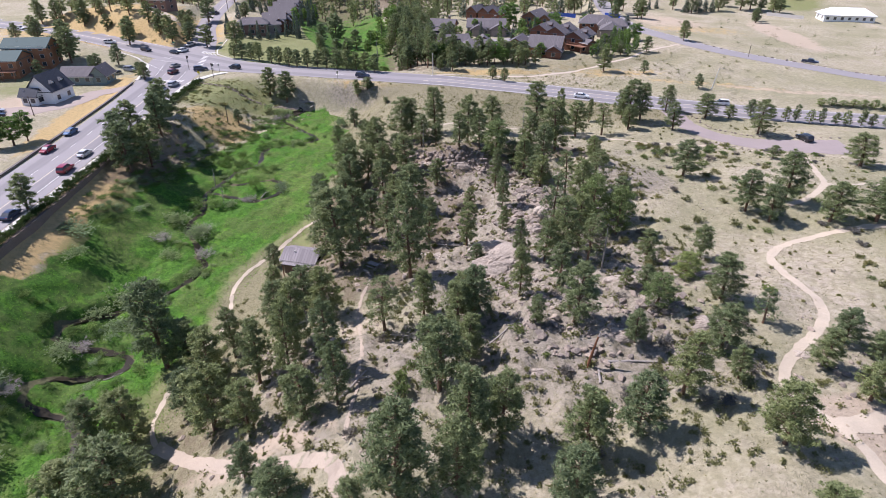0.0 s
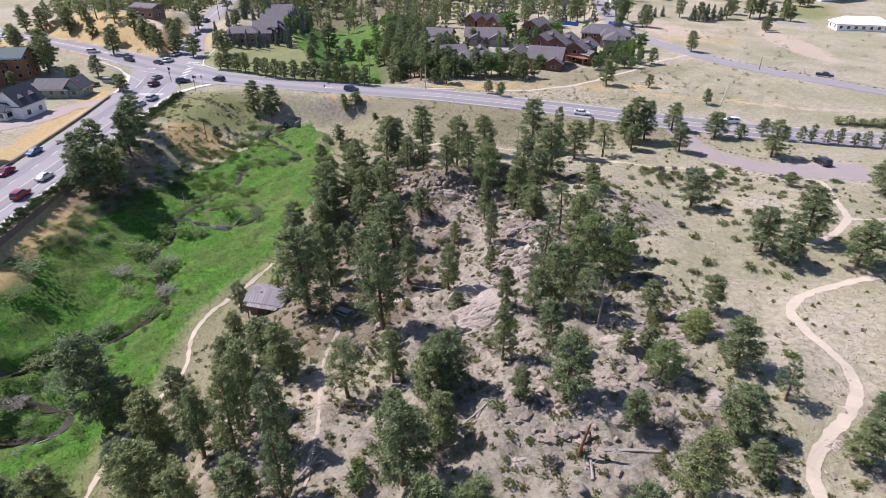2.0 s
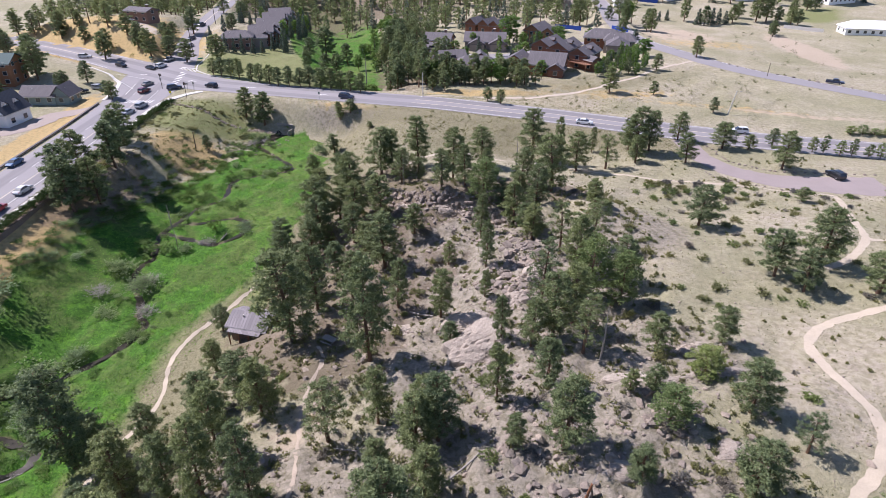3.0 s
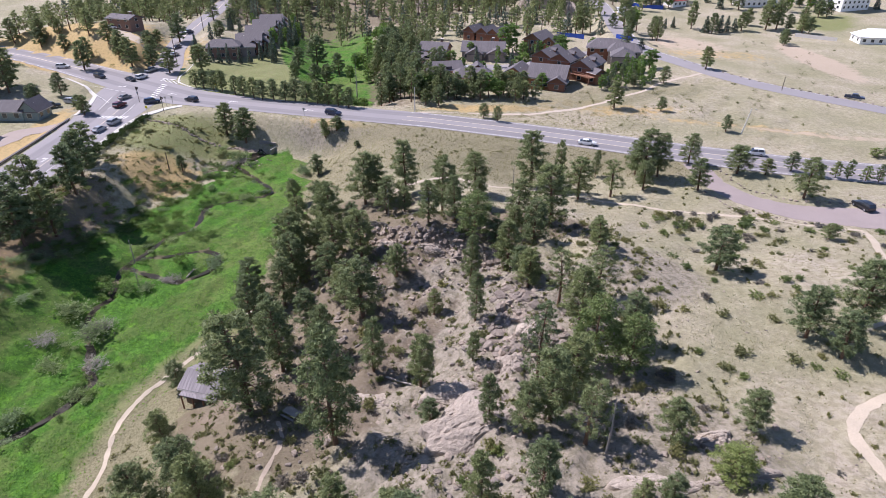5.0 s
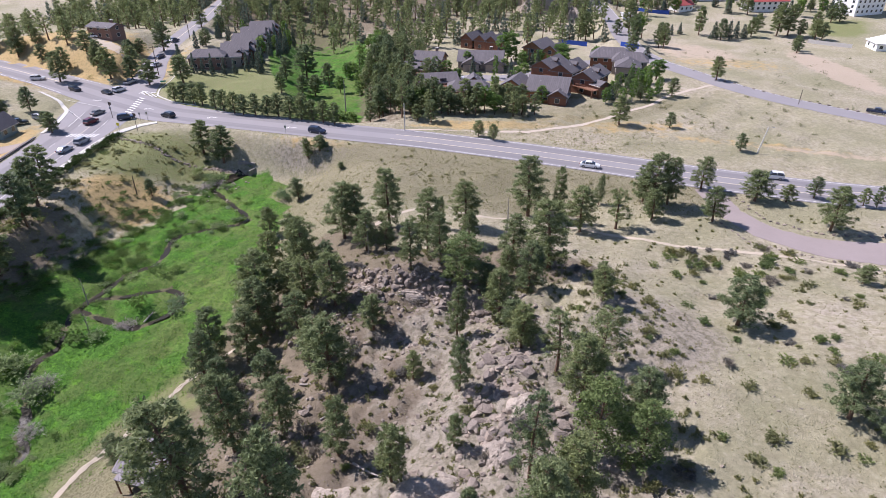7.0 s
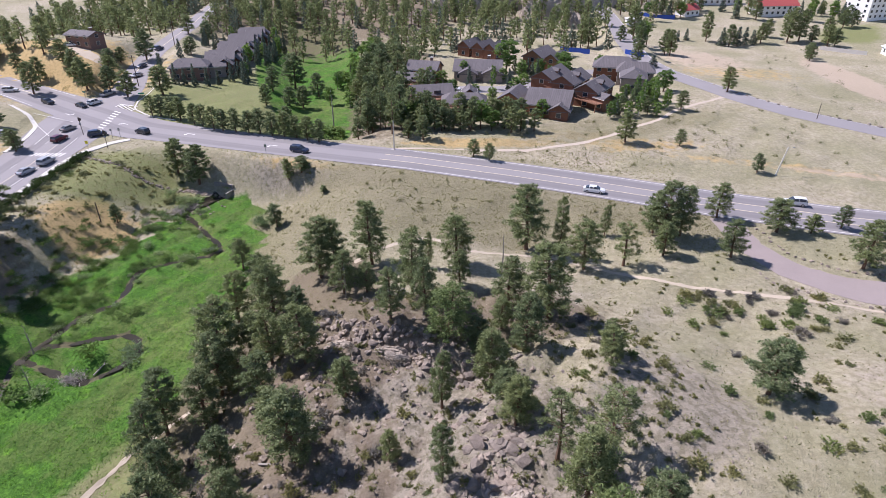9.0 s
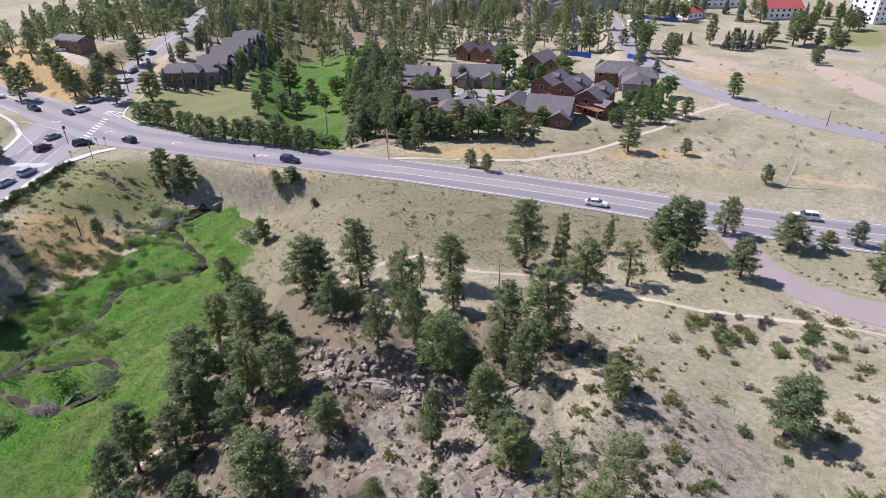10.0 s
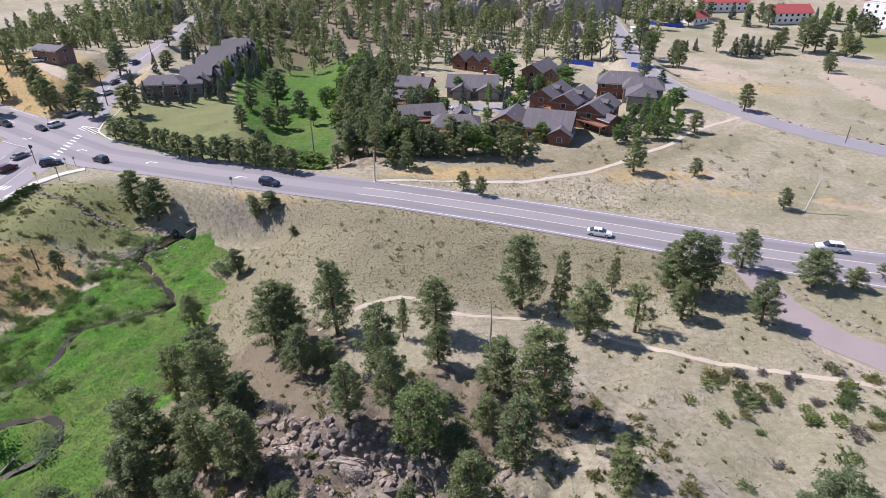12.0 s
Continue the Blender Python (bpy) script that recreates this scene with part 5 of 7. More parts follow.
def gable_roof(w, d, h, rise, over=0.6, thick=0.22, hip=0.0):
    """a thick pitched roof with eaves; hip draws the ridge in at both ends"""
    a, b = w / 2 + over, d / 2 + over
    drop = rise * over / (d / 2)
    lo = h - drop
    r = a - hip
    top = [(-a, -b, lo + thick), (a, -b, lo + thick), (a, b, lo + thick), (-a, b, lo + thick), (-r, 0, h + rise + thick), (r, 0, h + rise + thick)]
    low = [(x, y, z - thick) for x, y, z in top]
    f = [(0, 1, 5, 4), (2, 3, 4, 5), (1, 2, 5), (3, 0, 4), (7, 6, 10, 11), (9, 8, 11, 10), (0, 6, 7, 1), (1, 7, 8, 2), (2, 8, 9, 3), (3, 9, 6, 0)]
    if hip == 0:
        f[2:4] = [(1, 7, 11, 5), (5, 11, 8, 2), (3, 9, 10, 4), (4, 10, 6, 0)]
        f = f[:6] + [q for q in f[6:]]
    return top + low, f


M_WOODRED = surface("red_brown_boards", (0.20, 0.085, 0.05), 0.8, 0.25, 0.8, 6.0, relief=0.3)
M_LOG = surface("orange_brown_boards", (0.30, 0.14, 0.07), 0.8, 0.25, 0.8, 6.0)
M_GREYWALL = surface("taupe_siding", (0.30, 0.255, 0.225), 0.8, 0.15, 0.8, 6.0)
M_WHITEWALL = surface("white_siding", (0.80, 0.79, 0.77), 0.7, 0.06, 0.8, 6.0, relief=0.1)
M_GREENWALL = surface("sage_siding", (0.22, 0.27, 0.25), 0.8, 0.12, 0.8, 6.0)
M_BRICKWALL = surface("brown_brick", (0.22, 0.13, 0.10), 0.85, 0.2, 0.8, 8.0)


def shingle_roof(name, colour, spread=0.16):
    """Shingles in courses, each a little different in tone."""
    def build(nt, bsdf, out):
        geo = node(nt, "ShaderNodeNewGeometry").outputs["Position"]
        brick = node(nt, "ShaderNodeTexBrick")
        brick.inputs["Scale"].default_value = 1.0
        brick.inputs["Brick Width"].default_value, brick.inputs["Row Height"].default_value = 0.9, 0.16
        brick.inputs["Mortar Size"].default_value = 0.012
        brick.inputs["Color1"].default_value = (*[c * (1 - spread) for c in colour], 1)
        brick.inputs["Color2"].default_value = (*[c * (1 + spread) for c in colour], 1)
        brick.inputs["Mortar"].default_value = (*[c * 0.6 for c in colour], 1)
        turn = node(nt, "ShaderNodeMapping")
        turn.inputs["Rotation"].default_value = (1.2, 0, 0.4)
        nt.links.new(geo, turn.inputs["Vector"])
        nt.links.new(turn.outputs[0], brick.inputs["Vector"])
        col = mix(nt, 0.35, brick.outputs["Color"], mix(nt, noise_at(nt, 0.5), tuple(c * 0.75 for c in colour), tuple(c * 1.25 for c in colour)))
        nt.links.new(col, bsdf.inputs["Base Color"])
        bsdf.inputs["Roughness"].default_value = 0.85
        bump(nt, bsdf, brick.outputs["Fac"], 0.3, 0.02)
    return material(name, build)


def glass_build(nt, bsdf, out):
    nt.links.new(mix(nt, noise_at(nt, 0.7), (0.02, 0.025, 0.03), (0.06, 0.07, 0.085)), bsdf.inputs["Base Color"])
    bsdf.inputs["Roughness"].default_value = 0.06
    bsdf.inputs["Specular IOR Level"].default_value = 0.8


M_ROOF = shingle_roof("mauve_grey_shingles", (0.135, 0.12, 0.125))
M_ROOFDARK = shingle_roof("slate_blue_shingles", (0.055, 0.06, 0.075))
M_ROOFTEAL = surface("green_metal_roof", (0.07, 0.11, 0.105), 0.85, 0.15, 0.5, 5.0, relief=0.1)
M_ROOFRED = surface("red_roof", (0.42, 0.09, 0.08), 0.7, 0.15, 0.5, 5.0)
M_ROOFOLD = shingle_roof("weathered_grey_shakes", (0.235, 0.21, 0.215), 0.35)
M_GLASS = material("window_glass", glass_build)
M_FRAME = surface("pale_frame", (0.55, 0.52, 0.48), 0.6, 0.08, 1.0, 6.0, relief=0)
M_DECK = surface("deck_boards", (0.26, 0.13, 0.08), 0.8, 0.25, 1.0, 7.0)


def volume(house, x, y, turn, w, d, h, rise, wall, roof, hip=0.0, windows=True, floors=2, chimney=False, dormers=0, deck=False, z=None):
    """One pitched-roof block of a building, with its ridge along its own x."""
    base = on_ground(x, y) if z is None else z
    m = pose(x, y, base, 0, 0, turn)
    here = m

    def put(name, shape, mat, label="", parent=None):
        ob = part(name, shape, mat, parent or house, label)
        if parent is None:
            ob.matrix_basis = here
        return ob
    if hip:
        put("wall", box(0, 0, -1.2, w, d, h + 1.2), wall)
    else:
        put("wall", gable_walls(w, d, h, rise), wall)
    put("roof", gable_roof(w, d, h, rise, hip=hip), roof)
    for s in (-1, 1):
        put("fascia", box(0, s * (d / 2 + 0.62), h - rise * 0.6 / (d / 2) - 0.12, w + 1.2, 0.07, 0.24), M_FRAME, "pale eaves board")
    if windows:
        for level in range(floors):
            zz = 0.9 + level * 2.7
            if zz + 1.3 > h + (0.2 if hip else 0.6):
                continue
            n = max(2, int(w / 3.4))
            for k in range(n):
                u = (k + 0.5) / n * w - w / 2
                for s in (-1, 1):
                    win = put("window", joined(box(u, s * (d / 2 + 0.03), zz - 0.08, 1.5, 0.1, 1.46)), M_FRAME)
                    part("pane", box(u, s * (d / 2 + 0.075), zz, 1.3, 0.05, 1.3), M_GLASS, win, "dark window pane")
            n = max(1, int(d / 4.5))
            for k in range(n):
                u = (k + 0.5) / n * d - d / 2
                for s in (-1, 1):
                    win = put("window", box(s * (w / 2 + 0.03), u, zz - 0.08, 0.1, 1.5, 1.46), M_FRAME)
                    part("pane", box(s * (w / 2 + 0.075), u, zz, 0.05, 1.3, 1.3), M_GLASS, win, "dark window pane")
    for k in range(dormers):
        u = (k + 0.5) / dormers * w * 0.9 - w * 0.45
        dv = [(u - 1.0, -d * 0.36, h + 0.1), (u + 1.0, -d * 0.36, h + 0.1), (u + 1.0, -d * 0.36, h + 1.6), (u, -d * 0.36, h + 2.3), (u - 1.0, -d * 0.36, h + 1.6), (u - 1.0, -d * 0.02, h + 1.6), (u + 1.0, -d * 0.02, h + 1.6), (u, -d * 0.02, h + 2.3)]
        dor = put("dormer", (dv, [(0, 1, 2, 3, 4), (1, 6, 2), (0, 4, 5)]), wall)
        part("dormer_roof", ([(u - 1.25, -d * 0.40, h + 1.5), (u, -d * 0.40, h + 2.45), (u + 1.25, -d * 0.40, h + 1.5), (u - 1.25, 0, h + 1.5), (u, 0, h + 2.45), (u + 1.25, 0, h + 1.5)], [(0, 1, 4, 3), (1, 2, 5, 4), (0, 3, 5, 2)]), roof, dor)
        part("pane", box(u, -d * 0.36 - 0.03, h + 0.5, 1.1, 0.06, 1.0), M_GLASS, dor, "dark window pane")
    if chimney:
        ch = put("chimney", box(w * 0.22, d * 0.16, h, 0.9, 0.9, rise + 1.1), M_BRICKWALL)
        part("cap", box(w * 0.22, d * 0.16, h + rise + 1.1, 1.15, 1.15, 0.14), M_CONCRETE, ch)
    for vx, vy in ((-0.2, -0.2), (0.3, 0.25)):
        put("vent", box(vx * w, vy * d, h + rise * 0.45, 0.18, 0.18, 0.75), M_FRAME, "small roof vent")
    if deck:
        dk = put("deck", joined(box(0, -d / 2 - 1.5, 2.5, w, 3.0, 0.2), *[box(k * w / 4 * 0.96 - 0.0, -d / 2 - 2.85, -1.2, 0.22, 0.22, 3.8) for k in (-2, -1, 0, 1, 2)]), M_DECK, "red-brown timber deck on posts")
        rail = [box(0, -d / 2 - 2.9, 3.55, w, 0.1, 0.1), box(0, -d / 2 - 2.9, 2.8, w, 0.08, 0.08)] + [box(-w / 2 + 0.1 + k * (w - 0.2) / 24, -d / 2 - 2.9, 2.7, 0.06, 0.06, 0.9) for k in range(25)]
        part("railing", joined(*rail), M_DECK, dk)
        put("door", box(w * 0.1, -d / 2 - 0.05, 2.7, 2.2, 0.1, 2.1), M_GLASS, "dark sliding glass door")


def building(name, label, category="lodge", group=""):
    return tagged(new(name), label, category, group)


LODGE = "red-brown timber lodge with a mauve-grey shingle roof"
GROUP = "lodges beyond the highway"
h = building("lodge", LODGE + " and a corner deck", group=GROUP)
volume(h, -1.5, 278, -14, 13, 8.5, 3.8, 1.5, M_WOODRED, M_ROOF, deck=True)
volume(h, 1.5, 288, -14, 11, 8.5, 5.0, 2.2, M_LOG, M_ROOF, chimney=True)
h = building("lodge", LODGE + " half hidden by pines", group=GROUP)
volume(h, 5.0, 259, 14, 13, 9, 3.7, 2.0, M_WOODRED, M_ROOF, deck=True)
h = building("lodge", LODGE + " with low hipped eaves", group=GROUP)
volume(h, 15.8, 248, 0, 13, 9, 3.5, 2.0, M_WOODRED, M_ROOF, hip=3.0, deck=True)
volume(h, 17.5, 253, 90, 6, 5, 4.4, 1.8, M_WOODRED, M_ROOF)
h = building("lodge", LODGE + " with garage gables", group=GROUP)
volume(h, 21.5, 293, -6, 17, 12, 3.6, 2.8, M_GREYWALL, M_ROOF, chimney=True)
volume(h, 17.5, 286.5, 84, 4, 6, 3.3, 1.6, M_GREYWALL, M_ROOF, windows=False)
volume(h, 26.5, 285.5, 84, 4, 7, 3.3, 1.8, M_GREYWALL, M_ROOF, windows=False)
h = building("lodge", LODGE + " and orange-brown gable ends", group=GROUP)
volume(h, 31.5, 251, 70, 11, 8, 3.8, 2.4, M_LOG, M_ROOF)
volume(h, 42, 246, -18, 12.5, 12.5, 3.7, 3.2, M_LOG, M_ROOF)
volume(h, 44, 239, 72, 5, 5.5, 3.0, 1.6, M_WOODRED, M_ROOF)
h = building("lodge", "stepped red-brown timber lodge with dormers and long decks", group=GROUP)
for _cx, _cy in ((45.5, 272), (51, 264), (57, 256)):
    volume(h, _cx, _cy, 58, 14.5, 7.6, 5.2, 2.2, M_WOODRED, M_ROOF, dormers=1)
volume(h, 53, 256.5, -56, 24, 4, 4.0, 1.0, M_DECK, M_ROOF, deck=True)
h = building("lodge", "stepped taupe lodge with hipped mauve-grey roofs", group=GROUP)
volume(h, 71, 287, -14, 15, 11, 5.2, 2.6, M_WOODRED, M_ROOF, hip=4.0)
volume(h, 76, 279, -14, 12, 9, 5.0, 2.2, M_GREYWALL, M_ROOF, hip=3.0)
volume(h, 73, 270, 76, 9, 8, 4.6, 2.2, M_GREYWALL, M_ROOF, hip=3.0)
h = building("lodge", LODGE + " below the pines", group=GROUP)
volume(h, 46, 308, 58, 13, 8, 5.4, 2.4, M_LOG, M_ROOF)
volume(h, 52, 304, 58, 10, 6.5, 4.6, 2.2, M_LOG, M_ROOF)
h = building("lodge", "small stepped red-brown lodge below the rocks", group=GROUP)
for _cx, _cy in ((19, 338), (25, 334), (30, 331)):
    volume(h, _cx, _cy, 58, 11, 5.8, 4.2, 2.2, M_WOODRED, M_ROOF)
h = building("long_lodge", "long stepped lodge of brick and taupe siding with staggered roofs", "apartment building")
for _k, (_cx, _cy, _w) in enumerate([(-85, 287, 13), (-79.5, 293, 10), (-78.5, 301, 10), (-80, 310, 11), (-80, 319, 10), (-82.5, 329, 11), (-83, 340, 10), (-85.5, 351, 11), (-86, 362, 10), (-89, 374, 11)]):
    volume(h, _cx, _cy, 12 + 6 * (_k % 2), _w, 8.2, 4.8 - 0.9 * (_k % 2), 2.0, M_BRICKWALL if _k % 3 == 0 else M_GREYWALL, M_ROOF, hip=3.2 if _k == 0 else 0.0, dormers=0)
    if _k:
        volume(h, _cx + 4.5, _cy + 2.5, 102, 5.5, 5.0, 3.6 + 0.6 * (_k % 2), 1.8, M_WOODRED, M_ROOF)
h = building("brick_house", "two-storey brown house with a low mauve roof on the dry slope", "house")
volume(h, -133, 306, -20, 12.5, 7, 4.6, 1.2, M_BRICKWALL, M_ROOF, chimney=True)
h = building("brown_house", "brown house with a steep grey roof among pines", "house")
volume(h, -163, 452, -10, 14, 10, 4.0, 3.6, M_BRICKWALL, M_ROOFDARK, chimney=True)
h = building("white_house", "white wooden house with a steep slate-blue roof and dormers", "house")
volume(h, -122, 190, 84, 9.5, 8, 4.2, 4.2, M_WHITEWALL, M_ROOFDARK, dormers=2)
volume(h, -125, 184.8, 174, 5, 3, 3.2, 1.6, M_WHITEWALL, M_ROOFDARK)
h = building("timber_hotel", "large red-brown timber building with a green metal roof", "hotel")
volume(h, -155, 218, 6, 16, 11, 6.0, 2.2, M_LOG, M_ROOFTEAL, floors=3, deck=True)
volume(h, -150, 229, 6, 15, 10, 7.4, 2.4, M_LOG, M_ROOFTEAL, floors=3)
h = building("sage_cottage", "low sage-green cottage with a grey shingle roof", "house")
volume(h, -123, 210, 2, 10.5, 7, 2.9, 2.2, M_GREENWALL, M_ROOF, floors=1)
volume(h, -116, 210.5, 92, 7, 5, 3.2, 2.6, M_GREENWALL, M_ROOF, floors=1)
h = building("white_hotel", "tall white hotel wing with a red roof", "hotel")
volume(h, 250, 434, 20, 22, 16, 12, 3, M_WHITEWALL, M_ROOFRED, floors=5)
volume(h, 198, 441, 8, 24, 11, 5.4, 3.6, M_WHITEWALL, M_ROOFRED, floors=3)
h = building("white_cottage", "small white cottage with a red roof", "house")
volume(h, 147, 437, 30, 11, 8, 3.4, 2.6, M_WHITEWALL, M_ROOFRED, floors=1)
h = building("white_cottage", "long white building with a red roof behind trees", "house")
volume(h, 172, 470, 8, 30, 11, 5, 3.6, M_WHITEWALL, M_ROOFRED, floors=2)
h = building("marquee", "long white marquee with a peaked canvas roof", "tent")
volume(h, 221, 346, -12, 25, 13, 3.2, 3.0, M_WHITEWALL, surface("white_canvas", (0.82, 0.82, 0.82), 0.6, 0.04), hip=5.0, floors=1)
h = building("white_shed", "plain white box shed beside the lane", "shed")
volume(h, 104, 396, 0, 5, 4, 3.6, 0.3, M_WHITEWALL, M_WHITEWALL, windows=False)

# the log cabin under the pines
h = building("cabin", "small old log cabin with a weathered grey shake roof", "cabin")
volume(h, -26.6, 105.0, -14, 6.4, 4.8, 2.1, 1.1, surface("old_logs", (0.16, 0.11, 0.08), 0.9, 0.3), M_ROOFOLD, floors=1)
_cz = on_ground(-26.6, 105.0)
_cab = pose(-26.6, 105.0, _cz, 0, 0, -14)
_p = part("porch_roof", ([(-2.9, -2.8, 1.9), (2.9, -2.8, 1.9), (2.9, -3.9, 1.75), (-2.9, -3.9, 1.75), (-2.9, -2.8, 1.77), (2.9, -2.8, 1.77), (2.9, -3.9, 1.62), (-2.9, -3.9, 1.62)], [(0, 3, 2, 1), (4, 5, 6, 7), (3, 7, 6, 2), (0, 4, 7, 3), (1, 2, 6, 5)]), M_ROOFOLD, h)
_p.matrix_basis = _cab
for _u in (-2.7, -0.9, 0.9, 2.7):
    part("post", box(_u, -3.75, -1.0, 0.16, 0.16, 2.66), M_DECK, h).matrix_basis = _cab
_t = tagged(new("picnic_table"), "grey timber picnic table in the shade of pines", "table")
_t.matrix_basis = pose(-11.5, 94, on_ground(-11.5, 94), 0, 0, -30)
part("tabletop", joined(*[box(0, -0.4 + 0.2 * k, 0.72, 2.2, 0.18, 0.05) for k in range(5)]), M_DEADWOOD, _t)
for _s in (-1, 1):
    part("bench", joined(box(0, _s * 0.8, 0.42, 2.2, 0.26, 0.05)), M_DEADWOOD, _t)
    part("leg_frame", joined(box(_s * 0.8, 0, -0.1, 0.1, 0.1, 0.85), box(_s * 0.8, 0, 0.36, 0.1, 1.7, 0.07), box(_s * 0.8, -0.7, -0.15, 0.1, 0.1, 0.55), box(_s * 0.8, 0.7, -0.15, 0.1, 0.1, 0.55)), M_DEADWOOD, _t)


# ---- vehicles ----
M_TYRE = surface("tyre_rubber", (0.02, 0.02, 0.021), 0.85, 0.2)
M_RIM = surface("alloy_rim", (0.45, 0.45, 0.46), 0.35, 0.1, metal=0.8, relief=0)
M_LAMP = surface("lamp_lens", (0.75, 0.75, 0.72), 0.2, 0.05, relief=0)
M_TAIL = surface("tail_lens", (0.35, 0.02, 0.02), 0.25, 0.05, relief=0)


def car_paint(name, colour):
    def build(nt, bsdf, out):
        nt.links.new(mix(nt, noise_at(nt, 1.5), tuple(c * 0.9 for c in colour), colour), bsdf.inputs["Base Color"])
        bsdf.inputs["Roughness"].default_value = 0.28
        bsdf.inputs["Coat Weight"].default_value = 0.6
    return material(name, build)


PAINTS = {"white": car_paint("white_car_paint", (0.78, 0.78, 0.78)), "silver": car_paint("silver_car_paint", (0.42, 0.43, 0.45)), "red": car_paint("red_car_paint", (0.30, 0.015, 0.03)), "maroon": car_paint("maroon_car_paint", (0.14, 0.015, 0.02)),
          "black": car_paint("black_car_paint", (0.015, 0.016, 0.02)), "navy": car_paint("navy_car_paint", (0.02, 0.03, 0.07)), "blue": car_paint("blue_car_paint", (0.12, 0.20, 0.34)), "tan": car_paint("tan_car_paint", (0.30, 0.28, 0.25))}


def loft(sections):
    """a closed skin through cross-sections: x, half width low, half width high, z low, z high"""
    verts, faces = [], []
    for x, wl, wh, z0, z1 in sections:
        zm = z0 + (z1 - z0) * 0.55
        verts += [(x, -wl * 0.94, z0), (x, -wl, zm), (x, -wh, z1), (x, wh, z1), (x, wl, zm), (x, wl * 0.94, z0)]
    n = len(sections)
    for i in range(n - 1):
        for k in range(6):
            a, b = 6 * i + k, 6 * i + (k + 1) % 6
            faces.append((a, a + 6, b + 6, b))
    faces += [tuple(range(6)), tuple(6 * (n - 1) + k for k in range(5, -1, -1))]
    return verts, faces


CAR_SHAPES = {
    "sedan": (4.8, [(-2.4, .72, .66, .42, .80), (-2.2, .86, .78, .32, .98), (-1.3, .90, .80, .25, 1.02), (0, .91, .82, .24, 1.0), (1.0, .91, .80, .25, .96), (1.9, .88, .74, .28, .86), (2.3, .80, .66, .34, .74), (2.4, .66, .56, .42, .66)],
              [(-1.85, .74, .70, .96, 1.02), (-1.05, .76, .60, .96, 1.42), (-.2, .77, .60, .96, 1.46), (.45, .77, .60, .96, 1.42), (1.25, .74, .68, .92, .98)]),
    "suv": (4.9, [(-2.45, .82, .78, .42, 1.0), (-2.3, .94, .88, .36, 1.12), (-1.2, .96, .90, .3, 1.14), (0, .96, .90, .3, 1.12), (1.2, .96, .88, .3, 1.08), (2.0, .94, .82, .34, 1.0), (2.4, .84, .74, .4, .86), (2.45, .74, .66, .45, .76)],
            [(-2.35, .84, .78, 1.08, 1.14), (-2.05, .86, .70, 1.08, 1.72), (-.6, .86, .71, 1.08, 1.78), (.35, .86, .70, 1.08, 1.72), (1.15, .84, .78, 1.04, 1.10)]),
    "pickup": (5.7, [(-2.85, .88, .88, .5, 1.08), (-2.8, .98, .95, .45, 1.12), (-.9, .98, .95, .4, 1.12), (0, .98, .92, .4, 1.14), (1.3, .98, .90, .4, 1.10), (2.3, .96, .86, .42, 1.04), (2.75, .88, .8, .48, .92), (2.85, .78, .7, .52, .82)],
               [(-.95, .88, .80, 1.08, 1.14), (-.75, .88, .72, 1.08, 1.76), (.1, .88, .72, 1.08, 1.8), (.75, .88, .72, 1.08, 1.74), (1.45, .86, .8, 1.04, 1.1)]),
}
WHEEL_MESHES = []


def wheel_meshes():
    if not WHEEL_MESHES:
        for name, r, w, mat in (("tyre", 0.34, 0.22, M_TYRE), ("rim", 0.21, 0.235, M_RIM)):
            v, f = [], []
            for s in (-1, 1):
                v += [(r * math.cos(a), s * w / 2, r * math.sin(a)) for a in np.linspace(0, 2 * math.pi, 15)[:-1]]
            f = [(i, (i + 1) % 14, 14 + (i + 1) % 14, 14 + i) for i in range(14)] + [tuple(range(13, -1, -1)), tuple(range(14, 28))]
            me = bpy.data.meshes.new(name)
            me.from_pydata(v, [], f)
            me.materials.append(mat)
            WHEEL_MESHES.append(me)
    return WHEEL_MESHES


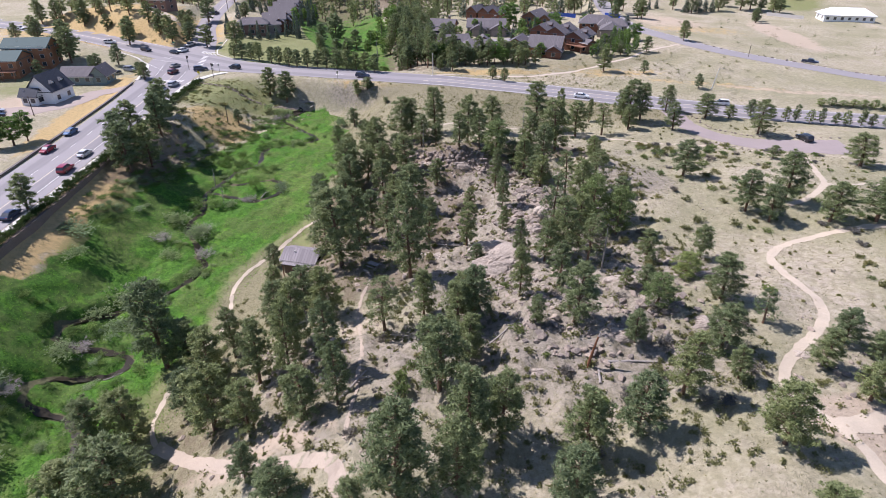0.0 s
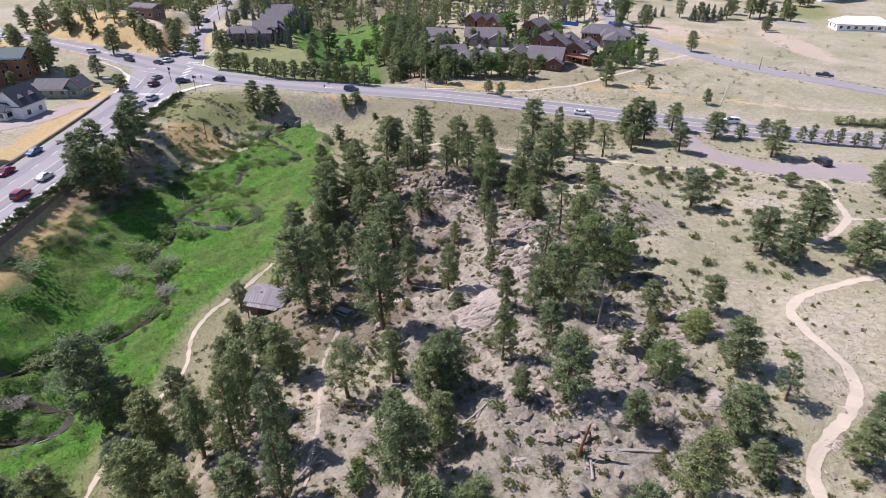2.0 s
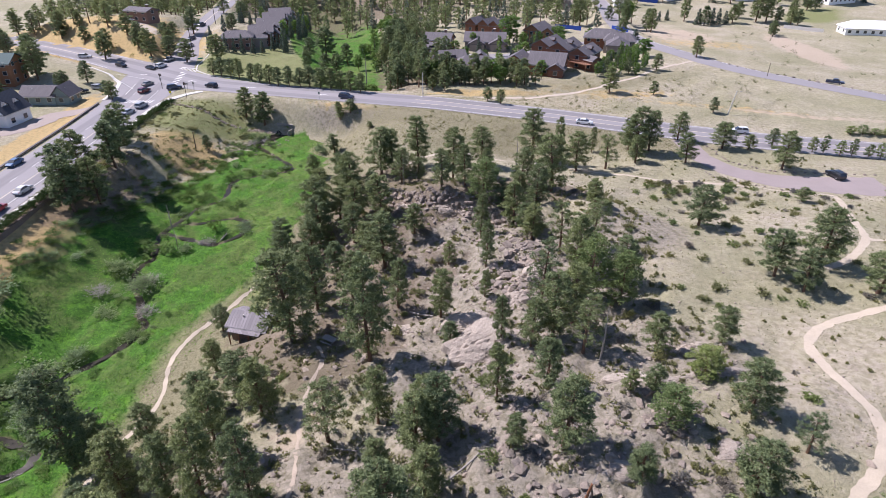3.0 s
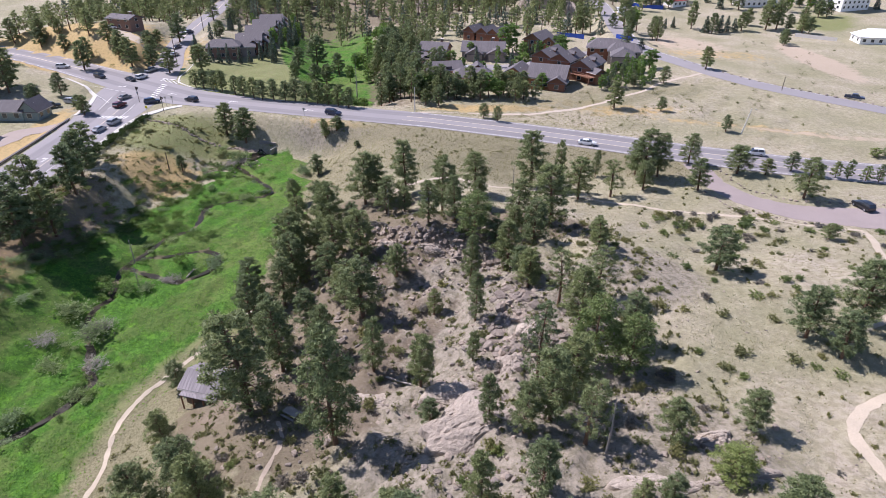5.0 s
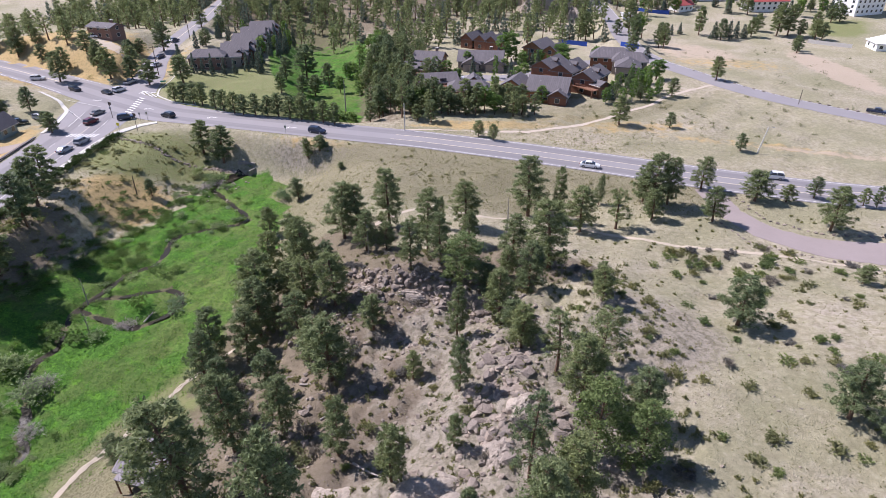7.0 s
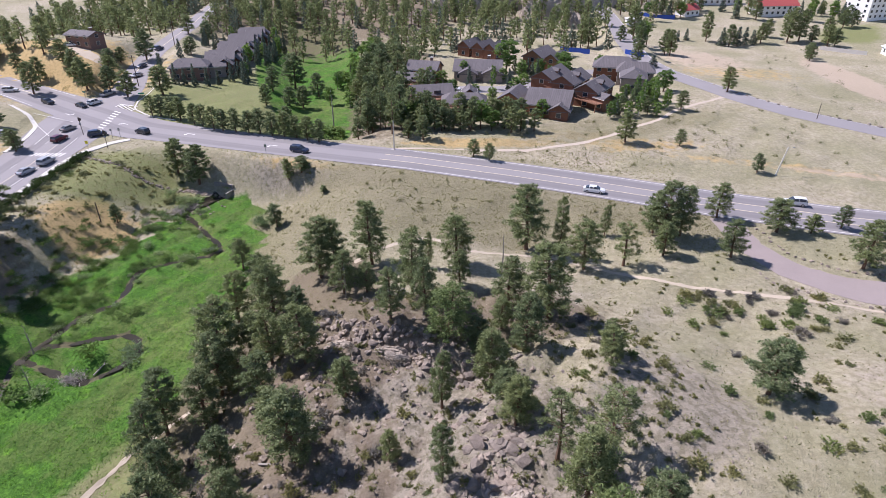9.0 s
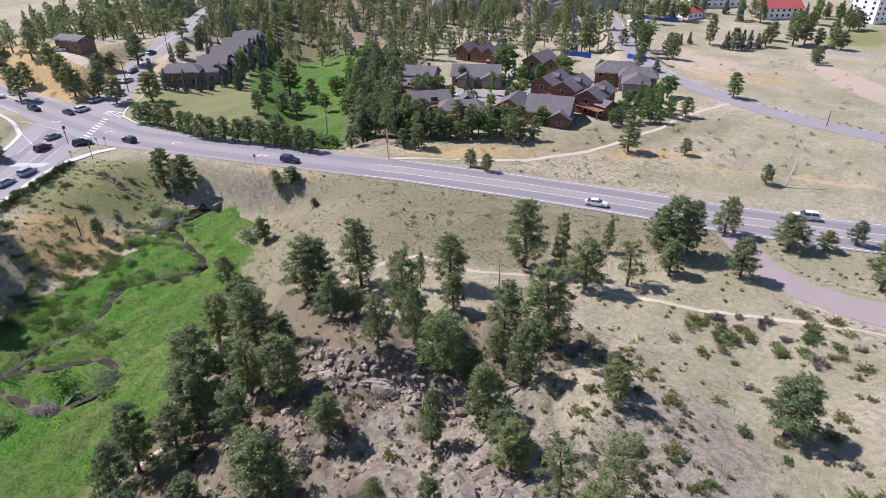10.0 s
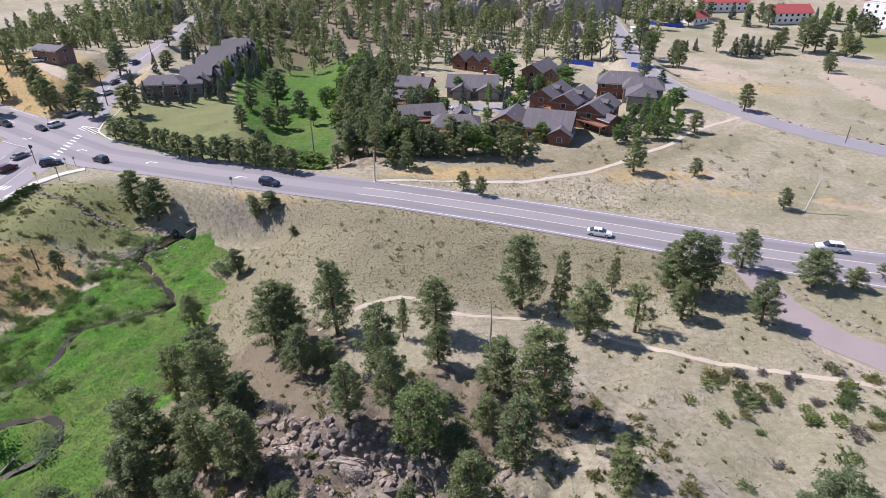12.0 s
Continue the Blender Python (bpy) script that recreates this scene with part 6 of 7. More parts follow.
def car(shape, paint, x, y, turn, group="cars on the road"):
    """turn: degrees from +x to the way that it faces"""
    words = {"sedan": "saloon car", "suv": "sport utility car", "pickup": "pickup truck"}[shape]
    place = "parked on the lot" if "parked" in group else "standing on the asphalt road"
    ob = tagged(new({"sedan": "saloon_car", "suv": "utility_car", "pickup": "pickup_truck"}[shape]), f"{paint} {words} with dark windows {place}", "car", group)
    long, body, cabin = CAR_SHAPES[shape]
    ob.matrix_basis = pose(x, y, on_ground(x, y) + 0.09, 0, 0, turn)
    part("body", loft(body), PAINTS[paint], ob)
    part("window_band", loft([(a, b + 0.004, c + 0.004, d, e) for a, b, c, d, e in cabin]), M_GLASS, ob, "dark tinted windows")
    mid = cabin[1:-1]
    part("roof_panel", joined(loft([(a, c + 0.02, c - 0.04, e - 0.03, e + 0.03) for a, b, c, d, e in mid]), *[loft([(a - 0.05, b + 0.012, c + 0.012, d, e), (a + 0.05, b + 0.012, c + 0.012, d, e)]) for a, b, c, d, e in mid[:1] + mid[1:2]]), PAINTS[paint], ob)
    wid = max(b for _, b, *_ in body)
    for sx in (-0.3, 0.3):
        for s in (-1, 1):
            w = new("wheel", wheel_meshes()[0])
            w.parent = ob
            w.matrix_basis = pose(sx * long, s * (wid - 0.1), 0.34)
            rim = new("rim", wheel_meshes()[1])
            rim.parent = w
    for s in (-1, 1):
        part("headlight", box(long / 2 - 0.12, s * wid * 0.62, 0.62, 0.14, 0.3, 0.14), M_LAMP, ob)
        part("tail_light", box(-long / 2 + 0.06, s * wid * 0.72, 0.72, 0.1, 0.26, 0.2), M_TAIL, ob)
        part("mirror", box(0.9 if shape != "pickup" else 1.1, s * (wid + 0.06), 1.0, 0.14, 0.2, 0.14), PAINTS[paint], ob)
    for s in (-1, 1):
        part("bumper", box(s * (long / 2 - 0.04), 0, 0.38, 0.12, wid * 1.5, 0.16), M_TYRE, ob)
    if shape == "pickup":
        part("load_bed", box(-1.9, 0, 1.125, 1.75, wid * 1.7, 0.02), M_TYRE, ob, "dark empty load bed")
    return ob


for _c in (("sedan", "white", 44.1, 187.4, -16), ("suv", "white", 87, 185, 166), ("suv", "navy", -26.5, 209.6, -20), ("suv", "black", -76, 227.6, 152), ("suv", "navy", -88, 225.5, 30), ("sedan", "tan", -99.3, 230.6, 75), ("suv", "maroon", -96.5, 221.6, 80),
           ("suv", "white", -106.5, 258, 72), ("pickup", "silver", -107.5, 268.5, 75), ("sedan", "silver", -90.6, 198, 84), ("suv", "silver", -89.6, 204.5, 84), ("sedan", "blue", -98.6, 157, -92), ("sedan", "red", -97.2, 144, -92), ("sedan", "white", -86.6, 141.3, 90), ("suv", "red", -85.8, 131.5, 91),
           ("sedan", "navy", -83.9, 108.5, 91), ("suv", "black", -121.5, 257, -28), ("sedan", "black", -109, 254.5, -30), ("pickup", "navy", 139.5, 232, -34), ("sedan", "white", -195, 293, -24), ("sedan", "navy", -111.5, 303, -103), ("sedan", "silver", -108, 291, -110), ("suv", "navy", -116, 329, 75)):
    car(*_c)
for _c in (("suv", "black", 96, 153.4, 100), ("pickup", "white", 12, 273, -20), ("suv", "white", -142, 269, 10), ("sedan", "silver", -131, 176, 20), ("suv", "black", -128, 171.5, 25), ("sedan", "navy", -134, 168, 30), ("suv", "silver", -113, 224, -10), ("pickup", "black", -117, 219, 30), ("sedan", "white", -138, 303, 20)):
    car(*_c, group="parked cars")


# ---- rocks ----
def rock_material(name, dark, light):
    def build(nt, bsdf, out):
        wide, mid, fine = noise_at(nt, 0.7, 5), noise_at(nt, 2.5, 6, 0.65), noise_at(nt, 11.0, 5, 0.7)
        col = mix(nt, wide, dark, light)
        col = mix(nt, ramp(nt, mid, [(0.42, 0.0), (0.62, 0.7)]), col, tuple(c * 0.55 for c in light))
        col = mix(nt, maths(nt, "MULTIPLY", ramp(nt, fine, [(0.5, 0.0), (0.68, 1.0)]), 0.5), col, (0.16, 0.15, 0.14))
        info = node(nt, "ShaderNodeObjectInfo")
        col = mix(nt, 0.9, col, mix(nt, info.outputs["Random"], (0.68, 0.64, 0.62), (1.1, 1.05, 1.0)), "MULTIPLY")
        each = node(nt, "ShaderNodeNewGeometry").outputs["Random Per Island"]
        col = mix(nt, 0.9, col, mix(nt, each, (0.66, 0.665, 0.68), (1.25, 1.2, 1.13)), "MULTIPLY")
        nt.links.new(col, bsdf.inputs["Base Color"])
        bsdf.inputs["Roughness"].default_value = 0.92
        bump(nt, bsdf, maths(nt, "ADD", mid, fine), 0.9, 0.16)
    return material(name, build)


M_SLAB = rock_material("pale_granite", (0.40, 0.355, 0.31), (0.66, 0.60, 0.53))
M_ROCK = rock_material("granite", (0.20, 0.172, 0.152), (0.50, 0.44, 0.385))


def hull_rock(seed, flat=0.75, points=15):
    """an angular block: the hull of a cloud of points"""
    r = np.random.RandomState(seed)
    bm = bmesh.new()
    for _ in range(points):
        d = r.normal(size=3)
        d /= np.linalg.norm(d)
        d = np.sign(d) * np.abs(d) ** 0.7
        bm.verts.new((0.6 * d[0] * r.uniform(0.75, 1.1), 0.5 * d[1] * r.uniform(0.75, 1.1), flat * 0.5 * d[2] * r.uniform(0.75, 1.05)))
    got = bmesh.ops.convex_hull(bm, input=bm.verts)
    for v in [g for g in got["geom_interior"] if isinstance(g, bmesh.types.BMVert)]:
        bm.verts.remove(v)
    me = bpy.data.meshes.new("boulder")
    bm.to_mesh(me)
    bm.free()
    me.materials.append(M_ROCK)
    return me


BOULDERS = [hull_rock(i, 0.6 + 0.1 * (i % 4)) for i in range(9)]
_rr = np.random.RandomState(8)


def boulder(x, y, size, group):
    ob = new("boulder", BOULDERS[_rr.randint(len(BOULDERS))])
    s = size * _rr.uniform(0.8, 1.2, 3)
    ob.matrix_basis = Matrix.LocRotScale((x, y, on_ground(x, y) + 0.02 * size), Euler((_rr.uniform(-0.25, 0.25), _rr.uniform(-0.25, 0.25), _rr.uniform(0, 6.28))), tuple(s))
    return tagged(ob, "angular pale granite boulder on stony ground", "boulder", group)


# crags: x, y, spread along x, spread along y, turn, count, least and largest size
CRAGS = [(0, 134, 5, 1.8, -20, 26, 0.4, 1.5), (9, 130.6, 5, 1.8, -20, 24, 0.4, 1.4), (17, 128, 4, 2, -20, 14, 0.4, 1.3), (19.5, 112, 2.6, 6, 0, 40, 0.5, 1.7), (16.5, 103, 2.6, 4.5, 10, 30, 0.5, 1.7), (24.5, 103, 2, 4, 0, 18, 0.6, 1.8), (11, 97, 4, 3, 0, 18, 0.5, 1.5)]
CRAGS += [(-4, 127, 3, 3, 0, 14, 0.5, 1.5), (37, 84, 3.5, 2.5, 0, 14, 0.5, 1.8), (30, 71, 5, 3, 10, 22, 0.5, 1.6), (21, 64, 5, 3, 20, 24, 0.4, 1.5), (13, 69, 4, 4, 0, 22, 0.4, 1.5), (-18, 64, 7, 4, -10, 26, 0.4, 1.6), (-20, 75, 4, 4, 0, 12, 0.5, 1.5), (-8, 106, 4, 6, 0, 12, 0.4, 1.3), (-14, 118, 3, 6, 0, 10, 0.4, 1.3), (2, 108, 6, 6, 0, 9, 0.4, 1.2), (10, 122, 6, 4, 0, 12, 0.4, 1.2), (-8, 86, 5, 4, 0, 8, 0.4, 1.2), (50, 57, 3, 3, 0, 12, 0.4, 1.4), (12, 80, 4, 4, 0, 16, 0.4, 1.3), (-28, 205.0, 0.1, 0.1, 0, 0, 1, 1)]
LESSER = []
for _cx, _cy, _sx, _sy, _t, _n, _lo, _hi in CRAGS:
    for _i in range(int(_n * 1.4)):
        _u, _v = _rr.normal() * _sx * 0.6, _rr.normal() * _sy * 0.6
        _c, _s = math.cos(radians(_t)), math.sin(radians(_t))
        _x, _y = _cx + _u * _c - _v * _s, _cy + _u * _s + _v * _c
        _size = _lo + (_hi - _lo) * _rr.rand() ** 1.6
        if near_trail(_x, _y, 1.2):
            continue
        if _size > 1.3:
            boulder(_x, _y, _size, "granite boulders on the hill")
        else:
            LESSER.append((_x, _y, _size))


# the jagged ledge at the north end of the ridge
for _k in range(84):
    _x = -7 + 28 * _k / 83 + _rr.normal() * 0.3
    _b = boulder(_x, 134.2 - 0.36 * _x + _rr.normal() * 1.1, 0.5 + 0.85 * _rr.rand() ** 1.8, "granite boulders on the hill")
    _b.scale[2] *= 1.6
    _b.location[2] += 0.15
for _k in range(26):
    _x, _y = 13 + 8 * _rr.rand(), 96 + 22 * _rr.rand()
    boulder(_x, _y, _rr.uniform(0.9, 2.3), "granite boulders on the hill")


def slab(x, y, long, wide, tall, turn, tilt, seed, label="broad smooth slab of pale weathered granite"):
    """a low cracked whaleback of bare rock"""
    r = np.random.RandomState(seed)
    n = 40
    verts, faces = [], []
    cracks = [(r.uniform(-0.7, 0.7), r.uniform(0, 3.14)) for _ in range(5)]
    for j in range(n):
        for i in range(n):
            u, v = 2 * i / (n - 1) - 1, 2 * j / (n - 1) - 1
            a = math.atan2(v, u)
            edge = 1 + 0.16 * math.sin(3 * a + seed) + 0.10 * math.sin(5 * a + 2 * seed) + 0.06 * math.sin(9 * a)
            d = max(abs(u), abs(v)) * 1.0
            k = d / (math.hypot(u, v) + 1e-6) * edge if d > 0 else 1
            px, py = u * k, v * k
            dome = max(0.0, 1 - d ** 2.6)
            z = dome + 0.10 * noise.noise(Vector((px * 3, py * 3, seed))) + 0.05 * noise.noise(Vector((px * 9, py * 9, seed)))
            for off, ang in cracks:
                g = abs(px * math.cos(ang) + py * math.sin(ang) - off + 0.05 * math.sin(6 * py))
                z -= 0.12 * max(0, 1 - g / 0.06)
            ledge = 0.35 * noise.noise(Vector((px * 2.2, py * 2.2, seed + 5)))
            z = (round((z + ledge) * 5) / 5 - ledge) * 0.45 + z * 0.55 + 0.03 * noise.noise(Vector((px * 14, py * 14, seed + 2)))
            verts.append((px * long / 2, py * wide / 2, z * tall - 0.25 + (-0.8 if d > 0.99 else 0)))
    for j in range(n - 1):
        for i in range(n - 1):
            a = j * n + i
            faces.append((a, a + 1, a + n + 1, a + n))
    ob = mesh_object("rock_slab", verts, faces, M_SLAB)
    ob.matrix_basis = pose(x, y, on_ground(x, y) - 0.1, tilt, 0, turn)
    return tagged(ob, label, "rock", "granite slabs on the hill")


SLABS = [(12.5, 88.5, 14, 8, 1.5, 10, 8, 3), (9.5, 94.5, 8, 5, 1.0, -10, 6, 4), (38, 85, 5, 3.4, 1.5, 5, 10, 5), (37.5, 78.5, 9, 3, 0.7, 10, 5, 6), (0, 95.5, 8, 4, 0.8, 0, 6, 7), (31.5, 72.5, 8, 4, 0.7, 14, 6, 8), (35.5, 67, 5, 3, 0.7, 0, 5, 9), (28, 98, 5, 3, 0.8, 30, 4, 10), (12, 60, 4, 2.2, 0.7, -10, 6, 11), (19, 90, 6, 3, 0.7, 0, 4, 12)]
SLABS += [(-15, 71, 6, 2.6, 1.4, -10, 6, 13), (24, 64.5, 6, 2.4, 0.8, -5, 8, 14), (20, 106, 5, 3, 0.9, 60, 5, 15), (17, 99, 6, 3.4, 0.9, 70, 5, 16), (5, 131, 6, 2.6, 1.2, -14, 8, 17), (-2, 133.5, 5, 2.4, 1.3, -14, 8, 18), (29, 77.5, 8, 4, 0.5, 0, 4, 19), (45, 61, 4, 2, 0.5, 0, 4, 20)]
for _q in SLABS:
    slab(*_q)
# crags of the far hillside behind the lodges
for _k, (_x, _y, _w, _h) in enumerate([(62, 425, 30, 12), (80, 440, 34, 18), (100, 452, 26, 14), (20, 430, 22, 12), (35, 446, 26, 18), (3, 440, 18, 9), (52, 452, 28, 20), (-10, 415, 14, 6), (75, 405, 20, 7)]):
    ob = slab(_x, _y, _w, _w * 0.6, _h, 13 * _k, 0, 40 + _k, "tall rounded granite crag above the pines")
    ob.name = "crag"
    ob.data.materials[0] = M_SLAB
    ob["group"] = "crags behind the lodges"


def small_rocks():
    """stones too small to count, in one mesh"""
    verts, faces, base = [], [], 0
    shapes = []
    for me in BOULDERS[:5]:
        v = np.zeros(len(me.vertices) * 3, np.float32)
        me.vertices.foreach_get("co", v)
        shapes.append((v.reshape(-1, 3), [tuple(p.vertices) for p in me.polygons]))
    spots = list(LESSER)
    for cx, cy, sx, sy, t, n, lo, hi in CRAGS:
        for _ in range(n * 4):
            spots.append((cx + _rr.normal() * sx * 1.3, cy + _rr.normal() * sy * 1.3, 0.15 + 0.85 * _rr.rand() ** 2))
    for _ in range(450):
        spots.append((_rr.uniform(-20, 60), _rr.uniform(42, 140), _rr.uniform(0.12, 0.4)))
    for _ in range(420):
        spots.append((14 + _rr.normal() * 9, 96 + _rr.normal() * 22, 0.12 + 0.7 * _rr.rand() ** 3))
    for line in ([(-85, 211.5), (-76, 207), (-65, 202.5), (-54, 204)], [(-56, 205), (-50, 203), (-44, 202)]):
        for _ in range(190):
            k = _rr.randint(len(line) - 1)
            f = _rr.rand()
            spots.append((line[k][0] * (1 - f) + line[k + 1][0] * f + _rr.normal() * 0.3, line[k][1] * (1 - f) + line[k + 1][1] * f + _rr.normal() * 0.35, _rr.uniform(0.3, 0.75)))
    for k in range(60):
        spots.append((-49 + _rr.normal() * 2.5, 194 + _rr.normal() * 5, _rr.uniform(0.2, 0.7)))
    for x, y, s in spots:
        if near_trail(x, y, 0.7) or near_road(x, y, 0.4):
            continue
        v, f = shapes[_rr.randint(len(shapes))]
        a = _rr.uniform(0, 6.28)
        c, d = math.cos(a), math.sin(a)
        z = on_ground(x, y) + 0.1 * s
        verts.append(np.stack([x + s * (v[:, 0] * c - v[:, 1] * d), y + s * (v[:, 0] * d + v[:, 1] * c), z + s * v[:, 2]], 1))
        faces += [tuple(i + base for i in q) for q in f]
        base += len(v)
    tagged(mesh_object("stones", np.concatenate(verts), faces, M_ROCK), "scattered small granite stones", "stones", kind="stuff")


small_rocks()
# boulders that mark the edge of the car park and of the lane
for _k in range(26):
    _f = _k / 25
    _x, _y = (np.interp(_f, [0, .3, .6, 1], q) for q in ([73.5, 76, 84, 106], [174, 163, 157, 154.5]))
    boulder(float(_x) + _rr.normal() * 0.15, float(_y) + _rr.normal() * 0.15, _rr.uniform(0.6, 1.0), "boulders round the car park")
for _k in range(16):
    _f = _k / 15
    _x, _y = (np.interp(_f, [0, .4, 1], q) for q in ([65.5, 68, 82], [163, 153, 145.5]))
    boulder(float(_x), float(_y), _rr.uniform(0.5, 0.9), "boulders round the car park")
for _k in range(34):
    _x = 100 + 2.0 * _k
    _y = float(np.interp(_x, [100, 106, 115, 126, 150, 170], [279, 264, 250, 239.5, 219.5, 211]))
    boulder(_x, _y, _rr.uniform(0.8, 1.4), "boulders along the lane")


# ---- poles, logs, culvert ----
M_POLE = surface("weathered_pole", (0.50, 0.46, 0.40), 0.85, 0.2, 2.0, 8.0)
M_DARKPOLE = surface("tarred_pole", (0.10, 0.075, 0.06), 0.85, 0.2, 2.0, 8.0)
M_STEEL = surface("grey_steel", (0.35, 0.35, 0.34), 0.5, 0.1, metal=0.5, relief=0)


def pole(name, x, y, tall, r, mat, label, arm=0.0, cross=False, lean=0.0, lamp=False):
    ob = tagged(new(name), label, "pole" if not lamp else "street lamp")
    ob.matrix_basis = pose(x, y, on_ground(x, y), 0, lean, 0)
    part("shaft", tube([(0, 0, -0.5), (0, 0, tall * 0.5), (0, 0, tall)], [r, r * 0.85, r * 0.7], 8), mat, ob)
    if cross:
        part("crossarm", box(0, 0.1, tall - 0.8, 2.4, 0.12, 0.14), mat, ob)
        for s in (-1.05, -0.5, 0.5, 1.05):
            part("insulator", box(s, 0.1, tall - 0.66, 0.1, 0.1, 0.18), M_CONCRETE, ob)
    if lamp:
        part("arm", tube([(0, 0, tall - 0.1), (arm * 0.5, 0, tall + 0.1), (arm, 0, tall + 0.12)], [0.05, 0.05, 0.05], 6), M_STEEL, ob)
        part("lantern", box(arm + 0.25, 0, tall + 0.03, 0.6, 0.26, 0.14, 0.05), M_STEEL, ob)
    return ob


pole("timber_pole", -2.4, 211.2, 7.6, 0.16, M_POLE, "pale bare timber pole on the road verge")
pole("street_lamp", 90.3, 200.8, 7.2, 0.2, surface("pale_post", (0.62, 0.58, 0.52), 0.7, 0.1), "pale street lamp leaning a little with a short arm", arm=1.0, lamp=True, lean=9)
pole("utility_pole", -102.3, 280, 11, 0.17, M_DARKPOLE, "dark timber utility pole with a crossarm", cross=True)
pole("utility_pole", -111, 334, 11, 0.17, M_DARKPOLE, "dark timber utility pole with a crossarm", cross=True)
pole("utility_pole", -131, 167, 10, 0.16, M_DARKPOLE, "dark timber utility pole beside the lot", cross=True)
pole("bare_pole", -65.5, 182.6, 4.8, 0.13, M_DARKPOLE, "short dark bare post in the dry grass")
pole("bare_pole", -118, 173, 6, 0.13, M_DARKPOLE, "short dark bare post beside the avenue")
pole("bare_pole", 119, 238.5, 4.5, 0.12, M_DARKPOLE, "thin dark post beside the lane")
pole("bare_pole", -28, 300, 9, 0.14, M_DARKPOLE, "tall thin dark pole above the meadow")
for _a, _b in (((-102.3, 280), (-111, 334)), ((-111, 334), (-150, 425))):
    _p, _q = [(x, y, on_ground(x, y) + 10.2) for x, y in (_a, _b)]
    _pts = [tuple(_p[k] * (1 - f) + _q[k] * f - (2.0 * 4 * f * (1 - f) if k == 2 else 0) for k in range(3)) for f in np.linspace(0, 1, 12)]
    _cu = bpy.data.curves.new("cable", "CURVE")
    _cu.dimensions, _cu.bevel_depth = "3D", 0.025
    _sp = _cu.splines.new("POLY")
    _sp.points.add(len(_pts) - 1)
    for _pt, _v in zip(_sp.points, _pts):
        _pt.co = (*_v, 1)
    _cu.materials.append(M_TYRE)
    tagged(new("cable", _cu), "thin dark overhead cable between poles", "cable")


M_SIGN = surface("yellow_sign", (0.75, 0.62, 0.03), 0.5, 0.05, relief=0)
M_SIGNGREEN = surface("green_sign", (0.03, 0.22, 0.13), 0.5, 0.05, relief=0)


def sign(x, y, tall, w, h, mat, label, turn=0):
    ob = tagged(new("road_sign"), label, "sign", "signs at the crossing")
    ob.matrix_basis = pose(x, y, on_ground(x, y), 0, 0, turn)
    part("post", box(0, 0, -0.3, 0.08, 0.08, tall + 0.3), M_STEEL, ob)
    part("plate", box(0, -0.06, tall - h, w, 0.03, h), mat, ob)


sign(-35, 209, 2.4, 0.6, 0.75, M_STEEL, "small grey road sign seen from behind")
sign(-82.4, 223.2, 2.8, 0.6, 0.6, M_STEEL, "grey road sign at the corner")
sign(-80.6, 224, 2.8, 0.6, 0.75, M_STEEL, "grey road sign at the corner")
sign(-73.5, 242.5, 2.6, 0.9, 0.9, M_SIGN, "bright yellow warning sign beside the highway")
sign(-84.5, 214.5, 2.6, 0.8, 0.8, M_SIGN, "bright yellow warning sign on the pavement")
sign(-91.8, 261, 3.0, 1.8, 0.5, M_SIGNGREEN, "green street sign at the corner", 20)
sign(-112, 262.5, 3.0, 1.4, 0.5, M_SIGNGREEN, "green street sign at the corner", -20)
for _x, _y, _arm in ((-92.5, 226.3, 1.2), (-80.2, 216.2, 0.0)):
    _s = tagged(new("signal_pole"), "dark pole with a traffic signal head", "traffic light")
    _s.matrix_basis = pose(_x, _y, on_ground(_x, _y))
    part("shaft", tube([(0, 0, -0.3), (0, 0, 2.5), (0, 0, 5.0)], [0.09, 0.08, 0.07], 8), M_DARKPOLE, _s)
    part("signal_head", joined(box(0, -0.12, 4.2, 0.34, 0.24, 0.95), box(0.4, -0.05, 4.3, 0.3, 0.2, 0.7)), M_DARKPOLE, _s)
    part("sign_plate", box(0, -0.1, 3.0, 0.6, 0.04, 0.6), M_STEEL, _s)

# culvert under the highway
_z = on_ground(-45.5, 203.2)
h = tagged(new("culvert"), "concrete box culvert under the highway embankment", "culvert", kind="structure")
h.matrix_basis = pose(-45.2, 204.2, _z, 0, 0, -18)
M_HEADWALL = surface("old_concrete", (0.27, 0.245, 0.22), 0.9, 0.35, 0.8, 6.0, relief=0.5, deep=0.04)
part("headwall", joined(box(-2.6, 0, -0.6, 1.2, 0.5, 3.3), box(2.2, 0, -0.6, 0.5, 0.5, 3.3), box(-0.1, 0, 2.0, 4.2, 0.5, 0.7)), M_HEADWALL, h, "weathered grey concrete headwall")
part("wing_wall", box(2.5, -1.6, -0.6, 0.35, 3.2, 2.2), M_HEADWALL, h)
part("barrel", ([(-2, 0, -0.5), (2, 0, -0.5), (2, 0, 2), (-2, 0, 2), (-2, 6, -0.5), (2, 6, -0.5), (2, 6, 2), (-2, 6, 2)], [(0, 3, 7, 4), (1, 5, 6, 2), (3, 2, 6, 7), (4, 7, 6, 5)]), surface("dark_concrete", (0.10, 0.09, 0.08), 0.9), h, "dark inside of the culvert")
_w = ribbon("water_pool", [(-46, 202.6), (-47.8, 199), (-50.5, 195.5)], M_WATER, 0.3, 4.0, 0.7, 6, 0.4, 3)
tagged(_w, "shallow brown pool below the culvert", "creek", kind="structure")


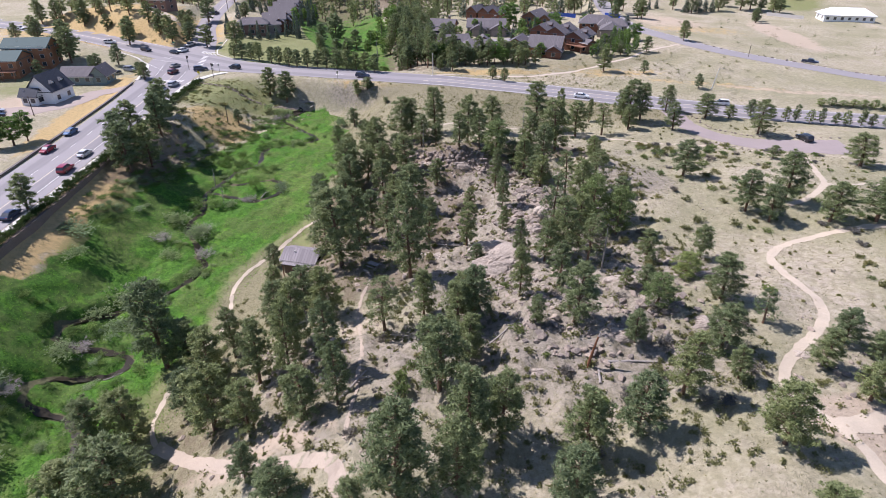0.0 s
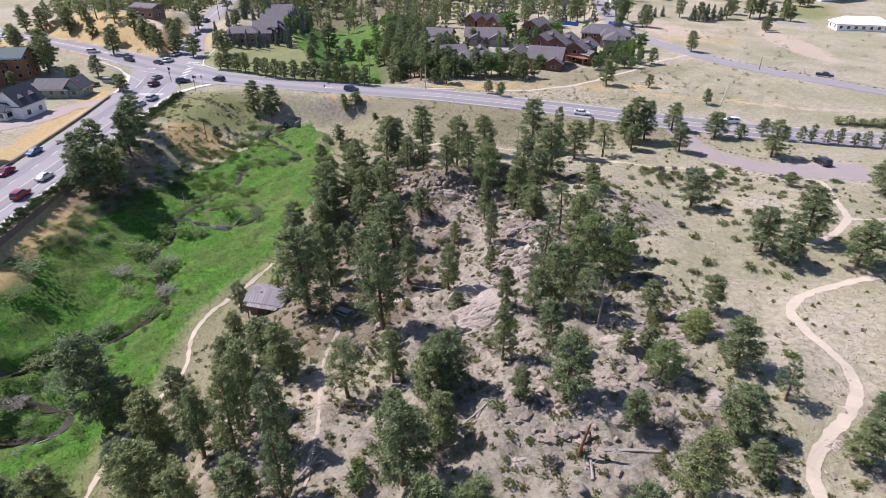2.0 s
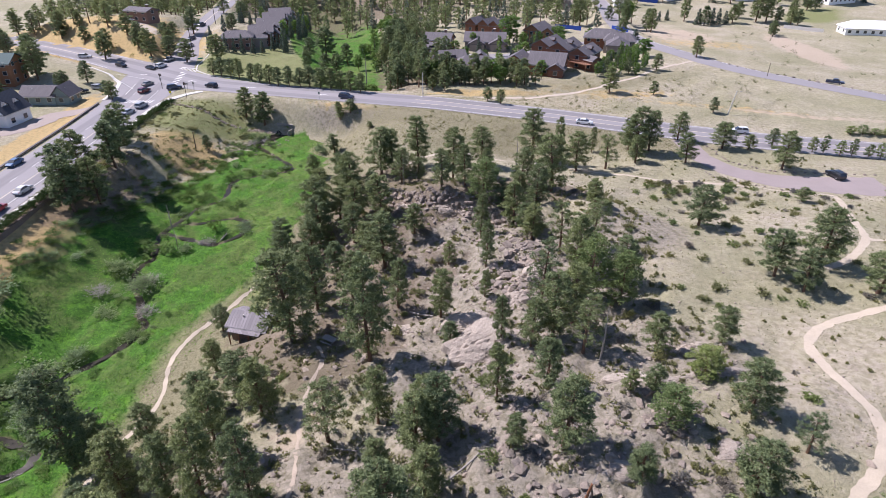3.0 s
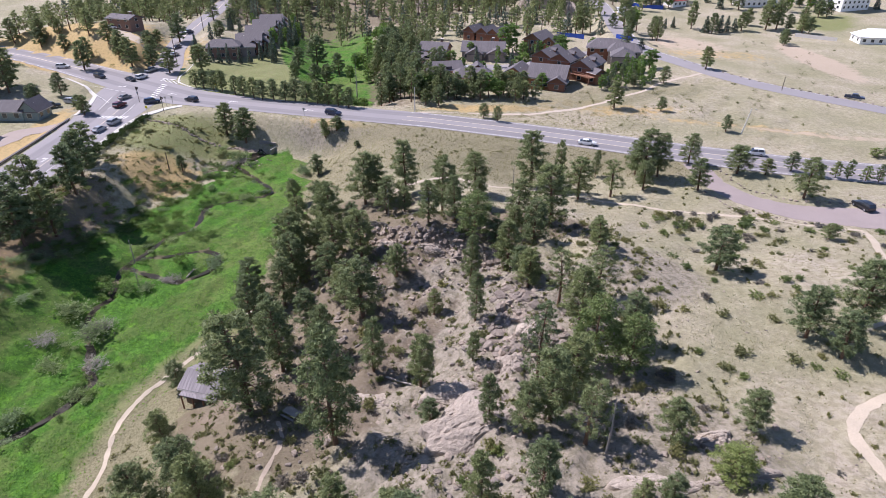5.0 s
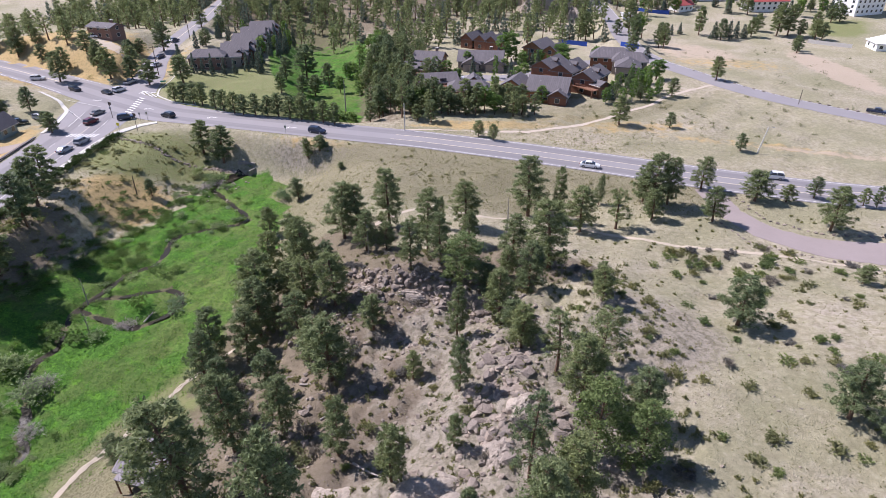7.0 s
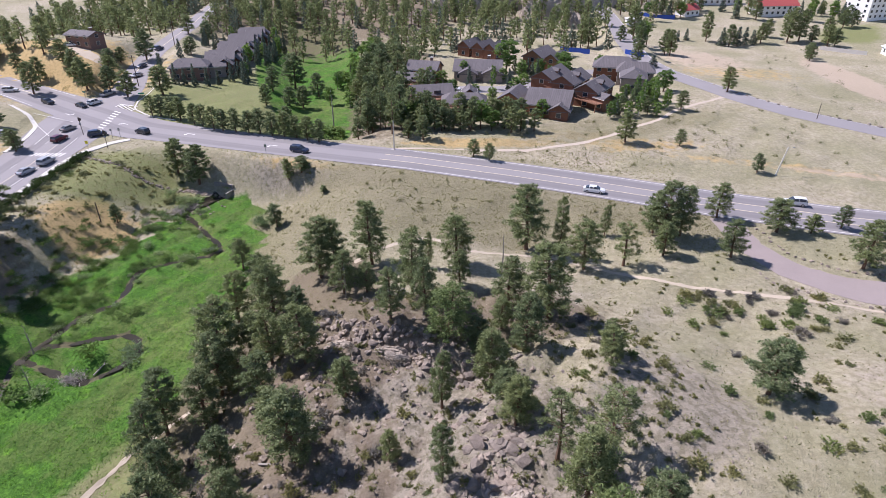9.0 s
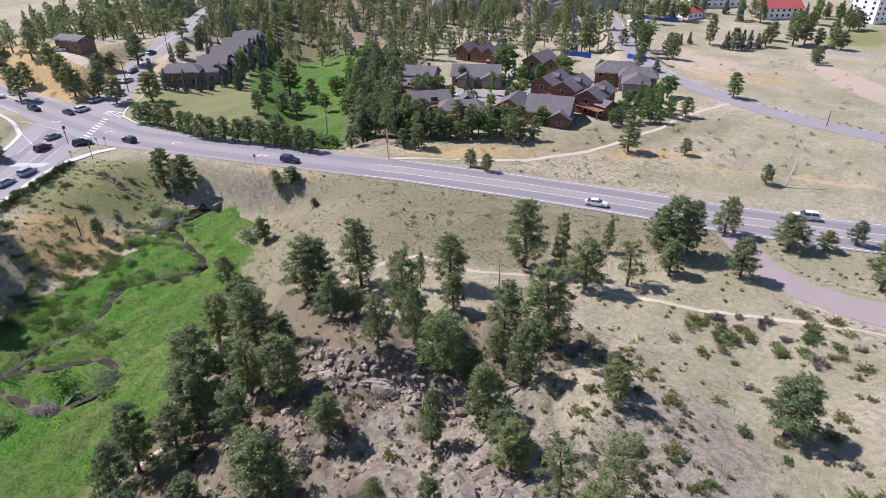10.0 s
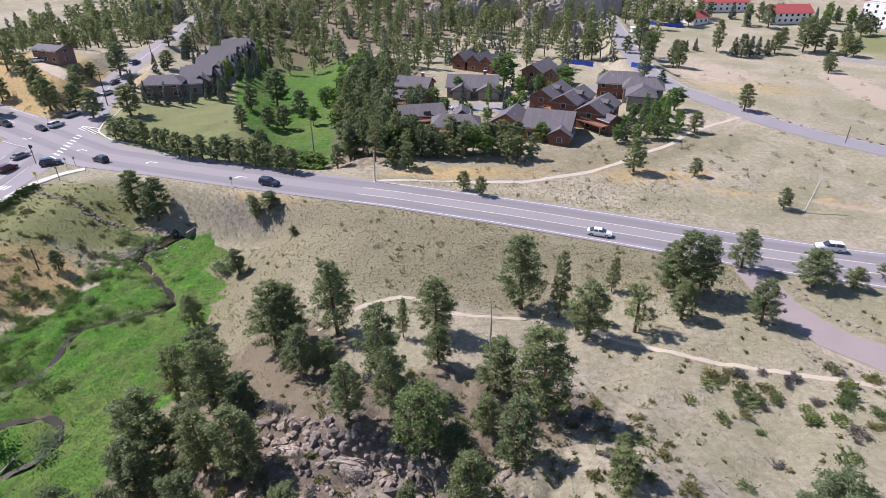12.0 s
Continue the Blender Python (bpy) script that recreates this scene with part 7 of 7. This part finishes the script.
def log(x, y, long, r, turn, mat=M_DEADWOOD, label="fallen bleached pine log on the stony ground"):
    c, s = math.cos(radians(turn)), math.sin(radians(turn))
    ends = [(x - c * long / 2, y - s * long / 2), (x + c * long / 2, y + s * long / 2)]
    ob = tagged(new("fallen_log"), label, "log", "fallen logs")
    a, b = [Vector((q[0], q[1], on_ground(*q) + r * 0.8)) for q in ends]
    n, verts, faces = 7, [], []
    d = (b - a).normalized()
    u = d.orthogonal().normalized()
    v = d.cross(u)
    for k in range(6):
        f = k / 5
        p = a.lerp(b, f) + u * 0.05 * math.sin(5 * f + x)
        rr = r * (1 - 0.45 * f)
        verts += [tuple(p + rr * (u * math.cos(6.283 * i / n) + v * math.sin(6.283 * i / n))) for i in range(n)]
    for k in range(5):
        faces += [(k * n + i, k * n + (i + 1) % n, (k + 1) * n + (i + 1) % n, (k + 1) * n + i) for i in range(n)]
    faces += [tuple(range(n - 1, -1, -1)), tuple(range(5 * n, 6 * n))]
    part("stem", (verts, faces), mat, ob)
    for f in (0.45, 0.6, 0.75, 0.88):
        p = a.lerp(b, f)
        part("branch_stub", limb(p, p + Vector((math.sin(9 * f + x) * 0.9, math.cos(7 * f + y) * 0.9, 0.5 + 0.3 * math.sin(20 * f))), r * 0.3), mat, ob)


for _l in ((-17.5, 70.2, 4.6, 0.24, 18), (-13, 62.3, 5.5, 0.2, -30), (-10.5, 61.2, 5, 0.18, 60), (-9, 62.5, 4, 0.16, 20), (-12.5, 63.5, 6, 0.2, 5), (24, 60.6, 6, 0.2, -4), (19.6, 58.8, 2.6, 0.18, 80), (2, 99, 5, 0.16, -40), (-8.5, 116, 3.6, 0.18, -20), (33, 77.8, 6, 0.16, 4), (-44, 139.5, 2.4, 0.16, 70), (-53.5, 78.5, 3.0, 0.15, 30),
           (-6, 72, 4, 0.14, -10), (8, 66, 3.4, 0.14, 30), (16, 140, 4, 0.14, 15), (-4.5, 110, 3, 0.14, 40)):
    log(*_l)

# burnt snag on the hill
M_BURNT = surface("orange_burnt_wood", (0.20, 0.085, 0.04), 0.8, 0.6, 1.2, 6.0)
_s = tagged(new("dead_snag"), "broken orange-brown pine snag standing on the hill", "dead tree")
_s.matrix_basis = pose(18.6, 60.6, on_ground(18.6, 60.6), 0, 6, 0)
part("trunk", tube([(0, 0, -0.4), (0, 0, 1.2), (0.1, 0.05, 3.0), (0.25, 0.1, 4.6)], [0.24, 0.19, 0.15, 0.11], 8), M_BURNT, _s)
part("broken_top", joined(limb((0.25, 0.1, 4.4), (0.5, 0.3, 6.0), 0.12), limb((0.25, 0.1, 4.5), (0.9, 0, 5.4), 0.09), limb((0.1, 0, 3.2), (-0.8, 0.2, 3.6), 0.06)), M_DEADWOOD, _s)

# grey dead trees
for _x, _y, _h in ((-25, 246, 13), (-57, 143, 6), (25.5, 83, 8), (-52.5, 135, 4.5), (21.5, 152, 8), (-4, 146, 6)):
    ob = tagged(new("dead_tree"), "bare grey dead tree with short broken branches", "dead tree", "dead trees")
    ob.matrix_basis = pose(_x, _y, on_ground(_x, _y))
    part("trunk", tube([(0, 0, -0.4), (0.1, 0, _h * 0.5), (0, 0.1, _h)], [0.02 * _h, 0.014 * _h, 0.01], 7), M_DEADWOOD, ob)
    _rb = np.random.RandomState(int(_h * 10))
    part("branch_crown", joined(*[limb((0.05, 0, _h * f), (1.2 * math.cos(a) * (1.2 - f), 1.2 * math.sin(a) * (1.2 - f), _h * f + 0.4), 0.04) for f, a in zip(np.linspace(0.3, 0.95, 16), _rb.uniform(0, 6.28, 16))]), M_DEADWOOD, ob)

# retaining wall under the hedge
_wall = [(-78.4, 58), (-78.7, 85), (-79.3, 110), (-80.1, 131), (-80.9, 146)]
_p, _way, _, _ = resample(_wall, 2.0)
verts, faces = [], []
for _k, (_q, _d) in enumerate(zip(_p, _way)):
    top = float(np.interp(_q[1], [58, 146], [-5.2, -4.7]))
    for o, z in ((1.0, -7.2), (0.5, top), (-0.2, top)):
        verts.append((_q[0] + _d[1] * o, _q[1], z))
    if _k:
        b = 3 * _k
        faces += [(b - 3, b, b + 1, b - 2), (b - 2, b + 1, b + 2, b - 1)]
tagged(mesh_object("retaining_wall", verts, faces, surface("brown_wall", (0.19, 0.14, 0.11), 0.9, 0.3, 0.4, 3.0, relief=0.6, deep=0.1)), "rough brown retaining wall below the hedge", "wall", kind="structure")

# low grey fence below the hotel garden
_f = tagged(new("fence"), "long low grey board fence below the garden", "fence")
for _k in range(8):
    _x, _y = 187.6 + 1.8 * _k, 362.6 - 1.62 * _k
    part("panel", box(0, 0, -0.4, 2.42, 0.12, 2.2), M_FRAME, _f).matrix_basis = pose(_x, _y, on_ground(_x, _y), 0, 0, -42)

# drives and lots
tagged(ribbon("drive_lodges", [(8, 272, 8, 0), (16, 276, 9, 0), (30, 273, 8, 0), (40, 280, 7, 0), (52, 288, 7, 0), (62, 298, 7, 0), (86, 306, 7, 0)], M_OLD_ASPHALT, 0.07, step=1.5, across=4), "grey asphalt drive between the lodges", "drive", kind="structure")
tagged(ribbon("drive_cottage", [(-103, 203, 6, 0), (-112, 197, 7, 0), (-114, 186, 8, 0), (-122, 178, 10, 0), (-138, 172, 14, 0)], surface("drive_gravel", (0.33, 0.27, 0.235), 0.9, 0.15), 0.06, step=1.5, across=4, fray=0.4), "pale gravel drive round the white house", "drive", kind="structure")
tagged(ribbon("drive_slope", [(-107, 291, 4, 0), (-114, 289, 4, 0), (-122, 292, 5, 0), (-130, 297, 6, 0), (-142, 310, 5, 0)], M_TRAIL, 0.06, step=1.5, across=3, fray=0.3), "pale dirt drive up to the brown house", "drive", kind="structure")
_b = tagged(new("blue_barrier"), "bright blue tarpaulin barrier on the building site", "barrier")
for _a, _c in (((116, 436), (124, 428)), ((124, 428), (136, 424)), ((136, 424), (138, 432)), ((60, 345), (72, 338)), ((84, 325), (90, 318))):
    _l = math.hypot(_c[0] - _a[0], _c[1] - _a[1])
    _m = ((_a[0] + _c[0]) / 2, (_a[1] + _c[1]) / 2)
    part("panel", box(0, 0, -0.3, _l, 0.1, 2.2), surface("blue_tarpaulin", (0.02, 0.07, 0.36), 0.6, 0.15), _b).matrix_basis = pose(_m[0], _m[1], on_ground(*_m), 0, 0, math.degrees(math.atan2(_c[1] - _a[1], _c[0] - _a[0])))
